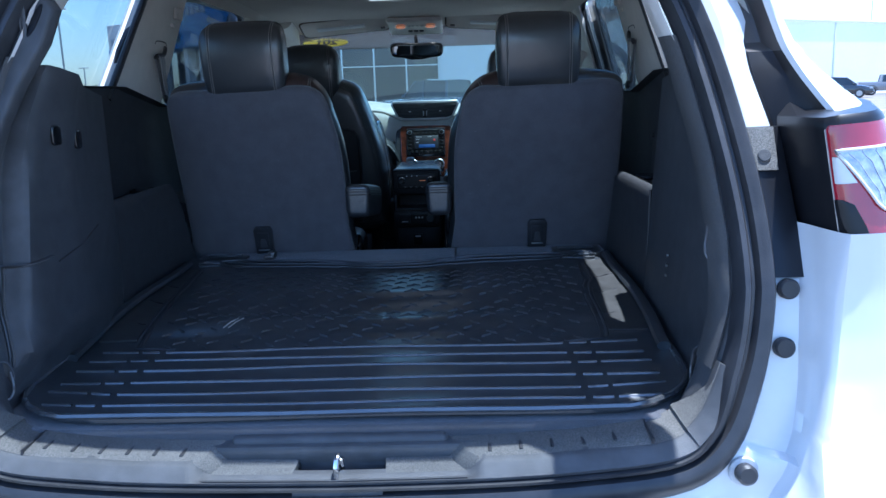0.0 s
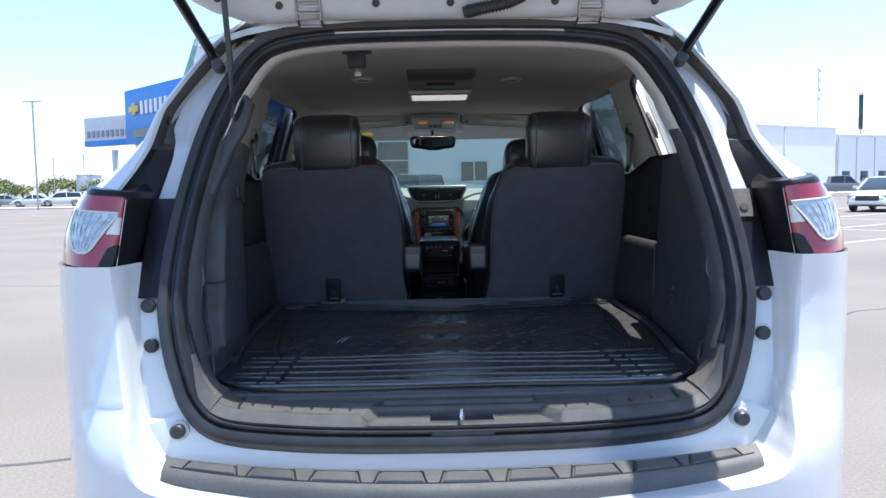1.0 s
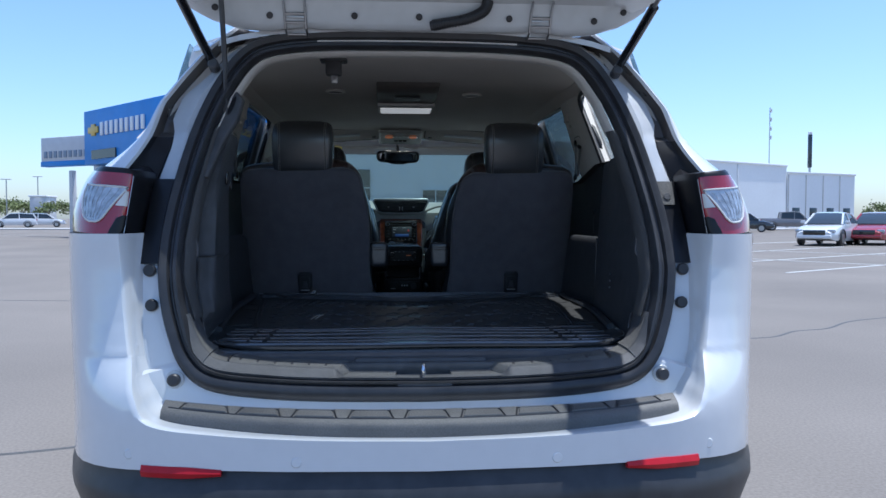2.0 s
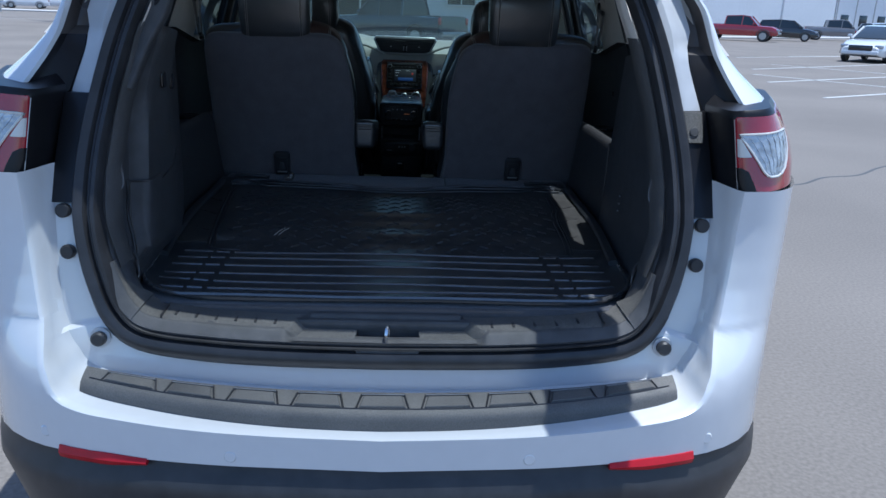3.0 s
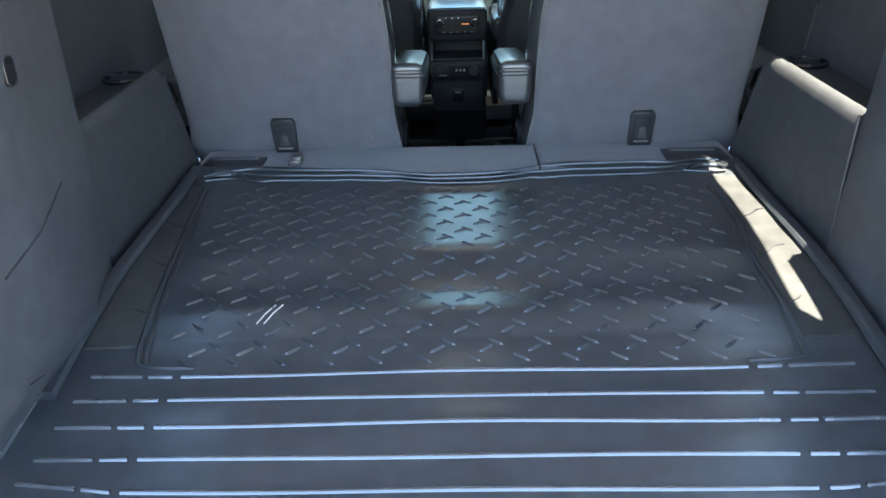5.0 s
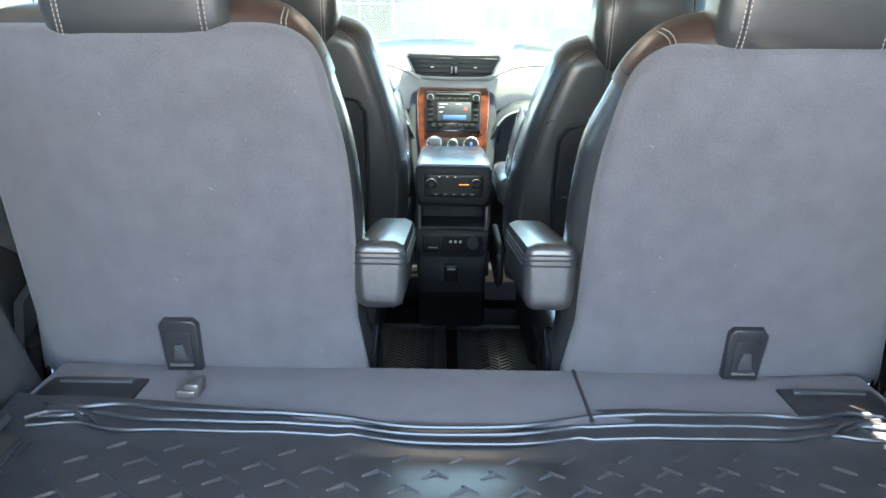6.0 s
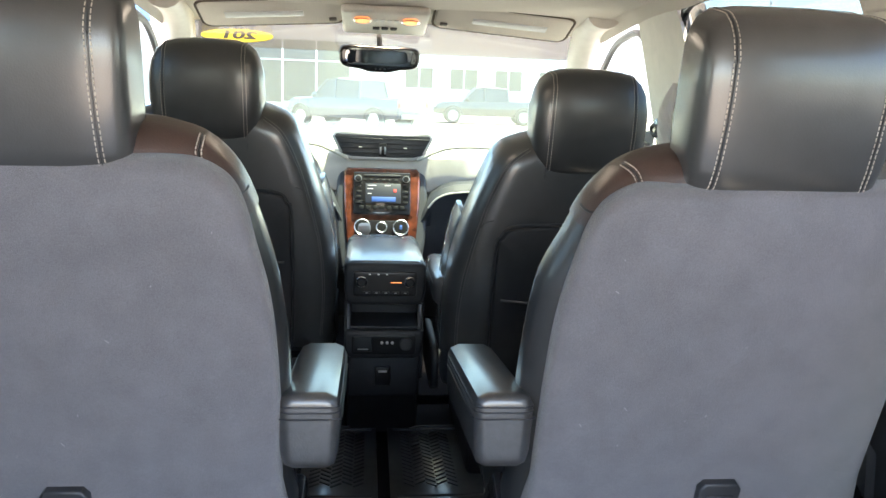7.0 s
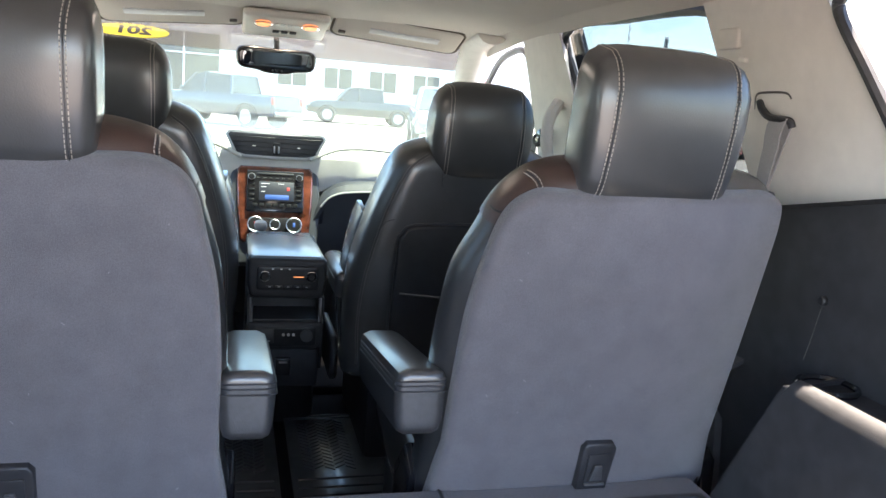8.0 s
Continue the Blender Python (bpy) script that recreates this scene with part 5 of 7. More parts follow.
def stitch(points, parent, r=0.0007, on=None, twin=0.0, n=6, mat=None):
    """A seam: a dark crease and a row of short threads on one or both sides."""
    pts = curve(points, n)
    if on is not None:
        pts = onto(on, pts)
    part("seam", tube(pts, 0.0012, 5), RUBBER, parent)
    path = [pts[0]]
    for a, b in zip(pts, pts[1:]):
        k = max(1, round((b - a).length / 0.0020))
        path += [a.lerp(b, (i + 1) / k) for i in range(k)]
    for side in ((-1, 1) if twin else (1,)):
        row = path
        if twin:
            row = []
            for i, p in enumerate(path):
                d = path[min(i + 1, len(path) - 1)] - path[max(i - 1, 0)]
                w = d.cross(Vector((0, -1, 0.3))).normalized() * twin * side
                row.append(p + w)
            if on is not None:
                row = onto(on, row)
        part("stitching", join(*[tube(row[i:i + 3], r, 4) for i in range(0, len(row) - 2, 3)]), mat or THREAD, parent, "pale seam stitching")


def captain_chair(s):
    seat = thing("captain_chair", "second-row bucket seat, black leather with a grey carpeted back", "car seat", (s * 0.405, 1.35, 0.47), group="second-row seats")
    lean = Matrix.Translation((s * 0.405, 1.225, 0.855)) @ Matrix.Rotation(radians(13), 4, "X")
    shell = [(0.236, -0.07), (0.242, 0.06), (0.249, 0.22), (0.252, 0.38), (0.250, 0.455), (0.235, 0.486), (0.17, 0.506), (0.0, 0.522), (-0.10, 0.525), (-0.145, 0.518), (-0.175, 0.506), (-0.200, 0.482), (-0.217, 0.451), (-0.231, 0.407), (-0.246, 0.347), (-0.255, 0.28), (-0.259, 0.2), (-0.258, 0.05), (-0.250, -0.07), (0.0, -0.074)]
    cloth = [(0.232, -0.07), (0.238, 0.06), (0.243, 0.22), (0.246, 0.38), (0.243, 0.450), (0.226, 0.480), (0.17, 0.494), (0.0, 0.502), (-0.10, 0.503), (-0.155, 0.503), (-0.185, 0.496), (-0.209, 0.478), (-0.222, 0.449), (-0.232, 0.402), (-0.243, 0.350), (-0.249, 0.29), (-0.252, 0.20), (-0.251, 0.08), (-0.248, -0.07), (0.0, -0.074)]
    if s > 0:
        # the seat on this side has a rounder, lower inner shoulder
        shell[8:14] = [(-0.10, 0.512), (-0.140, 0.503), (-0.168, 0.488), (-0.190, 0.466), (-0.207, 0.440), (-0.223, 0.402)]
        cloth[7:19] = [(0.0, 0.494), (-0.10, 0.487), (-0.150, 0.487), (-0.175, 0.479), (-0.197, 0.462), (-0.211, 0.435), (-0.221, 0.395), (-0.231, 0.345), (-0.237, 0.29), (-0.240, 0.20), (-0.241, 0.08), (-0.240, -0.07)]
        cloth[0] = (0.240, -0.07)
    out, small = [[(p.x, p.z) for p in curve([(s * x, 0, z) for x, z in line], 3, closed=True)] for line in (shell, cloth)]

    def wrapped(bm, dy):
        """Curves the outer edge of the back forwards."""
        for v in bm.verts:
            v.co.y += dy + 0.045 * max(0.0, (s * v.co.x - 0.08) / 0.166) ** 1.6
        bm.transform(lean)
        return bm

    panel = part("back_panel", wrapped(pillow(small, 0.04, 0.014, None, 0.012), -0.012), BACKCLOTH, seat, "grey carpeted seat back panel")
    cushion = part("back_cushion", wrapped(pillow(out, 0.11, 0.045, None, 0.01, 6), 0.008), LEATHER, seat, "black leather backrest")
    # shoulder yoke over the inner corner, a little proud of the cushion
    yoke = pillow([(x + (x * 0.006 if z > 0.3 else 0), z + 0.0022) for x, z in out], 0.1125, 0.045, None, 0.01, 6)
    for co, no in (((0, 0, 0.452 if s < 0 else 0.446), (s * 0.10, 0, -1)), ((0.0, 0, 0), (s, 0, 0))):
        bmesh.ops.bisect_plane(yoke, geom=yoke.verts[:] + yoke.edges[:] + yoke.faces[:], plane_co=co, plane_no=no, clear_outer=True)
    # its brown tint stands in for warm light reflected onto the shoulder
    yoke = part("shoulder_yoke", wrapped(yoke, 0.0065), YOKE, seat, "leather shoulder yoke, tinted brown for warm bounced light")
    hm = lean @ Matrix.Translation((0, -0.008, 0.487))
    rows = [(-0.008, 0.092, 0.040, 0.056), (-0.005, 0.103, 0.051, 0.056), (0.003, 0.1095, 0.058, 0.056), (0.025, 0.1125, 0.061, 0.056), (0.06, 0.1145, 0.062, 0.056), (0.10, 0.1155, 0.062, 0.058), (0.140, 0.115, 0.059, 0.062), (0.160, 0.111, 0.053, 0.066), (0.172, 0.105, 0.046, 0.069), (0.180, 0.093, 0.036, 0.071), (0.1845, 0.068, 0.022, 0.072), (0.186, 0.02, 0.008, 0.072)]
    hrest = part("headrest", padded([(z, w, 0.80 * d, y - 0.20 * d) for z, w, d, y in rows], hm, 56, 5.6), LEATHER, seat, "black leather headrest")
    for q in (-1, 1):
        line = [hm @ Vector((q * 0.086, yq, zq)) for yq, zq in ((0.012, -0.004), (-0.002, 0.02), (-0.006, 0.08), (-0.002, 0.135), (0.012, 0.160), (0.045, 0.172), (0.09, 0.170))]
        stitch(line, hrest, on=hrest, twin=0.0030)
        part("headrest_post", tube([lean @ Vector((q * 0.06, 0.06, 0.47)), lean @ Vector((q * 0.06, 0.06, 0.53))], 0.006, 8), CHROME, hrest)
        # shoulder yoke seams
        if q != s:
            dz = 0.012 if s > 0 else 0.0
            a, b = (0.174, 0.158) if s > 0 else (0.174, 0.184)
            for pts, twin in (([(0.112, 0.05, 0.530), (0.108, 0.016, 0.522), (0.092, 0.004, 0.498)], 0.0), ([(a, 0.06, 0.516), (0.5 * (a + b), 0.022, 0.512), (b, 0.004, 0.490)], 0.0035)):
                stitch([lean @ Vector((q * x, y, z - dz)) for x, y, z in pts], seat, r=0.0009, on=yoke, twin=twin)
            fold = onto(cushion, [lean @ Vector((q * x, y, z - dz * 0.5)) for x, y, z in ((0.238, 0.06, 0.462), (0.232, 0.03, 0.461), (0.222, 0.008, 0.4615), (0.208, 0.0, 0.462))], 0.0012)
            part("yoke_fold", tube(curve(fold, 4), 0.0022, 6), RUBBER, seat, "dark folded seam")
    # release strap on the back
    lm = lean @ Matrix.Translation((0, -0.031, 0.050))
    latch = part("release_bezel", pillow([(-0.025, -0.054), (0.025, -0.054), (0.028, 0.038), (0.021, 0.047), (-0.021, 0.047), (-0.028, 0.038)], 0.022, 0.003, lm), RUBBER, seat, "black seat release bezel")
    part("release_slot", pillow([(-0.017, -0.022), (0.017, -0.022), (0.017, 0.030), (-0.017, 0.030)], 0.006, 0.001, lm @ Matrix.Translation((0, -0.003, 0))), RUBBER, latch)
    part("release_strap", prism([(-0.011, -0.016), (0.011, -0.016), (0.006, 0.012), (-0.006, 0.012)], -0.0075, -0.003, "y", 0.001), BLACK, latch).data.transform(lm)
    part("release_lip", box((0, -0.006, -0.023), (0.034, 0.006, 0.004), 0.0015), STEEL, latch).data.transform(lm)
    # lint and scuffs on the carpeted back
    rnd = random.Random(11 + s)
    for k in range(11):
        x, z, a, l = rnd.uniform(-0.20, 0.20), rnd.uniform(0.02, 0.44), rnd.uniform(-1.2, 1.2), rnd.uniform(0.0015, 0.006)
        pts = onto(panel, [lean @ Vector((x + l * t * math.sin(a), -0.05, z + l * t * math.cos(a))) for t in (0, 0.35, 0.7, 1)], 0.0003)
        part("lint", tube(pts, 0.0006, 4), SCUFF, panel, "speck of pale lint")
    # cushion, base and armrest
    co = rounded(0.48, 0.50, 0.07, 4, 0, 0.25)
    flatwise = Matrix.Translation((s * 0.405, 1.30, 0.68)) @ Matrix(((1, 0, 0, 0), (0, 0, 1, 0), (0, 1, 0.05, 0), (0, 0, 0, 1)))
    part("seat_cushion", pillow(co, 0.14, 0.04, flatwise, 0.012), LEATHER, seat, "black leather seat cushion")
    part("seat_base", box((s * 0.405, 1.55, 0.62), (0.42, 0.42, 0.13), 0.02), BLACK, seat)
    for q in (-1, 1):
        part("slide_rail", box((s * 0.405 + q * 0.17, 1.52, 0.515), (0.05, 0.62, 0.08), 0.012), BLACK, seat)
        part("hinge_cover", pillow([(-0.06, -0.12), (0.07, -0.10), (0.06, 0.03), (0.0, 0.09), (-0.05, 0.06)], 0.03, 0.01, Matrix.Translation((s * 0.405 + q * 0.245 + (0.030 if q > 0 else 0.0), 1.315, 0.80)) @ Matrix.Rotation(radians(90), 4, "Z")), GLOSSBLACK, seat)
        part("front_leg", tube([(s * 0.405 + q * 0.238, 1.275, 0.86), (s * 0.405 + q * 0.226, 1.250, 0.80), (s * 0.405 + q * 0.215, 1.22, 0.50)], 0.007, 8, flat=0.5), CHROME, seat, "bright steel seat leg")
    for q in ((-s),):
        ao = [(-0.020, 0.964), (0.020, 0.964), (0.031, 0.970), (0.0355, 0.986), (0.0375, 1.025), (0.0375, 1.046), (0.033, 1.057), (0.020, 1.063), (-0.020, 1.063), (-0.033, 1.057), (-0.0375, 1.046), (-0.0375, 1.025), (-0.0355, 0.986), (-0.031, 0.970)]
        am = Matrix.Translation((s * 0.119, 1.178, 0)) @ Matrix(((1, 0, 0, 0), (0, 1, 0, 0), (0, -0.13, 1, 0), (0, 0, 0, 1)))
        arm = part("armrest", pillow([(x, z) for x, z in ao], 0.335, 0.015, am, 0.0, 6), PEBBLE, seat, "padded black leather armrest")
        # three seams round the top edge, the lowest one stitched
        for zq, thread in ((1.046, False), (1.039, False), (1.031, True)):
            side = [(0.0380, 0.31), (0.0380, 0.24), (0.0380, 0.16), (0.0380, 0.08), (0.0380, 0.015), (0.0338, 0.0042), (0.0225, -0.0002)]
            line = [am @ Vector((-x, y, zq)) for x, y in side] + [am @ Vector((x, y, zq)) for x, y in reversed(side)]
            if thread:
                out = [Vector((c.x + (0.0010 if c.x > s * 0.119 else -0.0010), c.y - 0.0010, c.z)) for c in line]
                stitch(out, arm, r=0.0010, n=4)
            else:
                part("seam", tube(onto(arm, curve(line, 4), 0.0), 0.0013, 5), RUBBER, arm)
        part("armrest_bracket", box((s * 0.185, 1.34, 0.93), (0.05, 0.12, 0.14), 0.015), CONSOLEBLACK, seat)
    return seat


def front_seat(s):
    """The driver's seat stands further forward and a little higher than the other."""
    dy, dz = (0.0, 0.0) if s > 0 else (0.18, 0.04)
    seat = thing("front_seat", "black leather front seat with a padded headrest", "car seat", (s * 0.418, 2.2 + dy, 0.47), group="front seats")
    lean = Matrix.Translation((s * 0.418, 2.02 + dy, 0.72 + dz)) @ Matrix.Rotation(radians(9), 4, "X")
    half_r = [(0.0, 0.0), (0.262, 0.0), (0.284, 0.07), (0.291, 0.19), (0.281, 0.30), (0.256, 0.405), (0.230, 0.49), (0.192, 0.580), (0.135, 0.612), (0.07, 0.622), (0.0, 0.624)]
    pts = curve([(x, 0, z) for x, z in half_r], 4)
    out = [(p.x, p.z) for p in pts] + [(-p.x, p.z) for p in reversed(pts[1:-1])]
    backrest = part("backrest", pillow(out, 0.17, 0.058, lean, 0.010, 6), LEATHER, seat, "black leather backrest")
    hm = lean @ Matrix.Translation((0, -0.005, 0.542))
    hrest = part("headrest", padded([(0.0, 0.080, 0.034, 0.056), (0.004, 0.098, 0.050, 0.056), (0.015, 0.110, 0.058, 0.056), (0.04, 0.120, 0.062, 0.056), (0.09, 0.126, 0.064, 0.056), (0.14, 0.125, 0.062, 0.058), (0.175, 0.118, 0.057, 0.060), (0.197, 0.107, 0.050, 0.062), (0.211, 0.091, 0.040, 0.064), (0.219, 0.066, 0.026, 0.065), (0.222, 0.025, 0.01, 0.065)], hm, power=4.2), LEATHER, seat, "black leather headrest")
    for q in (-1, 1):
        line = [hm @ Vector((q * 0.088, y, z)) for y, z in ((0.01, 0.0), (0.0, 0.03), (0.0, 0.12), (0.002, 0.185), (0.03, 0.215), (0.08, 0.218))]
        stitch(line, hrest, on=hrest, twin=0.0038)
        part("headrest_post", tube([lean @ Vector((q * 0.055, 0.07, 0.55)), lean @ Vector((q * 0.055, 0.07, 0.63))], 0.006, 8), CHROME, hrest)
        # side seam down the bolster, and the seam across below the shoulder
        line = [lean @ Vector((q * x, y, z)) for x, y, z in ((0.13, 0.002, 0.606), (0.172, 0.0, 0.568), (0.205, 0.004, 0.495), (0.232, 0.004, 0.405), (0.254, 0.002, 0.30), (0.264, 0.002, 0.18), (0.258, 0.004, 0.05))]
        stitch(line, seat, on=backrest, twin=0.0035, mat=DARKTHREAD)
        stitch([lean @ Vector((q * x, 0.0, z)) for x, z in ((0.236, 0.412), (0.214, 0.432), (0.195, 0.438))], seat, on=backrest)
        stitch([lean @ Vector((q * x, 0.0, z)) for x, z in ((0.082, 0.60), (0.092, 0.555), (0.090, 0.525))], seat, on=backrest)
        part("lower_bolster", pillow([(p.x, p.z) for p in curve([(0.0, 0, 0.02), (0.05 * q, 0, 0.0), (0.065 * q, 0, 0.2), (0.03 * q, 0, 0.4), (-0.01 * q, 0, 0.3)], 4, closed=True)], 0.14, 0.03, lean @ Matrix.Translation((q * 0.225, 0.10, 0.02))), LEATHER, seat)
    panel = [(p.x, p.z) for p in curve([(0, 0, 0.03), (0.16, 0, 0.03), (0.184, 0, 0.07), (0.186, 0, 0.36), (0.176, 0, 0.405), (0.145, 0, 0.428), (0, 0, 0.434)], 5)]
    panel = panel + [(-x, z) for x, z in reversed(panel[1:-1])]
    inner = part("map_pocket", pillow(panel, 0.03, 0.008, lean @ Matrix.Translation((0, -0.020, 0)), 0.004), CONSOLEBLACK, seat, "black map pocket panel")
    part("panel_welt", tube([lean @ Vector((x, -0.012, z)) for x, z in inset(panel, -0.003)], 0.0035, 6, closed=True), RUBBER, inner)
    part("pocket_seam", tube([lean @ Vector((x, -0.025 - 0.003 * math.cos(x * 9), 0.262 - 0.012 * math.cos(x * 8))) for x in [-0.17 + 0.034 * k for k in range(11)]], 0.0032, 6), LEATHER, inner)
    part("seat_cushion", box((s * 0.418, 2.32 + dy, 0.78 + dz), (0.52, 0.52, 0.16), 0.05, 3), LEATHER, seat, "black leather seat cushion")
    part("seat_base", box((s * 0.418, 2.32 + dy, 0.60), (0.42, 0.46, 0.26), 0.02), CONSOLEBLACK, seat)
    part("recline_cover", pillow(rounded(0.30, 0.12, 0.04, 4), 0.02, 0.008, Matrix.Translation((s * 0.418 - s * 0.285, 2.28 + dy, 0.74 + dz)) @ Matrix.Rotation(radians(90), 4, "Z")), CONSOLEBLACK, seat)
    if s > 0:
        arm = part("armrest", pillow(rounded(0.062, 0.075, 0.025, 4), 0.30, 0.02, Matrix.Translation((0.140, 2.10, 0.952)), 0.004), LEATHER, seat, "black leather seat armrest")
        stitch([Vector(v) for v in ((0.105, 2.30, 0.970), (0.105, 2.14, 0.970), (0.115, 2.095, 0.970), (0.140, 2.09, 0.970), (0.168, 2.10, 0.970))], arm, on=arm, n=4)
    return seat


for s in (-1, 1):
    captain_chair(s)
    front_seat(s)

# ---- cabin floor, console and dash ----
def cabin():
    part("cabin_floor", box((0, 2.35, 0.455), (1.45, 2.4, 0.03), 0.005), FOOTCARPET, suv, "black carpeted cabin floor")
    part("floor_riser", box((0, 1.17, 0.64), (1.19, 0.02, 0.36)), CARPET, suv)
    for s in (-1, 1):
        rows = [[(s * x, y, z) for y in (1.30, 1.6, 1.95, 2.3, 2.7, 3.1, 3.5)] for x, z in ((0.70, 0.47), (0.71, 0.7), (0.69, 0.92), (0.66, 0.96), (0.67, 1.0), (0.73, 1.03), (0.755, 1.2), (0.765, 1.24), (0.79, 1.245))]
        part("door_trim", solid(rows, (s * 0.015, 0, 0)), BLACK, suv, "black door trim")
        part("grab_handle", tube(curve([(s * 0.70, 2.13, 1.25), (s * 0.665, 2.13, 1.31), (s * 0.66, 2.14, 1.40), (s * 0.69, 2.15, 1.46)], 6), 0.017, 8), BEIGE, suv, "beige pillar grab handle")
    part("footwell_lining", box((0, 2.95, 0.485), (1.4, 0.75, 0.03), 0.005), FOOTCARPET, suv, "black footwell carpet")
    part("firewall", box((0, 3.62, 0.80), (1.5, 0.03, 0.70)), RUBBER, suv)


def floor_mat(s):
    m = thing("floor_mat", "black ribbed rubber floor mat", "floor mat", (s * 0.25, 2.1, 0.471), group="rubber floor mats")
    part("mat_sheet", box((s * 0.25, 2.13, 0.476), (0.47, 0.52, 0.012), 0.004), FLOORMAT, m)
    for x0, x1, y in ((0.03, 0.47, 1.90), (0.03, 0.47, 1.94), (0.03, 0.47, 1.985), (0.03, 0.47, 2.355), (0.03, 0.47, 2.375)):
        part("rib", tube([(s * x0, y, 0.483), (s * x1, y + 0.01, 0.482)], 0.0035, 6), RUBBER, m)
    for k in range(15):
        for c in range(5):
            x, y = 0.062 + 0.027 * c, 2.040 + 0.0205 * k + (0.010 if c % 2 else 0.0)
            q = 1 if c % 2 else -1
            part("tread", tube([(s * (x - 0.012), y - 0.009 * q, 0.4825), (s * (x + 0.012), y + 0.009 * q, 0.4822)], 0.0028, 5), RUBBER, m)


def console():
    c = thing("center_console", "black centre console with rear climate controls", "console", (0, 2.45, 0.47))
    part("console_body", join(box((0, 2.60, 0.69), (0.200, 0.46, 0.44), 0.02), box((0, 2.56, 0.80), (0.196, 0.50, 0.20), 0.012), *[box((q * 0.0935 - 0.002, 2.255, 0.80), (0.010, 0.13, 0.20), 0.003) for q in (-1, 1)]), CONSOLEBLACK, c)
    o = [(-0.090, 0.955), (0.080, 0.955), (0.093, 0.962), (0.097, 0.985), (0.094, 1.000), (0.078, 1.011), (-0.088, 1.011), (-0.104, 1.000), (-0.107, 0.985), (-0.103, 0.962)]
    lid = part("armrest_lid", pillow([(x, z) for x, z in o], 0.38, 0.016, Matrix.Translation((0, 2.168, 0)) @ Matrix(((1, 0, 0, 0), (0, 1, 0, 0), (0, 0.0, 1, 0), (0, 0, 0, 1))), 0.003, 4), LEATHER, c, "padded black leather console lid")
    stitch([Vector(v) for v in ((-0.109, 2.30, 0.990), (-0.108, 2.19, 0.986), (-0.09, 2.163, 0.984), (0.08, 2.163, 0.984), (0.098, 2.19, 0.986), (0.099, 2.30, 0.990))], lid, on=lid, n=5)
    # rear face: climate panel in a rounded housing
    ho = [(-0.088, 0.902), (0.078, 0.902), (0.090, 0.912), (0.096, 0.940), (0.096, 1.000), (0.088, 1.008), (-0.098, 1.008), (-0.106, 1.000), (-0.106, 0.940), (-0.100, 0.912)]
    part("panel_housing", pillow(ho, 0.06, 0.010, Matrix.Translation((0, 2.158, 0)), 0.002), CONSOLEBLACK, c, "rounded black housing")
    face = part("climate_panel", pillow(rounded(0.156, 0.062, 0.008, 4, -0.005, 0.958), 0.010, 0.003, Matrix.Translation((0, 2.152, 0))), PIANO, c, "dark rear climate panel")
    for x in (-0.063, 0.055):
        ringp = [(x + 0.0125 * math.cos(a), 2.146, 0.964 + 0.0125 * math.sin(a)) for a in (2 * math.pi * k / 24 for k in range(24))]
        knob = part("knob", disc((x, 2.152, 0.964), (0, -1, 0), 0.0105, 0.012), PIANO, face)
        part("knob_ring", tube(ringp, 0.0023, 6, closed=True), CHROME, knob)
    for k in range(5):
        part("button", box((-0.050 + 0.0235 * k, 2.1508, 0.936), (0.018, 0.004, 0.0065), 0.001), CONSOLEBLACK, face)
        part("button_mark", box((-0.050 + 0.0235 * k, 2.1484, 0.936), (0.006, 0.001, 0.0015)), STEEL, face)
    for k in range(3):
        part("button_mark", box((-0.043 + 0.021 * k, 2.1512, 0.982), (0.005, 0.002, 0.0025)), SILVER, face)
    part("orange_readout", box((0.022, 2.1512, 0.962), (0.026, 0.002, 0.0016)), AMBER, face, "orange readout bar")
    # open bin between the two panels
    part("bin_floor", box((-0.005, 2.26, 0.838), (0.172, 0.16, 0.006)), RUBBER, c)
    part("bin_back", box((-0.005, 2.335, 0.87), (0.172, 0.01, 0.07)), RUBBER, c)
    for s in (-1, 1):
        part("bin_cheek", pillow([(-0.045, -0.038), (0.05, -0.038), (0.05, 0.038), (-0.02, 0.038)], 0.012, 0.004, Matrix.Translation((s * 0.094 - 0.005 + 0.006, 2.215, 0.870)) @ Matrix.Rotation(radians(90), 4, "Z")), CONSOLEBLACK, c)
        part("cheek_edge", tube([(s * 0.088 - 0.005, 2.168, 0.838), (s * 0.089 - 0.005, 2.176, 0.90)], 0.004, 8), STEEL, c, "bright edge of the bin")
    so = [(-0.080, 0.762), (0.070, 0.762), (0.088, 0.770), (0.094, 0.790), (0.094, 0.830), (0.086, 0.838), (-0.096, 0.838), (-0.104, 0.830), (-0.104, 0.790), (-0.098, 0.770)]
    low = part("socket_panel", pillow(so, 0.05, 0.008, Matrix.Translation((0, 2.160, 0)), 0.002), CONSOLEBLACK, c, "black socket panel")
    inlay = part("panel_inlay", pillow(rounded(0.160, 0.052, 0.008, 4, -0.005, 0.800), 0.006, 0.002, Matrix.Translation((0, 2.1565, 0))), PIANO, low)
    part("socket_lid", box((-0.057, 2.1545, 0.803), (0.046, 0.004, 0.040), 0.003), CONSOLEBLACK, inlay)
    part("lid_caption", box((-0.057, 2.1520, 0.790), (0.026, 0.001, 0.003)), STEEL, inlay)
    for x in (-0.010, 0.003, 0.016):
        part("socket", disc((x, 2.1565, 0.806), (0, -1, 0), 0.0038, 0.004, 12), SILVER, inlay, "small audio socket")
    part("power_socket", disc((0.050, 2.1565, 0.803), (0, -1, 0), 0.0165, 0.005), RUBBER, inlay)
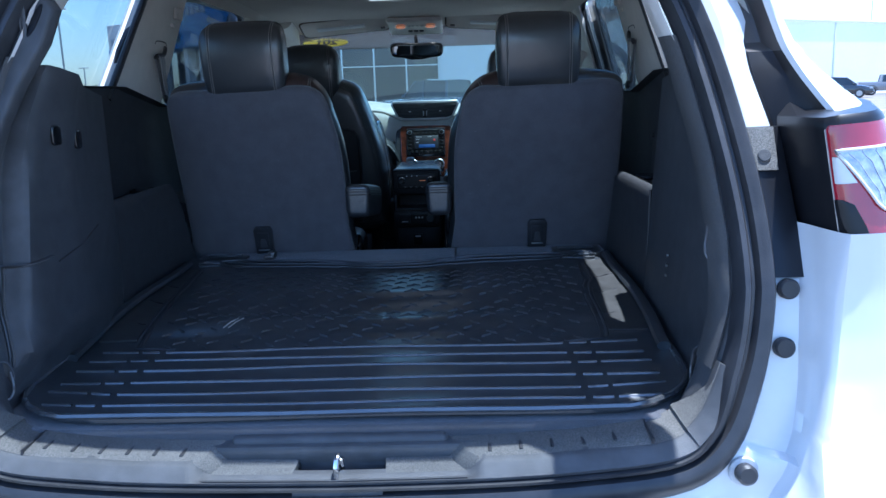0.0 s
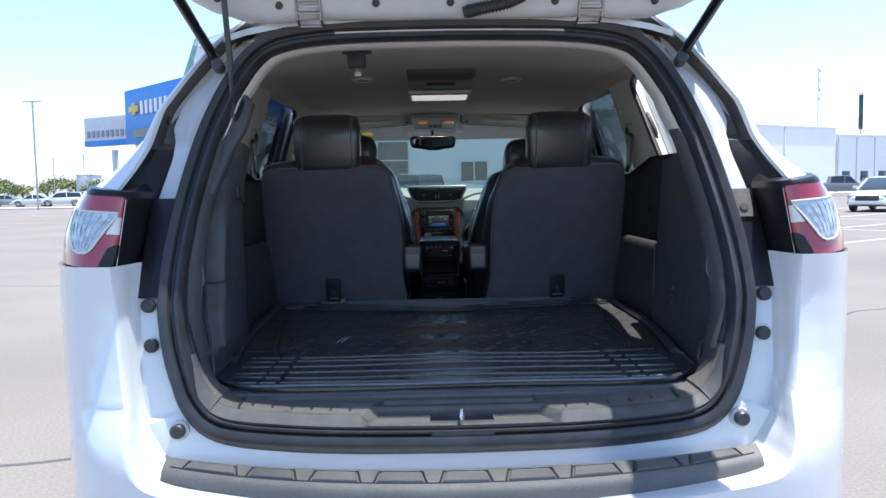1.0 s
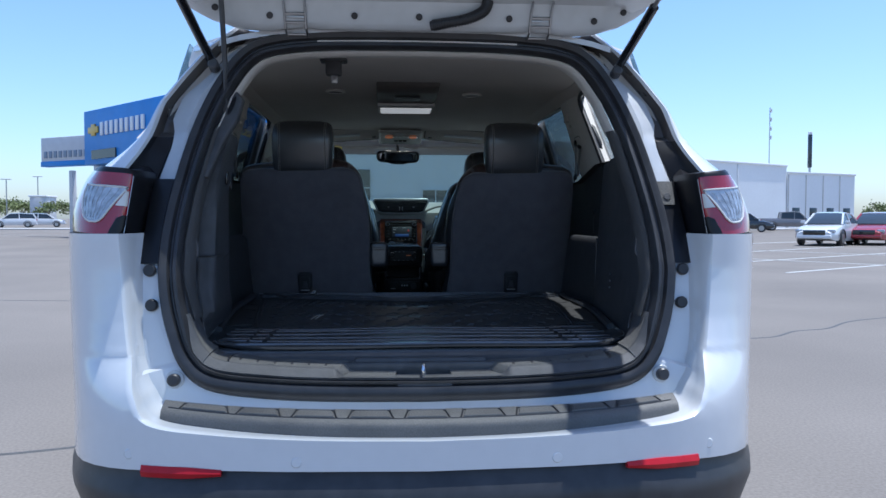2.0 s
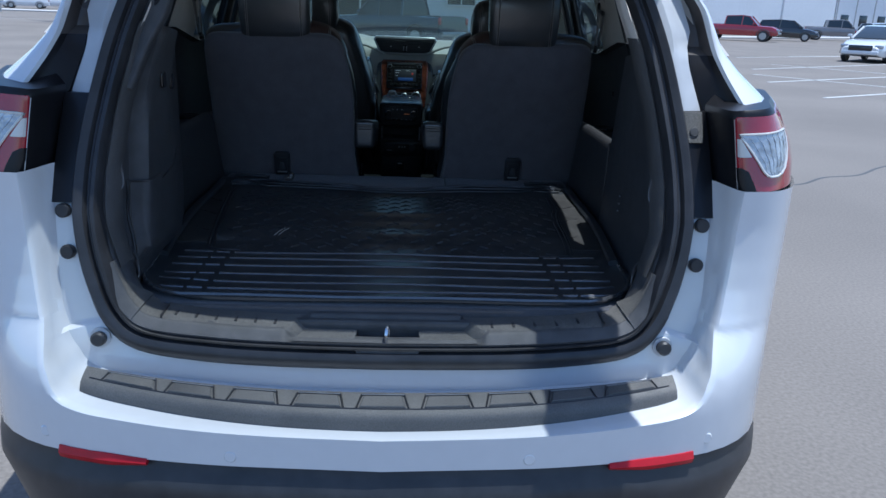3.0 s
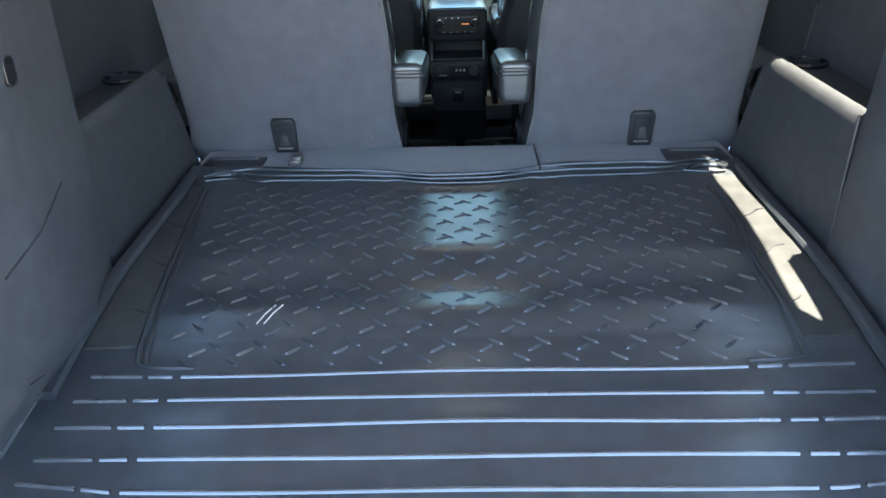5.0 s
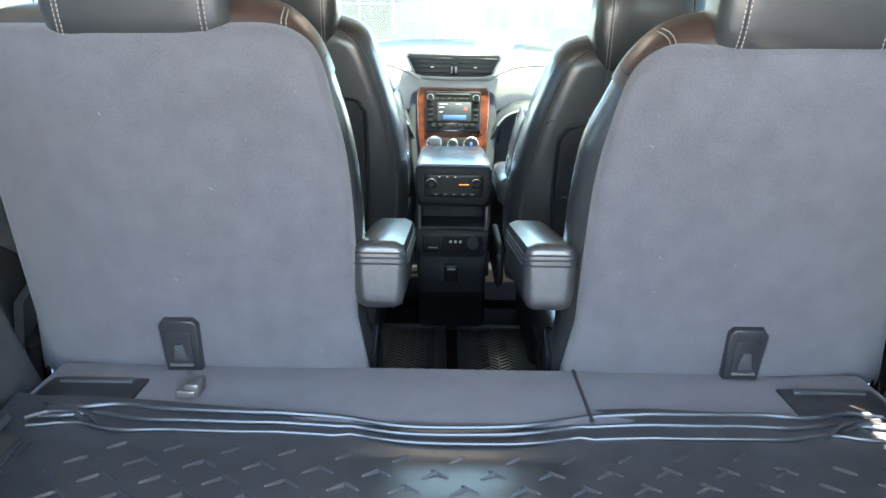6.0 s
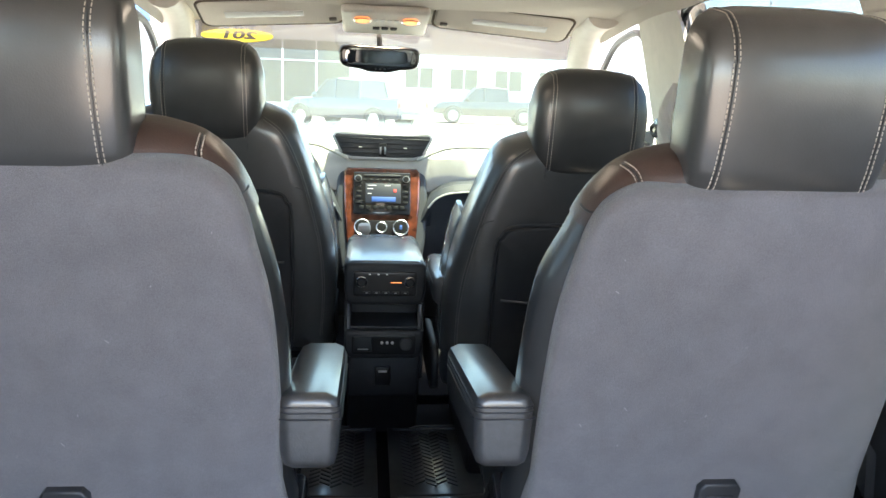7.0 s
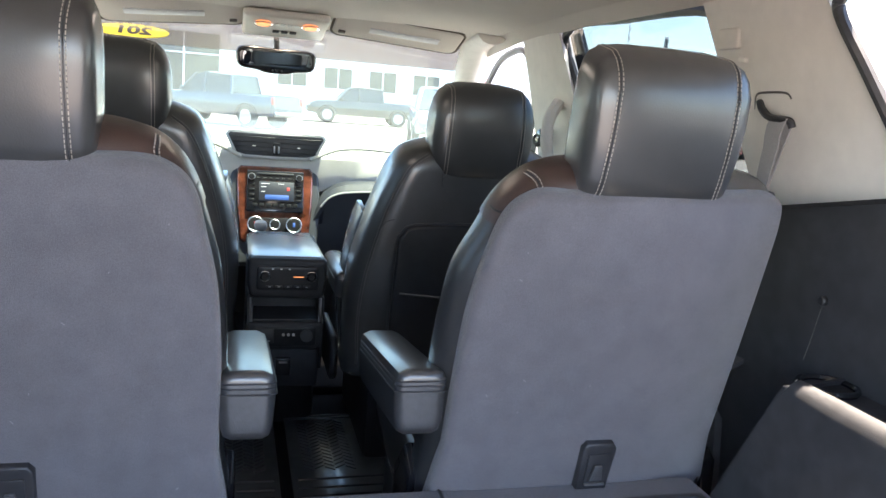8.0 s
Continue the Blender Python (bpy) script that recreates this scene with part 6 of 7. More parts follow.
    part("kick_panel", box((-0.004, 2.40, 0.615), (0.180, 0.06, 0.30), 0.01), CONSOLEBLACK, c)
    part("outlet_panel", box((-0.004, 2.205, 0.705), (0.186, 0.03, 0.115), 0.012), CONSOLEBLACK, c)
    ac = part("household_outlet", box((-0.006, 2.186, 0.708), (0.040, 0.012, 0.050), 0.004), PIANO, c, "black household outlet cover")
    part("outlet_label", box((-0.006, 2.179, 0.722), (0.022, 0.002, 0.005)), SILVER, ac)
    part("shifter", join(tube([(-0.052, 2.70, 0.95), (-0.058, 2.685, 0.99)], 0.012, 10), box((-0.060, 2.68, 1.004), (0.040, 0.05, 0.030), 0.012)), DASHTAN, c, "grey gear selector")


def dashboard():
    d = thing("dashboard", "taupe dashboard with wood-trimmed centre stack", "dashboard", (0, 3.3, 0.9))
    rows = []
    prof = [(3.12, 1.07), (3.12, 1.12), (3.135, 1.19), (3.15, 1.222), (3.20, 1.252), (3.30, 1.262), (3.45, 1.235), (3.58, 1.18)]
    for y, z in prof:
        rows.append([(x, y - 0.05 * (1 - (x / 0.74) ** 2) * (1 if z < 1.2 else 0.3) + 0.03, z + (0.03 * math.exp(-((x + 0.38) / 0.16) ** 2) if z > 1.2 else 0)) for x in [-0.74 + 1.48 * k / 20 for k in range(21)]])
    part("dash_top", solid(rows, (0, 0.02, -0.01)), DASHTAN, d)
    for q in (-1, 1):
        # padded lower half, rising in a curve from the centre stack
        rows = []
        for k in range(15):
            x = 0.135 + 0.60 * k / 14
            top = lerp([(0.135, 0.99), (0.16, 1.055), (0.20, 1.095), (0.27, 1.115), (0.45, 1.120), (0.74, 1.110)], x)
            y = 3.035 + 0.05 * (x / 0.74) ** 2
            rows.append([(q * x, 3.20, top), (q * x, y + 0.05, top), (q * x, y + 0.015, top - 0.008), (q * x, y, top - 0.03), (q * x, y + 0.004, top - 0.06), (q * x, y + 0.03, 0.95), (q * x, y + 0.02, 0.90), (q * x, y + 0.06, 0.76), (q * x, 3.25, 0.74)])
        low = part("lower_dash", solid(rows, (0, 0.012, -0.004)), DASHDARK, d, "graphite padded lower dash")
        part("dash_line", tube(curve([(q * x, 3.033 + 0.05 * (x / 0.74) ** 2, z) for x, z in ((0.165, 1.02), (0.20, 1.058), (0.27, 1.078), (0.45, 1.083), (0.72, 1.073))], 6), 0.004, 6), SILVER, low, "satin silver dash strip")
        part("glovebox_gap", tube([(q * 0.22, 3.068, 1.03), (q * 0.215, 3.075, 0.93), (q * 0.23, 3.085, 0.80)], 0.003, 6), RUBBER, low)
    M = Matrix.Translation((0, 3.045, 1.02)) @ Matrix.Rotation(radians(-22), 4, "X")
    o = [(0.0, 0.145), (0.125, 0.145), (0.137, 0.13), (0.134, 0.0), (0.122, -0.13), (0.11, -0.14), (0.0, -0.14)]
    o = o + [(-x, z) for x, z in reversed(o[1:-1])]
    stack = part("stack_trim", pillow(o, 0.06, 0.008, M), WOOD, d, "glossy red-brown wood-look centre stack")
    side = [(0.0, 0.150), (0.142, 0.150), (0.160, 0.12), (0.166, 0.0), (0.156, -0.12), (0.14, -0.22), (0.0, -0.22)]
    side = side + [(-x, z) for x, z in reversed(side[1:-1])]
    part("stack_surround", pillow(side, 0.06, 0.012, M @ Matrix.Translation((0, 0.012, 0))), DASHDARK, d, "graphite side cheeks of the stack")
    radio = part("radio", box((0, 0, 0), (0.205, 0.02, 0.155), 0.006), GLOSSBLACK, d, "black head unit with a lit screen")
    radio.data.transform(M @ Matrix.Translation((0, -0.002, 0.048)))

    def on(name, c, size, mat, r=0.001, label="", parent=radio):
        ob = part(name, box((0, 0, 0), size, r), mat, parent, label)
        ob.data.transform(M @ Matrix.Translation(c))
        return ob
    on("screen", (0.004, -0.0125, 0.046), (0.125, 0.004, 0.072), SCREEN, label="dark lit radio screen")
    on("screen_field", (0.006, -0.0146, 0.024), (0.085, 0.001, 0.018), SCREENBLUE, label="blue lit field of the screen")
    for dx, dz, w in ((-0.042, 0.062, 0.020), (-0.044, 0.044, 0.014), (-0.036, 0.074, 0.030), (0.02, 0.074, 0.022)):
        on("screen_bar", (dx, -0.0146, dz), (w, 0.001, 0.0022), SCREENWHITE)
    on("screen_mark", (0.046, -0.0146, 0.056), (0.010, 0.001, 0.012), SCREENRED)
    on("disc_slot", (0, -0.0125, 0.112), (0.13, 0.004, 0.006), RUBBER)
    for x in (-0.085, 0.085):
        k = part("knob", disc((0, 0, 0), (0, -1, 0), 0.011, 0.010), PIANO, radio)
        part("knob_ring", tube([M @ Vector((x + 0.0115 * math.cos(a), -0.019, 0.098 + 0.0115 * math.sin(a))) for a in (2 * math.pi * j / 18 for j in range(18))], 0.0014, 5, closed=True), STEEL, k)
        k.data.transform(M @ Matrix.Translation((x, -0.012, 0.098)))
    for q in (-1, 1):
        for k in range(4):
            on("button", (q * 0.083, -0.0125, 0.07 - 0.019 * k), (0.018, 0.004, 0.008), PIANO)
    for k in range(7):
        on("button", (-0.072 + 0.024 * k, -0.0125, -0.006), (0.016, 0.004, 0.012), PIANO)
    for k in range(6):
        on("caption_bar", (-0.06 + 0.022 * k, -0.0128, 0.096), (0.012, 0.003, 0.0022), SILL)
    hv = part("climate_bezel", box((0, 0, 0), (0.19, 0.02, 0.066), 0.01), GLOSSBLACK, d, "climate control bezel")
    hv.data.transform(M @ Matrix.Translation((0, -0.002, -0.082)))
    for x in (-0.068, 0.0, 0.068):
        r = 0.027 if x else 0.018
        k = part("climate_knob", disc((0, 0, 0), (0, -1, 0), r - 0.004, 0.008), PIANO, hv)
        k.data.transform(M @ Matrix.Translation((x, -0.01, -0.078)))
        g = part("knob_ring", tube([(r * math.cos(a), 0, r * math.sin(a)) for a in (2 * math.pi * j / 24 for j in range(24))], 0.0019, 6, closed=True), STEEL, k)
        g.data.transform(M @ Matrix.Translation((x, -0.0165, -0.078)))
        if x:
            b = part("knob_readout", box((0, 0, 0), (0.009, 0.003, 0.016), 0.001), SCREENRED if x < 0 else SCREENBLUE, k)
            b.data.transform(M @ Matrix.Translation((x, -0.0185, -0.078)))
    for k in range(5):
        on("button", (-0.05 + 0.025 * k, -0.0125, -0.110), (0.018, 0.004, 0.005), BLACK, parent=hv)
    # centre vents
    vo = [(0.0, 1.272), (0.165, 1.272), (0.172, 1.262), (0.14, 1.20), (0.11, 1.192), (0.0, 1.190)]
    vo = vo + [(-x, z) for x, z in reversed(vo[1:-1])]
    vent = part("vent_surround", pillow(inset(vo, -0.011), 0.05, 0.006, Matrix.Translation((0, 3.100, 0))), SILVER, d, "satin silver vent surround")
    part("vent_cavity", pillow(vo, 0.03, 0.004, Matrix.Translation((0, 3.098, 0))), RUBBER, vent)
    for s in (-1, 1):
        for k in range(4):
            z = 1.205 + 0.017 * k
            part("vent_slat", box((s * 0.082, 3.098, z), (0.125 + 0.012 * k, 0.010, 0.0022), 0.0008, m=Matrix.Rotation(radians(-25), 4, "X")), PIANO, vent)
        part("vent_tab", box((s * 0.08, 3.090, 1.226), (0.012, 0.008, 0.004), 0.0015), SILVER, vent)
    part("hazard_button", box((0, 3.095, 1.218), (0.028, 0.012, 0.044), 0.003), PIANO, vent)
    for x in (-0.008, 0.008):
        part("vent_wheel", box((x, 3.088, 1.216), (0.006, 0.010, 0.026), 0.002), STEEL, vent)
    for q in (-1, 1):
        part("dash_wing", tube(curve([(q * 0.125, 3.098, 1.184), (q * 0.19, 3.10, 1.215), (q * 0.25, 3.105, 1.232), (q * 0.36, 3.11, 1.236), (q * 0.55, 3.13, 1.222), (q * 0.70, 3.15, 1.205)], 6), 0.007, 8), DASHTAN, d, "swept edge of the dash pad")
    w = thing("steering_wheel", "black leather steering wheel behind the driver seat", "steering wheel", (-0.40, 2.90, 1.10))
    wm = Matrix.Translation((-0.40, 2.90, 1.10)) @ Matrix.Rotation(radians(-25), 4, "X")
    part("rim", tube([wm @ Vector((0.185 * math.cos(a), 0, 0.185 * math.sin(a))) for a in (2 * math.pi * k / 40 for k in range(40))], 0.016, 8, closed=True), LEATHER, w)
    part("hub", pillow(rounded(0.15, 0.13, 0.04), 0.05, 0.015, wm), BLACK, w)
    for a in (0, 180, 270):
        part("spoke", tube([wm @ Vector((0.06 * math.cos(radians(a)), 0.02, 0.06 * math.sin(radians(a)))), wm @ Vector((0.18 * math.cos(radians(a)), 0.005, 0.18 * math.sin(radians(a))))], 0.014, 6), SILVER, w)
    part("column", tube([wm @ Vector((0, 0.05, 0)), wm @ Vector((0, 0.30, -0.02))], 0.05, 10), BLACK, w)


def overhead():
    m = thing("rear_view_mirror", "black interior rear-view mirror on the windscreen", "mirror", (-0.02, 2.72, 1.52))
    mm = Matrix.Translation((-0.018, 2.87, 1.527)) @ Matrix.Rotation(radians(12), 4, "Z") @ Matrix.Rotation(radians(6), 4, "X")
    mo = [(0.0, 0.036), (0.09, 0.038), (0.126, 0.030), (0.133, 0.0), (0.119, -0.030), (0.068, -0.037), (0.034, -0.045), (0.0, -0.046)]
    mp = [(p.x, p.z) for p in curve([(x, 0, z) for x, z in mo], 3)]
    mp = mp + [(-x, z) for x, z in reversed(mp[1:-1])]
    part("housing", pillow(mp, 0.035, 0.010, mm), GLOSSBLACK, m)
    part("mirror_glass", pillow(rounded(0.232, 0.054, 0.022, 4, 0, 0.003), 0.003, 0.001, mm @ Matrix.Translation((0, -0.003, 0))), MIRROR, m, "mirror glass")
    part("stem", tube([mm @ Vector((0, 0.02, 0.03)), mm @ Vector((0, 0.03, 0.06)), mm @ Vector((0.0, 0.045, 0.095))], 0.009, 8), BLACK, m)
    for k in range(3):
        part("button", disc(mm @ Vector((-0.015 + 0.015 * k, -0.001, -0.034)), (0, -1, 0), 0.003, 0.003, 8), BLACK, m)
    for s in (-1, 1):
        v = thing("sun_visor", "beige folded sun visor with a mirror flap", "sun visor", (s * 0.34, 2.52, 1.60), group="sun visors")
        vm = Matrix.Translation((s * 0.335, 2.56, 1.670)) @ Matrix.Rotation(radians(4.0 * s), 4, "Y") @ Matrix.Rotation(radians(-21), 4, "X")
        flat = Matrix(((1, 0, 0, 0), (0, 0, 1, 0.073), (0, -1, 0, 0), (0, 0, 0, 1)))
        part("visor_pad", pillow(rounded(0.40, 0.146, 0.03, 4, 0, 0), 0.018, 0.008, vm @ flat, 0.002), HEADLINER, v)
        part("flap", box((0.02 * s, 0.070, -0.0205), (0.22, 0.030, 0.005), 0.0015), SIGNWHITE, v, "pale strip on the visor").data.transform(vm)
        edge_ = [vm @ Vector((x, 0.073 - y, -0.013)) for x, y in rounded(0.404, 0.150, 0.03, 4, 0, 0)]
        part("visor_seam", tube(edge_, 0.0042, 6, closed=True), VISOREDGE, v, "dark edge of the visor")
        part("visor_clip", box((-s * 0.17, 0.110, -0.021), (0.022, 0.014, 0.008), 0.003), CEILINGBOX, v).data.transform(vm)
        part("visor_arm", tube([vm @ Vector((s * 0.19, 0.004, 0.0)), vm @ Vector((s * 0.205, -0.012, 0.020)), vm @ Vector((s * 0.212, -0.02, 0.045))], 0.006, 8), BEIGE, v)
    c = thing("overhead_lamp", "beige overhead console with two warm reading lamps", "lamp", (0, 2.42, 1.62))
    om = Matrix.Rotation(radians(-10), 4, "X")
    part("console_shell", box((-0.010, 2.655, 1.626), (0.250, 0.24, 0.024), 0.011, 3, m=om), BEIGE, c)
    for x in (-0.076, 0.061):
        l = part("reading_lamp", disc((x, 2.60, 1.625), (0, -0.2, -1), 0.022, 0.010), AMBER, c, "warm lit reading lamp lens")
        part("lamp_ring", tube([(x + 0.025 * math.cos(a), 2.60 + 0.025 * math.sin(a), 1.618 - 0.18 * 0.025 * math.sin(a)) for a in (2 * math.pi * k / 18 for k in range(18))], 0.002, 6, closed=True), CHROME, l)
    for k in range(4):
        part("button", box((-0.038 + 0.02 * k, 2.61, 1.621), (0.014, 0.018, 0.006), 0.002, m=om), SILVER, c)
    for k in range(3):
        part("dark_button", box((-0.036 + 0.026 * k, 2.69, 1.606), (0.020, 0.018, 0.008), 0.003, m=om), BLACK, c)
    r = thing("rear_overhead_console", "dark ceiling console with a pale framed lamp", "ceiling console", (0, 1.45, 1.66))
    part("console_shell", prism([(1.16, 1.70), (1.19, 1.668), (1.26, 1.654), (1.72, 1.650), (1.78, 1.70)], -0.128, 0.122, "x", 0.012), CEILINGBOX, r)
    f = part("lamp_frame", box((-0.003, 1.625, 1.647), (0.250, 0.22, 0.016), 0.006), BEIGE, r)
    # the glow is added; the cover itself is plain white plastic
    part("lamp_cover", box((-0.003, 1.645, 1.6375), (0.225, 0.15, 0.006), 0.002), COVERGLOW, f, "white lamp cover with an added glow")
    part("speaker_grille", box((-0.003, 1.37, 1.650), (0.105, 0.09, 0.006), 0.003), RUBBER, r)
    h = thing("belt_holder", "black seat-belt retractor hanging from the headliner", "seat belt", (-0.256, 0.62, 1.64))
    part("holder_plate", box((-0.256, 0.66, 1.662), (0.085, 0.06, 0.016), 0.004), BLACK, h)
    part("holder_body", box((-0.256, 0.66, 1.636), (0.05, 0.04, 0.05), 0.006), BLACK, h)
    part("belt_tongue", box((-0.254, 0.66, 1.602), (0.022, 0.008, 0.03), 0.003), STEEL, h)
    for x, y in ((-0.30, 1.40), (0.275, 1.45)):
        v = thing("ceiling_vent", "round ceiling air vent with a dark grille", "air vent", (x, y, 1.675), group="ceiling vents")
        part("vent_ring", tube([(x + 0.036 * math.cos(a), y + 0.036 * math.sin(a), 1.680) for a in (2 * math.pi * k / 24 for k in range(24))], 0.006, 6, closed=True), BEIGE, v)
        part("vent_core", disc((x, y, 1.686), (0, 0, -1), 0.032, 0.008), BLACK, v)
    # price sticker on the inside of the windscreen, seen from behind
    st = thing("windscreen_sticker", "yellow oval sticker on the windscreen with dark numerals", "sticker", (-0.38, 2.72, 1.55))
    sm = Matrix.Translation((-0.472, 2.890, 1.578)) @ Matrix.Rotation(radians(-62), 4, "X")
    part("oval", disc((0, 0, 0), (0, -1, 0), 0.112, 0.002, 32), STICKER, st).data.transform(sm @ Matrix.Diagonal((1, 1, 0.42, 1)))
    font = bpy.data.curves.new("year", "FONT")
    font.body, font.size, font.extrude, font.align_x, font.align_y = "201", 0.075, 0.0006, "CENTER", "CENTER"
    font.offset = 0.0025
    word = bpy.data.objects.new("year", font)
    scene.collection.objects.link(word)
    bpy.context.view_layer.update()
    me = bpy.data.meshes.new_from_object(word.evaluated_get(bpy.context.evaluated_depsgraph_get()))
    bpy.data.objects.remove(word)
    bm = bmesh.new()
    bm.from_mesh(me)
    bmesh.ops.transform(bm, matrix=sm @ Matrix.Translation((0.005, -0.0025, 0)) @ Matrix(((-1, 0, 0, 0), (0, 0, 1, 0), (0, 1, 0, 0), (0, 0, 0, 1))), verts=bm.verts)
    part("year_lettering", bm, RUBBER, st, "dark numerals seen from behind")
    for s in (-1, 1):
        b = thing("seat_belt", "black front seat belt guide with grey webbing on the door pillar", "seat belt", (s * 0.69, 2.25, 1.36), group="seat belts")
        part("belt_guide", box((s * 0.688, 2.25, 1.357), (0.024, 0.055, 0.04), 0.008, m=Matrix.Rotation(radians(-25), 4, "X")), GLOSSBLACK, b)
        part("guide_ring", tube([(s * 0.676, 2.25 + 0.024 * math.cos(v), 1.352 + 0.012 * math.sin(v)) for v in (2 * math.pi * k / 16 for k in range(16))], 0.004, 6, closed=True), BLACK, b)
        rows = [[(s * 0.682, 2.255 + 0.012 * k, 1.35 - 0.06 * k), (s * 0.672, 2.295 + 0.010 * k, 1.345 - 0.06 * k)] for k in range(5)]
        part("webbing", solid(rows, (s * -0.002, 0, 0)), BELT, b)
    for s in (-1, 1):
        b = thing("seat_belt", "grey seat belt hanging from a guide on the pillar", "seat belt", (s * 0.70, 1.24, 1.45), group="seat belts")
        x = xs(1.45) - 0.010
        guide = curve([(s * x, 1.312, 1.474), (s * (x - 0.004), 1.298, 1.462), (s * (x - 0.008), 1.272, 1.450), (s * (x - 0.010), 1.240, 1.447), (s * (x - 0.008), 1.222, 1.445), (s * (x - 0.004), 1.219, 1.436)], 5)
        part("belt_guide", tube(guide, 0.0062, 8), RUBBER, b, "black curved belt guide")
        rows = []
        for k in range(9):
            t = k / 8
            sway = 0.006 * math.sin(2.2 * t)
            rows.append([(s * (x - 0.012 - 0.010 * math.sin(math.pi * min(1, 3 * t)) * 0.4 + f * 0.004), 1.221 + 0.022 * t + sway + f * (0.044 - 0.012 * t), 1.449 - 0.135 * t + 0.004 * f) for f in (0, 0.25, 0.5, 0.75, 1)])
        part("webbing", solid(rows, (s * -0.002, 0, 0)), BELT, b)
        part("webbing_return", solid([[(s * (x + 0.004), 1.226 + 0.010 * k + f * 0.03, 1.448 - 0.03 * k) for f in (0, 0.5, 1)] for k in range(5)], (s * -0.002, 0, 0)), BELT, b)
        part("belt_stop", disc((s * (x - 0.014), 1.232, 1.322), (-s, 0, 0.2), 0.012, 0.01), RUBBER, b)
        # raised outline of the guide's cover and the cap above it
        part("cover_edge", tube(curve([(s * (xs(1.45) - 0.003), 1.330, 1.462), (s * (xs(1.48) - 0.003), 1.324, 1.484), (s * (xs(1.488) - 0.003), 1.305, 1.489), (s * (xs(1.489) - 0.003), 1.250, 1.489), (s * (xs(1.48) - 0.003), 1.236, 1.480)], 5), 0.0022, 6), GUTTER, b)
        part("cap", pillow(rounded(0.060, 0.036, 0.006), 0.014, 0.004, Matrix.Translation((s * (xs(1.578) - 0.010), 1.392, 1.578)) @ Matrix.Rotation(radians(90 * -s), 4, "Z")), BEIGE, b, "beige cap on the pillar")
        part("cap_hook", box((s * (xs(1.545) - 0.006), 1.352, 1.541), (0.010, 0.020, 0.010), 0.003), BEIGE, b)


cabin()
for s in (-1, 1):
    floor_mat(s)
console()
dashboard()
overhead()

# ---- surroundings ----
def facing(x, y, yaw):
    return Matrix.Translation((x, y, 0)) @ Matrix.Rotation(radians(yaw), 4, "Z")


def car_paint(name, color):
    return material(name, color, 0.2, coat=1.0, vary=0.02, stain=0.02, rough_vary=0.03)


PAINT = {"white": WHITE, "grey": car_paint("grey_car_paint", (0.22, 0.21, 0.21)), "red": car_paint("red_car_paint", (0.30, 0.02, 0.03)), "dark": car_paint("dark_car_paint", (0.025, 0.027, 0.03)), "blue": car_paint("blue_car_paint", (0.02, 0.04, 0.075)), "silver": car_paint("silver_car_paint", (0.30, 0.31, 0.33))}

# side profiles: (length along the car, height, half width) for the body and the cabin; the nose points to +x
SHAPES = {
    "sedan": ([(-2.38, 0.35, 0.55, 0.80), (-2.36, 0.30, 0.92, 0.84), (-1.9, 0.22, 1.0, 0.88), (-0.9, 0.2, 0.98, 0.9), (0.8, 0.2, 0.95, 0.9), (1.6, 0.22, 0.85, 0.88), (2.2, 0.26, 0.72, 0.80), (2.42, 0.32, 0.6, 0.68)],
              [(-1.75, 0.98, 0.76), (-1.05, 1.40, 0.60), (-0.2, 1.45, 0.60), (0.25, 1.40, 0.60), (1.05, 0.93, 0.76)], 0.33, (-1.4, 1.42)),
    "suv": ([(-2.4, 0.4, 0.7, 0.84), (-2.36, 0.34, 1.05, 0.88), (-1.8, 0.28, 1.1, 0.93), (0.8, 0.28, 1.06, 0.93), (1.6, 0.3, 1.0, 0.92), (2.2, 0.34, 0.85, 0.84), (2.4, 0.4, 0.7, 0.74)],
            [(-2.3, 1.06, 0.80), (-2.0, 1.62, 0.64), (-0.6, 1.70, 0.66), (0.4, 1.64, 0.66), (1.2, 1.05, 0.80)], 0.36, (-1.45, 1.45)),
    "pickup": ([(-2.95, 0.55, 0.8, 0.86), (-2.92, 0.5, 1.2, 0.95), (-2.0, 0.42, 1.22, 0.98), (0.3, 0.42, 1.2, 0.98), (1.3, 0.42, 1.18, 0.98), (2.4, 0.45, 1.12, 0.95), (2.8, 0.5, 0.95, 0.88), (2.88, 0.55, 0.75, 0.80)],
               [(-1.05, 1.18, 0.86), (-0.95, 1.84, 0.70), (0.2, 1.9, 0.70), (0.7, 1.84, 0.70), (1.35, 1.18, 0.86)], 0.42, (-1.85, 1.85)),
}


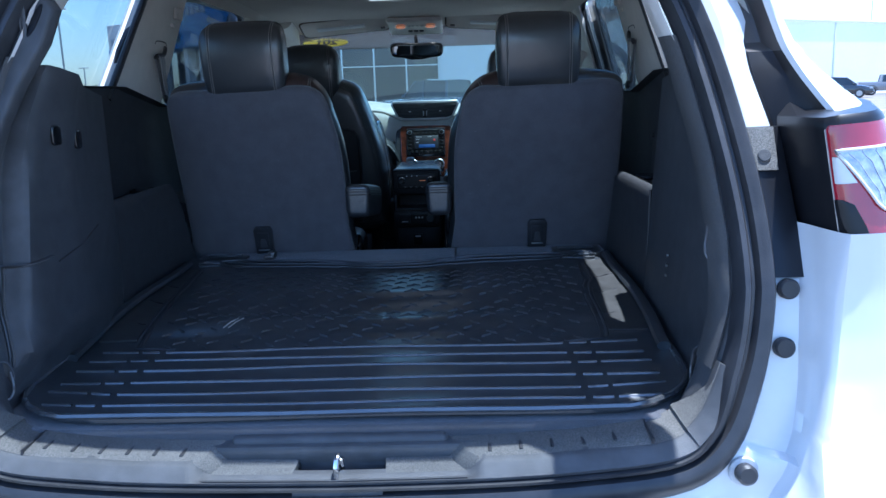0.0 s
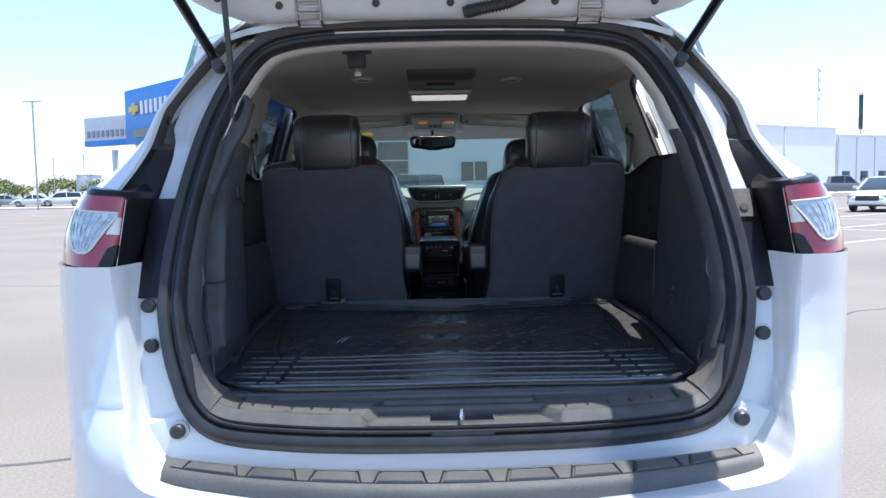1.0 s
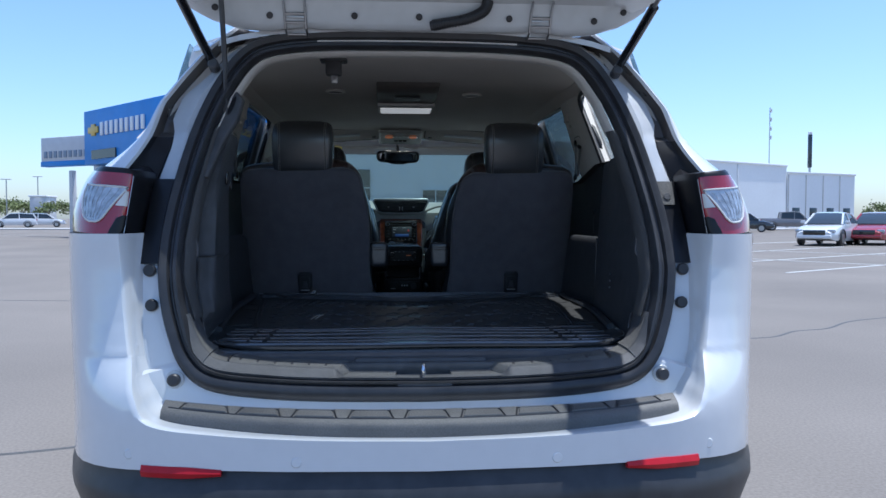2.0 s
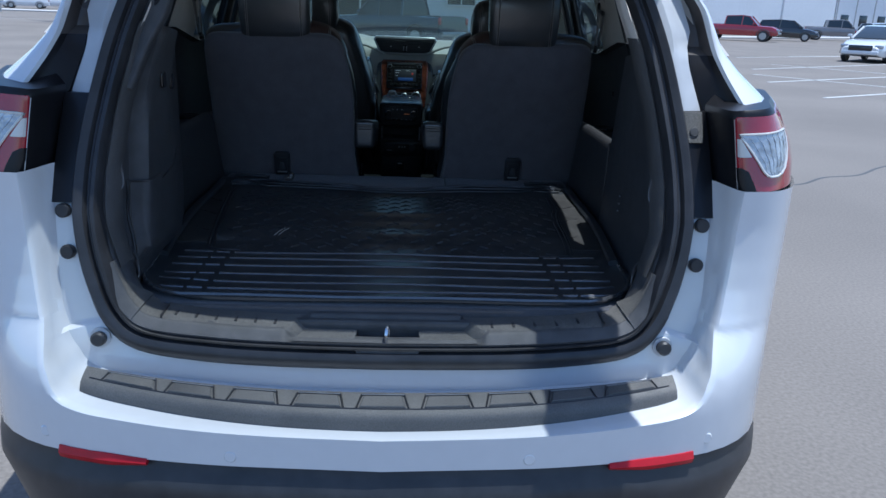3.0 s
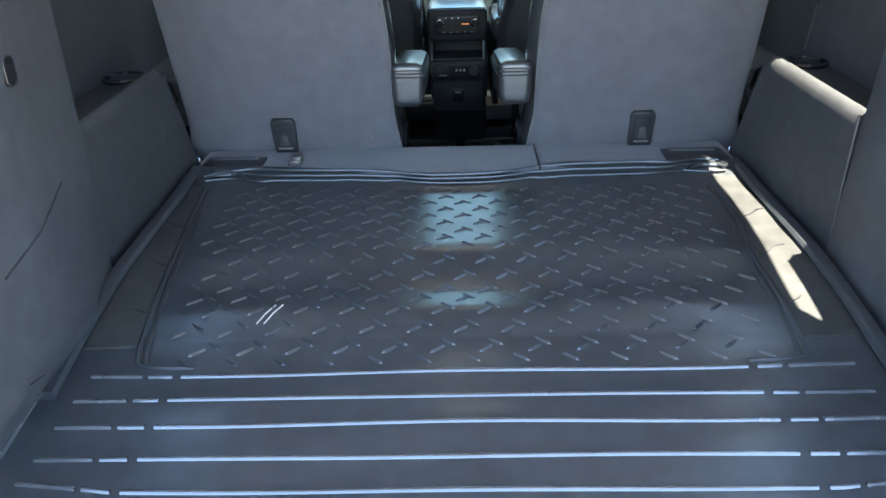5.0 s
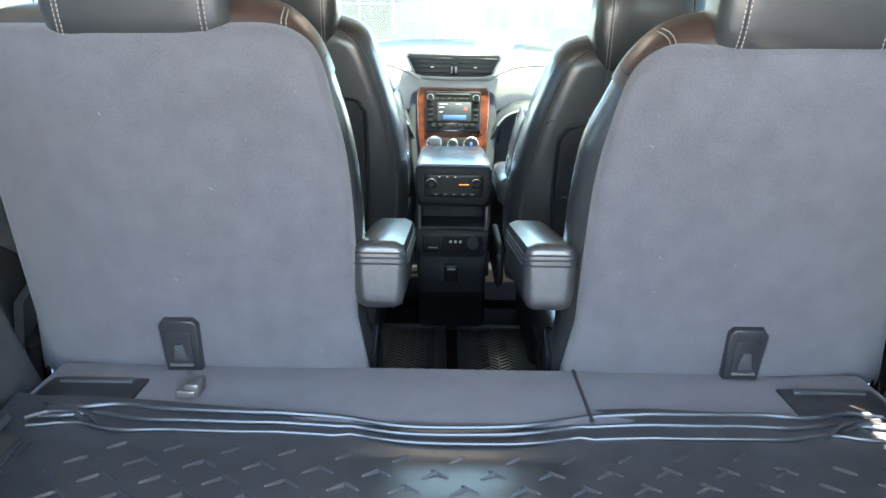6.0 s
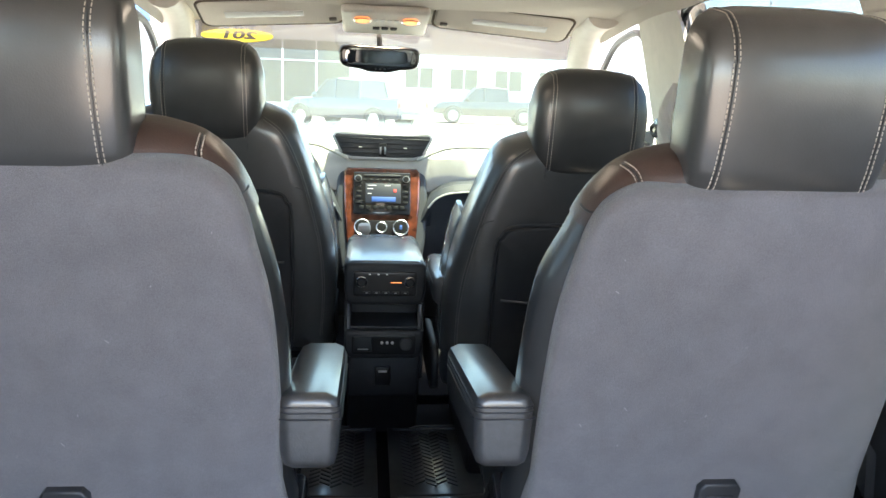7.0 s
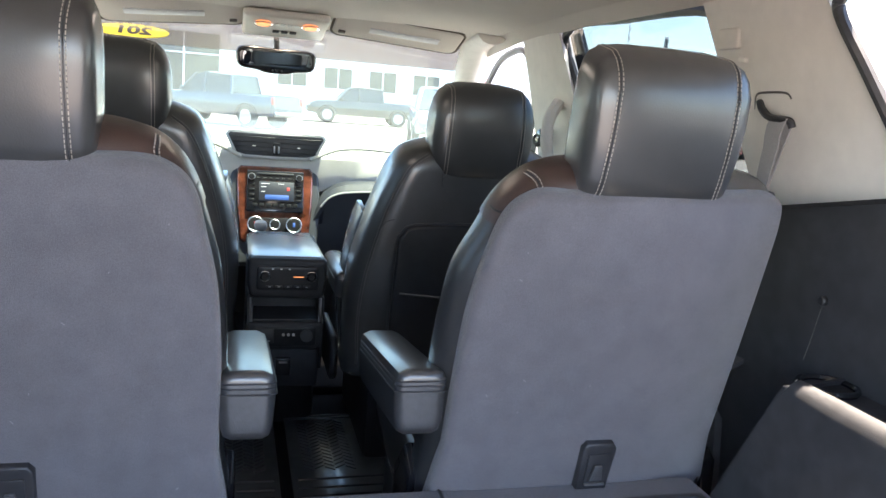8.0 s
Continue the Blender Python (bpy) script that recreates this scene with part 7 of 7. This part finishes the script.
def parked_car(kind, paint, x, y, yaw, label):
    body, cab, wr, axles = SHAPES[kind]
    m = facing(x, y, yaw)
    c = thing("pickup" if kind == "pickup" else ("suv" if kind == "suv" else "sedan"), label, "car" if kind != "pickup" else "pickup truck", (x, y, 0), group="parked cars")
    rows = []
    for px, lo, hi, w in body:
        mid = lo + (hi - lo) * 0.62
        rows.append([(px, -w * 0.94, lo), (px, -w, lo + 0.1), (px, -w, mid), (px, -w * 0.93, hi - 0.04), (px, -w * 0.8, hi), (px, w * 0.8, hi), (px, w * 0.93, hi - 0.04), (px, w, mid), (px, w, lo + 0.1), (px, w * 0.94, lo)])
    part("body", loft(rows), PAINT[paint], c).data.transform(m)
    # cabin: glass core with painted roof and pillars
    base = min(p[1] for p in cab) - 0.03
    gl = []
    for px, z, w in cab:
        gl.append([(px, -0.80 * (1 if kind != "pickup" else 1.05), base), (px, -w, z), (px, -w * 0.6, z + 0.03), (px, w * 0.6, z + 0.03), (px, w, z), (px, 0.80 * (1 if kind != "pickup" else 1.05), base)])
    part("window_glass", loft(gl), DARKWINDOW, c).data.transform(m)
    rf = [[(px, f * (w + 0.012), z + 0.035 - 0.03 * (abs(f) == 1)) for f in (-1, -0.6, 0, 0.6, 1)] for px, z, w in cab[1:-1]]
    part("roof", solid(rf, (0, 0, -0.05)), PAINT[paint], c).data.transform(m)
    for s in (-1, 1):
        for a, b in ((0, 1), (len(cab) - 2, len(cab) - 1)):
            pa, pb = cab[a], cab[b]
            part("pillar", tube([(pa[0], s * pa[2], pa[1]), (pb[0], s * pb[2], pb[1])], 0.045, 6), PAINT[paint], c).data.transform(m)
        k = cab[2]
        part("pillar", tube([(k[0], s * 0.80 * (1.05 if kind == "pickup" else 1), base), (k[0] + 0.05, s * (k[2] + 0.005), k[1])], 0.045, 6), PAINT[paint], c).data.transform(m)
        ww = body[3][3]
        for ax in axles:
            wl_ = part("wheel", disc((ax, s * (ww - 0.2), wr), (0, s, 0), wr, 0.215, 20), RUBBER, c)
            wl_.data.transform(m)
            part("rim", disc((ax, s * (ww + 0.012), wr), (0, s, 0), wr * 0.62, 0.012, 16), STEEL, wl_).data.transform(m)
            arch = [(ax + (wr + 0.06) * math.cos(a), s * (ww + 0.002), wr + (wr + 0.06) * math.sin(a)) for a in (math.pi * k / 10 for k in range(11))]
            part("wheel_arch", tube(arch, 0.035, 6), RUBBER, c).data.transform(m)
        n, r = body[-2], body[1]
        part("headlight", box((n[0] + 0.04, s * (n[3] - 0.16), n[2] - 0.08), (0.22, 0.30, 0.14), 0.04), CLEARLENS, c).data.transform(m)
        part("tail_lamp", box((r[0] - 0.005, s * (r[3] - 0.10), r[2] - 0.16), (0.06, 0.16, 0.26), 0.02), REDLENS, c).data.transform(m)
        part("side_mirror", box((cab[-1][0] - 0.25, s * (cab[-1][2] + 0.16), cab[-1][1] + 0.1), (0.12, 0.2, 0.13), 0.04), PAINT[paint], c).data.transform(m)
    n = body[-1]
    part("grille", box((n[0] - 0.02, 0, n[2] - 0.02), (0.1, 0.9, 0.22), 0.03), GLOSSBLACK, c).data.transform(m)
    part("front_bumper", box((n[0] + 0.0, 0, n[1] + 0.08), (0.16, 1.4, 0.16), 0.05), PAINT[paint] if kind != "pickup" else STEEL, c).data.transform(m)
    part("rear_bumper", box((body[0][0], 0, body[0][1] + 0.02), (0.16, 1.5, 0.18), 0.05), PAINT[paint] if kind != "pickup" else STEEL, c).data.transform(m)
    if kind == "pickup":
        part("truck_bed", box((-1.98, 0, 1.2), (1.75, 1.55, 0.06), 0.01), RUBBER, c).data.transform(m)
    return c


def at_bearing(deg, d):
    """A place on the ground by bearing to the right of straight ahead and distance."""
    return -0.06 + d * math.sin(radians(deg)), -1.8 + d * math.cos(radians(deg))


def dealership():
    b = thing("dealership", "white dealership building with a blue entrance portal", "building", (0, 58, 0))
    part("wall", box((0, 63.2, 3.4), (40, 10, 6.8)), BUILDINGWHITE, b, "white panelled wall")
    part("parapet", box((0, 58.05, 6.9), (40.2, 0.5, 0.5), 0.03), BUILDINGGREY, b)
    for k in range(7):
        x = -17 + 2.4 * k
        w = part("window", box((x, 58.12, 2.7), (2.3, 0.1, 4.4)), DARKWINDOW, b, "tall shop window")
        part("mullion", box((x - 1.2, 58.05, 2.7), (0.12, 0.16, 4.5), 0.02), SIGNWHITE, w)
        part("mullion", box((x, 58.05, 3.5), (2.3, 0.12, 0.08), 0.02), SIGNWHITE, w)
    for k in range(5):
        x = 3.6 + 3.3 * k
        w = part("window", box((x, 58.15, 2.6), (2.0, 0.12, 1.5)), DARKWINDOW, b, "dark office window")
        part("frame", join(box((x, 58.1, 3.38), (2.2, 0.16, 0.1), 0.02), box((x, 58.1, 1.82), (2.2, 0.16, 0.1), 0.02), box((x - 1.05, 58.1, 2.6), (0.1, 0.16, 1.6), 0.02), box((x + 1.05, 58.1, 2.6), (0.1, 0.16, 1.6), 0.02), box((x, 58.1, 2.6), (0.08, 0.14, 1.5), 0.02)), SIGNWHITE, w)
    # blue portal, turned towards the car park
    p = thing("entrance_portal", "tall blue entrance portal with sign lettering shapes", "building", (-12, 40, 0))
    a, c = Vector((-17.7, 44.8)), Vector((-6.0, 32.5))
    L = (c - a).length
    yaw = math.degrees(math.atan2(c.y - a.y, c.x - a.x))
    m = facing(a.x, a.y, yaw)

    def add(name, c0, size, mat, r=0.0, label=""):
        ob = part(name, box(c0, size, r), mat, p, label)
        ob.data.transform(m)
        return ob
    add("fascia", (L / 2, 1.0, 5.75), (L, 2.0, 3.1), SIGNBLUE, 0.03, "blue metal fascia")
    for k in range(6):
        add("column", (0.4 + k * (L - 0.8) / 5, 0.7, 2.15), (0.5, 0.5, 4.3), SIGNWHITE, 0.03)
    for k in range(5):
        add("window", (0.4 + (k + 0.5) * (L - 0.8) / 5, 1.3, 2.2), ((L - 0.8) / 5 - 0.6, 0.1, 4.3), DARKWINDOW)
    add("emblem", (1.35, -0.06, 6.15), (1.25, 0.1, 0.36), SIGNGOLD, 0.03, "gold emblem shape")
    add("emblem", (1.35, -0.05, 6.15), (0.50, 0.09, 0.66), SIGNGOLD, 0.03)
    for k in range(9):
        add("letter_bar", (2.45 + 0.60 * k, -0.06, 6.15), (0.30, 0.1, 0.74), SIGNWHITE, 0.02)
    add("dark_strip", (2.6, -0.04, 4.75), (3.0, 0.08, 0.5), DARKWINDOW, 0.0)
    # grey side fascia on a post
    q = thing("side_sign", "grey fascia sign with unreadable lettering bars", "sign", (-22, 49, 0))
    a2 = Vector((-21.3, 47.4))
    m2 = facing(a2.x, a2.y, math.degrees(math.atan2(44.9 - 47.6, -17.2 + 21.6)))
    L2 = 4.6

    def add2(name, c0, size, mat, r=0.0):
        part(name, box(c0, size, r), mat, q).data.transform(m2)
    add2("panel", (L2 / 2, 0.3, 5.3), (L2, 0.5, 1.45), BUILDINGGREY, 0.03)
    add2("base_band", (L2 / 2, 0.28, 4.42), (L2, 0.56, 0.32), SIGNBLUE, 0.03)
    for k in range(9):
        add2("letter_bar", (0.45 + 0.45 * k, 0.03, 4.98), (0.26, 0.06, 0.40), SIGNGREY, 0.01)
    add2("post", (2.4, 0.4, 2.0), (0.3, 0.3, 4.0), BUILDINGGREY, 0.03)


def workshop():
    b = thing("workshop", "long pale grey workshop building with a stepped roofline", "building", (48, 95, 0))

    def wall(name, p0, p1, h, mat):
        a, c = Vector(p0), Vector(p1)
        L = (c - a).length
        m = facing(a.x, a.y, math.degrees(math.atan2(c.y - a.y, c.x - a.x)))
        ob = part(name, box((L / 2, 6, h / 2), (L, 12, h)), mat, b)
        ob.data.transform(m)
        part("coping", box((L / 2, 5.95, h + 0.1), (L + 0.2, 12.2, 0.25), 0.03), BUILDINGWHITE, b).data.transform(m)
        return m, L
    m, L = wall("wall", (14.0, 73.5), (51.4, 95.4), 7.95, BUILDINGWHITE)
    for k in (2, 5):
        part("wall_joint", box((3 + 6 * k, -0.02, 3.95), (0.25, 0.1, 7.8), 0.02), BUILDINGGREY, b).data.transform(m)
    m, L = wall("wall", (51.6, 95.5), (63.5, 100.0), 7.1, BUILDINGWHITE)
    for k in range(4):
        w = part("window", box((1.6 + 3.2 * k, -0.03, 2.0), (1.25, 0.12, 1.3), 0.02), DARKWINDOW, b, "small dark window")
        w.data.transform(m)
        part("wall_joint", box((0.2 + 3.2 * k, -0.02, 3.5), (0.14, 0.08, 6.9), 0.02), CONCRETE, b).data.transform(m)


def pole(bearing, d, h, r=0.09, kind="lamp", label="tall grey car-park light pole"):
    x, y = at_bearing(bearing, d)
    p = thing("light_pole" if kind == "lamp" else "mast", label, "pole", (x, y, 0), group="poles")
    part("shaft", tube([(x, y, 0), (x, y, h * 0.5), (x, y, h)], r, 8), STEEL, p)
    if kind == "lamp":
        part("head", box((x, y, h), (1.6, 0.3, 0.15), 0.04), BUILDINGGREY, p)
    elif kind == "sign":
        part("sign_edge", box((x, y, h - 2.6), (0.5, 0.45, 4.6), 0.12), DARKWINDOW, p)
        part("sign_cap", box((x, y, h - 0.3), (0.45, 0.4, 0.6), 0.08), BUILDINGGREY, p)
    else:
        for k in range(4):
            part("antenna", box((x + 0.15, y, h - 0.5 - 1.4 * k), (0.35, 0.2, 0.6), 0.04), BUILDINGGREY, p)


def tree(bearing, d, h, seed):
    """Trunk, limbs and a loose crown of many small leaf clumps."""
    x, y = at_bearing(bearing, d)
    rnd = random.Random(seed)
    t = thing("tree", "dusty green broadleaf tree at the edge of the car park", "tree", (x, y, 0), group="trees")
    limbs = [tube([(x, y, 0), (x + 0.1, y, h * 0.25), (x + rnd.uniform(-0.2, 0.2), y, h * 0.5)], 0.16, 7)]
    tips = []
    for k in range(7):
        a = 2 * math.pi * k / 7 + rnd.random()
        e = Vector((x + math.cos(a) * h * 0.33 * rnd.uniform(0.6, 1.1), y + math.sin(a) * h * 0.33, h * rnd.uniform(0.5, 0.85)))
        limbs.append(tube([(x, y, h * 0.3), Vector((x, y, h * 0.5)).lerp(e, 0.5), e], 0.06, 5))
        tips.append(e)
    part("trunk", join(*limbs), BARK, t)
    verts, faces = [], []
    for _ in range(900):
        e = rnd.choice(tips + [Vector((x, y, h * 0.75))])
        q = Vector((rnd.gauss(0, 1), rnd.gauss(0, 1), rnd.gauss(0, 0.7))) * h * 0.11
        c = e + q
        u = Vector((rnd.uniform(-1, 1), rnd.uniform(-1, 1), rnd.uniform(-1, 1))).normalized()
        v = u.cross(Vector((rnd.uniform(-1, 1), rnd.uniform(-1, 1), rnd.uniform(-1, 1)))).normalized()
        s_ = h * rnd.uniform(0.025, 0.055)
        b = len(verts)
        verts += [c - u * s_, c + v * s_ * 0.6, c + u * s_, c - v * s_ * 0.6]
        faces.append((b, b + 1, b + 2, b + 3))
    me = bpy.data.meshes.new("crown")
    me.from_pydata(verts, [], faces)
    me.materials.append(LEAF)
    ob = new("crown", me)
    ob.parent = t
    ob.matrix_parent_inverse = t.matrix_basis.inverted()


def surroundings():
    dealership()
    workshop()
    for deg, d, h in ((-26.3, 80, 9.8), (-28.8, 105, 10.3), (-23.5, 150, 8.2), (-25.3, 140, 7.2), (-33, 90, 9.0)):
        pole(deg, d, h)
    pole(26.8, 132, 18.6, 0.07, "mast", "tall thin radio mast behind the workshop")
    pole(29.3, 118, 13.1, 0.16, "sign", "roadside sign on a pole seen edge-on")
    rnd = random.Random(11)
    for k in range(30):
        tree(-20.5 - 0.9 * k + rnd.uniform(-0.4, 0.4), 150 + rnd.uniform(-12, 25), rnd.uniform(3.6, 5.2), 100 + k)
    tree(-29.6, 118, 5.6, 7)
    tree(-31.5, 124, 6.0, 8)
    for k in range(8):
        tree(33.2 + 1.4 * k, 190 + rnd.uniform(-10, 20), rnd.uniform(4.5, 7), 200 + k)
    strip = tagged(part("pavement", box((-75, 78, 0.06), (110, 5, 0.12), 0.03), CONCRETE), "pale concrete kerb strip across the car park", "pavement", kind="structure")
    x, y = at_bearing(-23.2, 145)
    shed = thing("shed", "small grey building at the edge of the car park", "building", (x, y, 0))
    part("wall", box((x, y, 2.3), (2.6, 4, 4.6), 0.05), BUILDINGGREY, shed)
    part("roof", box((x, y, 4.7), (2.9, 4.3, 0.25), 0.05), BUILDINGWHITE, shed)
    cars = [("sedan", "white", 30.6, 39.0, 225, "white saloon parked in a marked bay"),
            ("sedan", "red", 33.3, 41.0, 225, "red saloon parked beside the white one"),
            ("pickup", "grey", 28.2, 85, -18, "dark grey crew-cab pickup parked by the workshop"),
            ("suv", "dark", 25.3, 74, -28, "black suv parked by the workshop"),
            ("pickup", "red", 22.4, 67, -32, "red pickup parked by the workshop"),
            ("suv", "white", 31.0, 78, 10, "white suv parked by the workshop"),
            ("suv", "silver", 33.2, 70, 185, "silver suv parked by the workshop"),
            ("pickup", "dark", 8.2, 44, 178, "dark pickup parked before the dealership"),
            ("pickup", "blue", -1.0, 33, 140, "blue pickup parked before the dealership"),
            ("pickup", "silver", 13.3, 28, -100, "silver pickup with its grille towards the car park"),
            ("suv", "white", -23.2, 108, 20, "white suv parked at the far edge"),
            ("suv", "white", -24.9, 104, 200, "white suv parked at the far edge"),
            ("sedan", "white", -26.6, 108, 190, "white saloon parked at the far edge"),
            ("sedan", "silver", -28.0, 112, 10, "silver saloon parked at the far edge"),
            ("suv", "dark", -30.2, 110, 200, "dark suv parked at the far edge"),
            ("suv", "white", -32.5, 106, 190, "white suv parked at the far edge")]
    for kind, paint, deg, d, yaw, label in cars:
        px, py = at_bearing(deg, d)
        parked_car(kind, paint, px, py, yaw, label)
    lines = [((8.98, 17.95), (17.5, 23.8)), ((9.8, 20.76), (12.6, 16.4)), ((8.48, 14.2), (14.2, 18.0)), ((10.8, 23.18), (19.0, 29.4)), ((17.0, 33.75), (22.5, 37.2)), ((12.9, 26.5), (17.5, 19.6)), ((13.5, 31.0), (20.8, 36.0)), ((-42, 49.0), (-12, 52.5))]
    for a, b in lines:
        a, b = Vector(a), Vector(b)
        m = facing(a.x, a.y, math.degrees(math.atan2(b.y - a.y, b.x - a.x)))
        L = (b - a).length
        tagged(part("line_marking", box((L / 2, 0, 0.003), (L, 0.11, 0.006)), PAINTLINE), "worn white parking line", "road marking", kind="structure").data.transform(m)
    kerb = facing(19.0, 54.4, math.degrees(math.atan2(13.2, 14.7)))
    tagged(part("pavement", box((22, 4.6, 0.06), (60, 2.4, 0.12), 0.03), CONCRETE), "pale concrete strip before the workshop", "pavement", kind="structure").data.transform(kerb)
    for k, pts in enumerate(([(3.0, 5.05), (3.3, 5.32), (3.7, 5.45), (4.1, 5.80), (4.55, 5.98), (5.15, 6.52), (6.1, 7.0), (7.2, 7.9)], [(-6.5, 9.5), (-4.2, 9.2), (-2.6, 9.4)], [(-3.4, 1.6), (-2.6, 2.0), (-2.0, 2.0), (-1.2, 2.3)])):
        tagged(part("asphalt_crack", tube(curve([(x, y, 0.0) for x, y in pts], 8), 0.018, 5, flat=0.25), TAR), "dark sealed crack in the asphalt", "road crack", kind="structure")


surroundings()
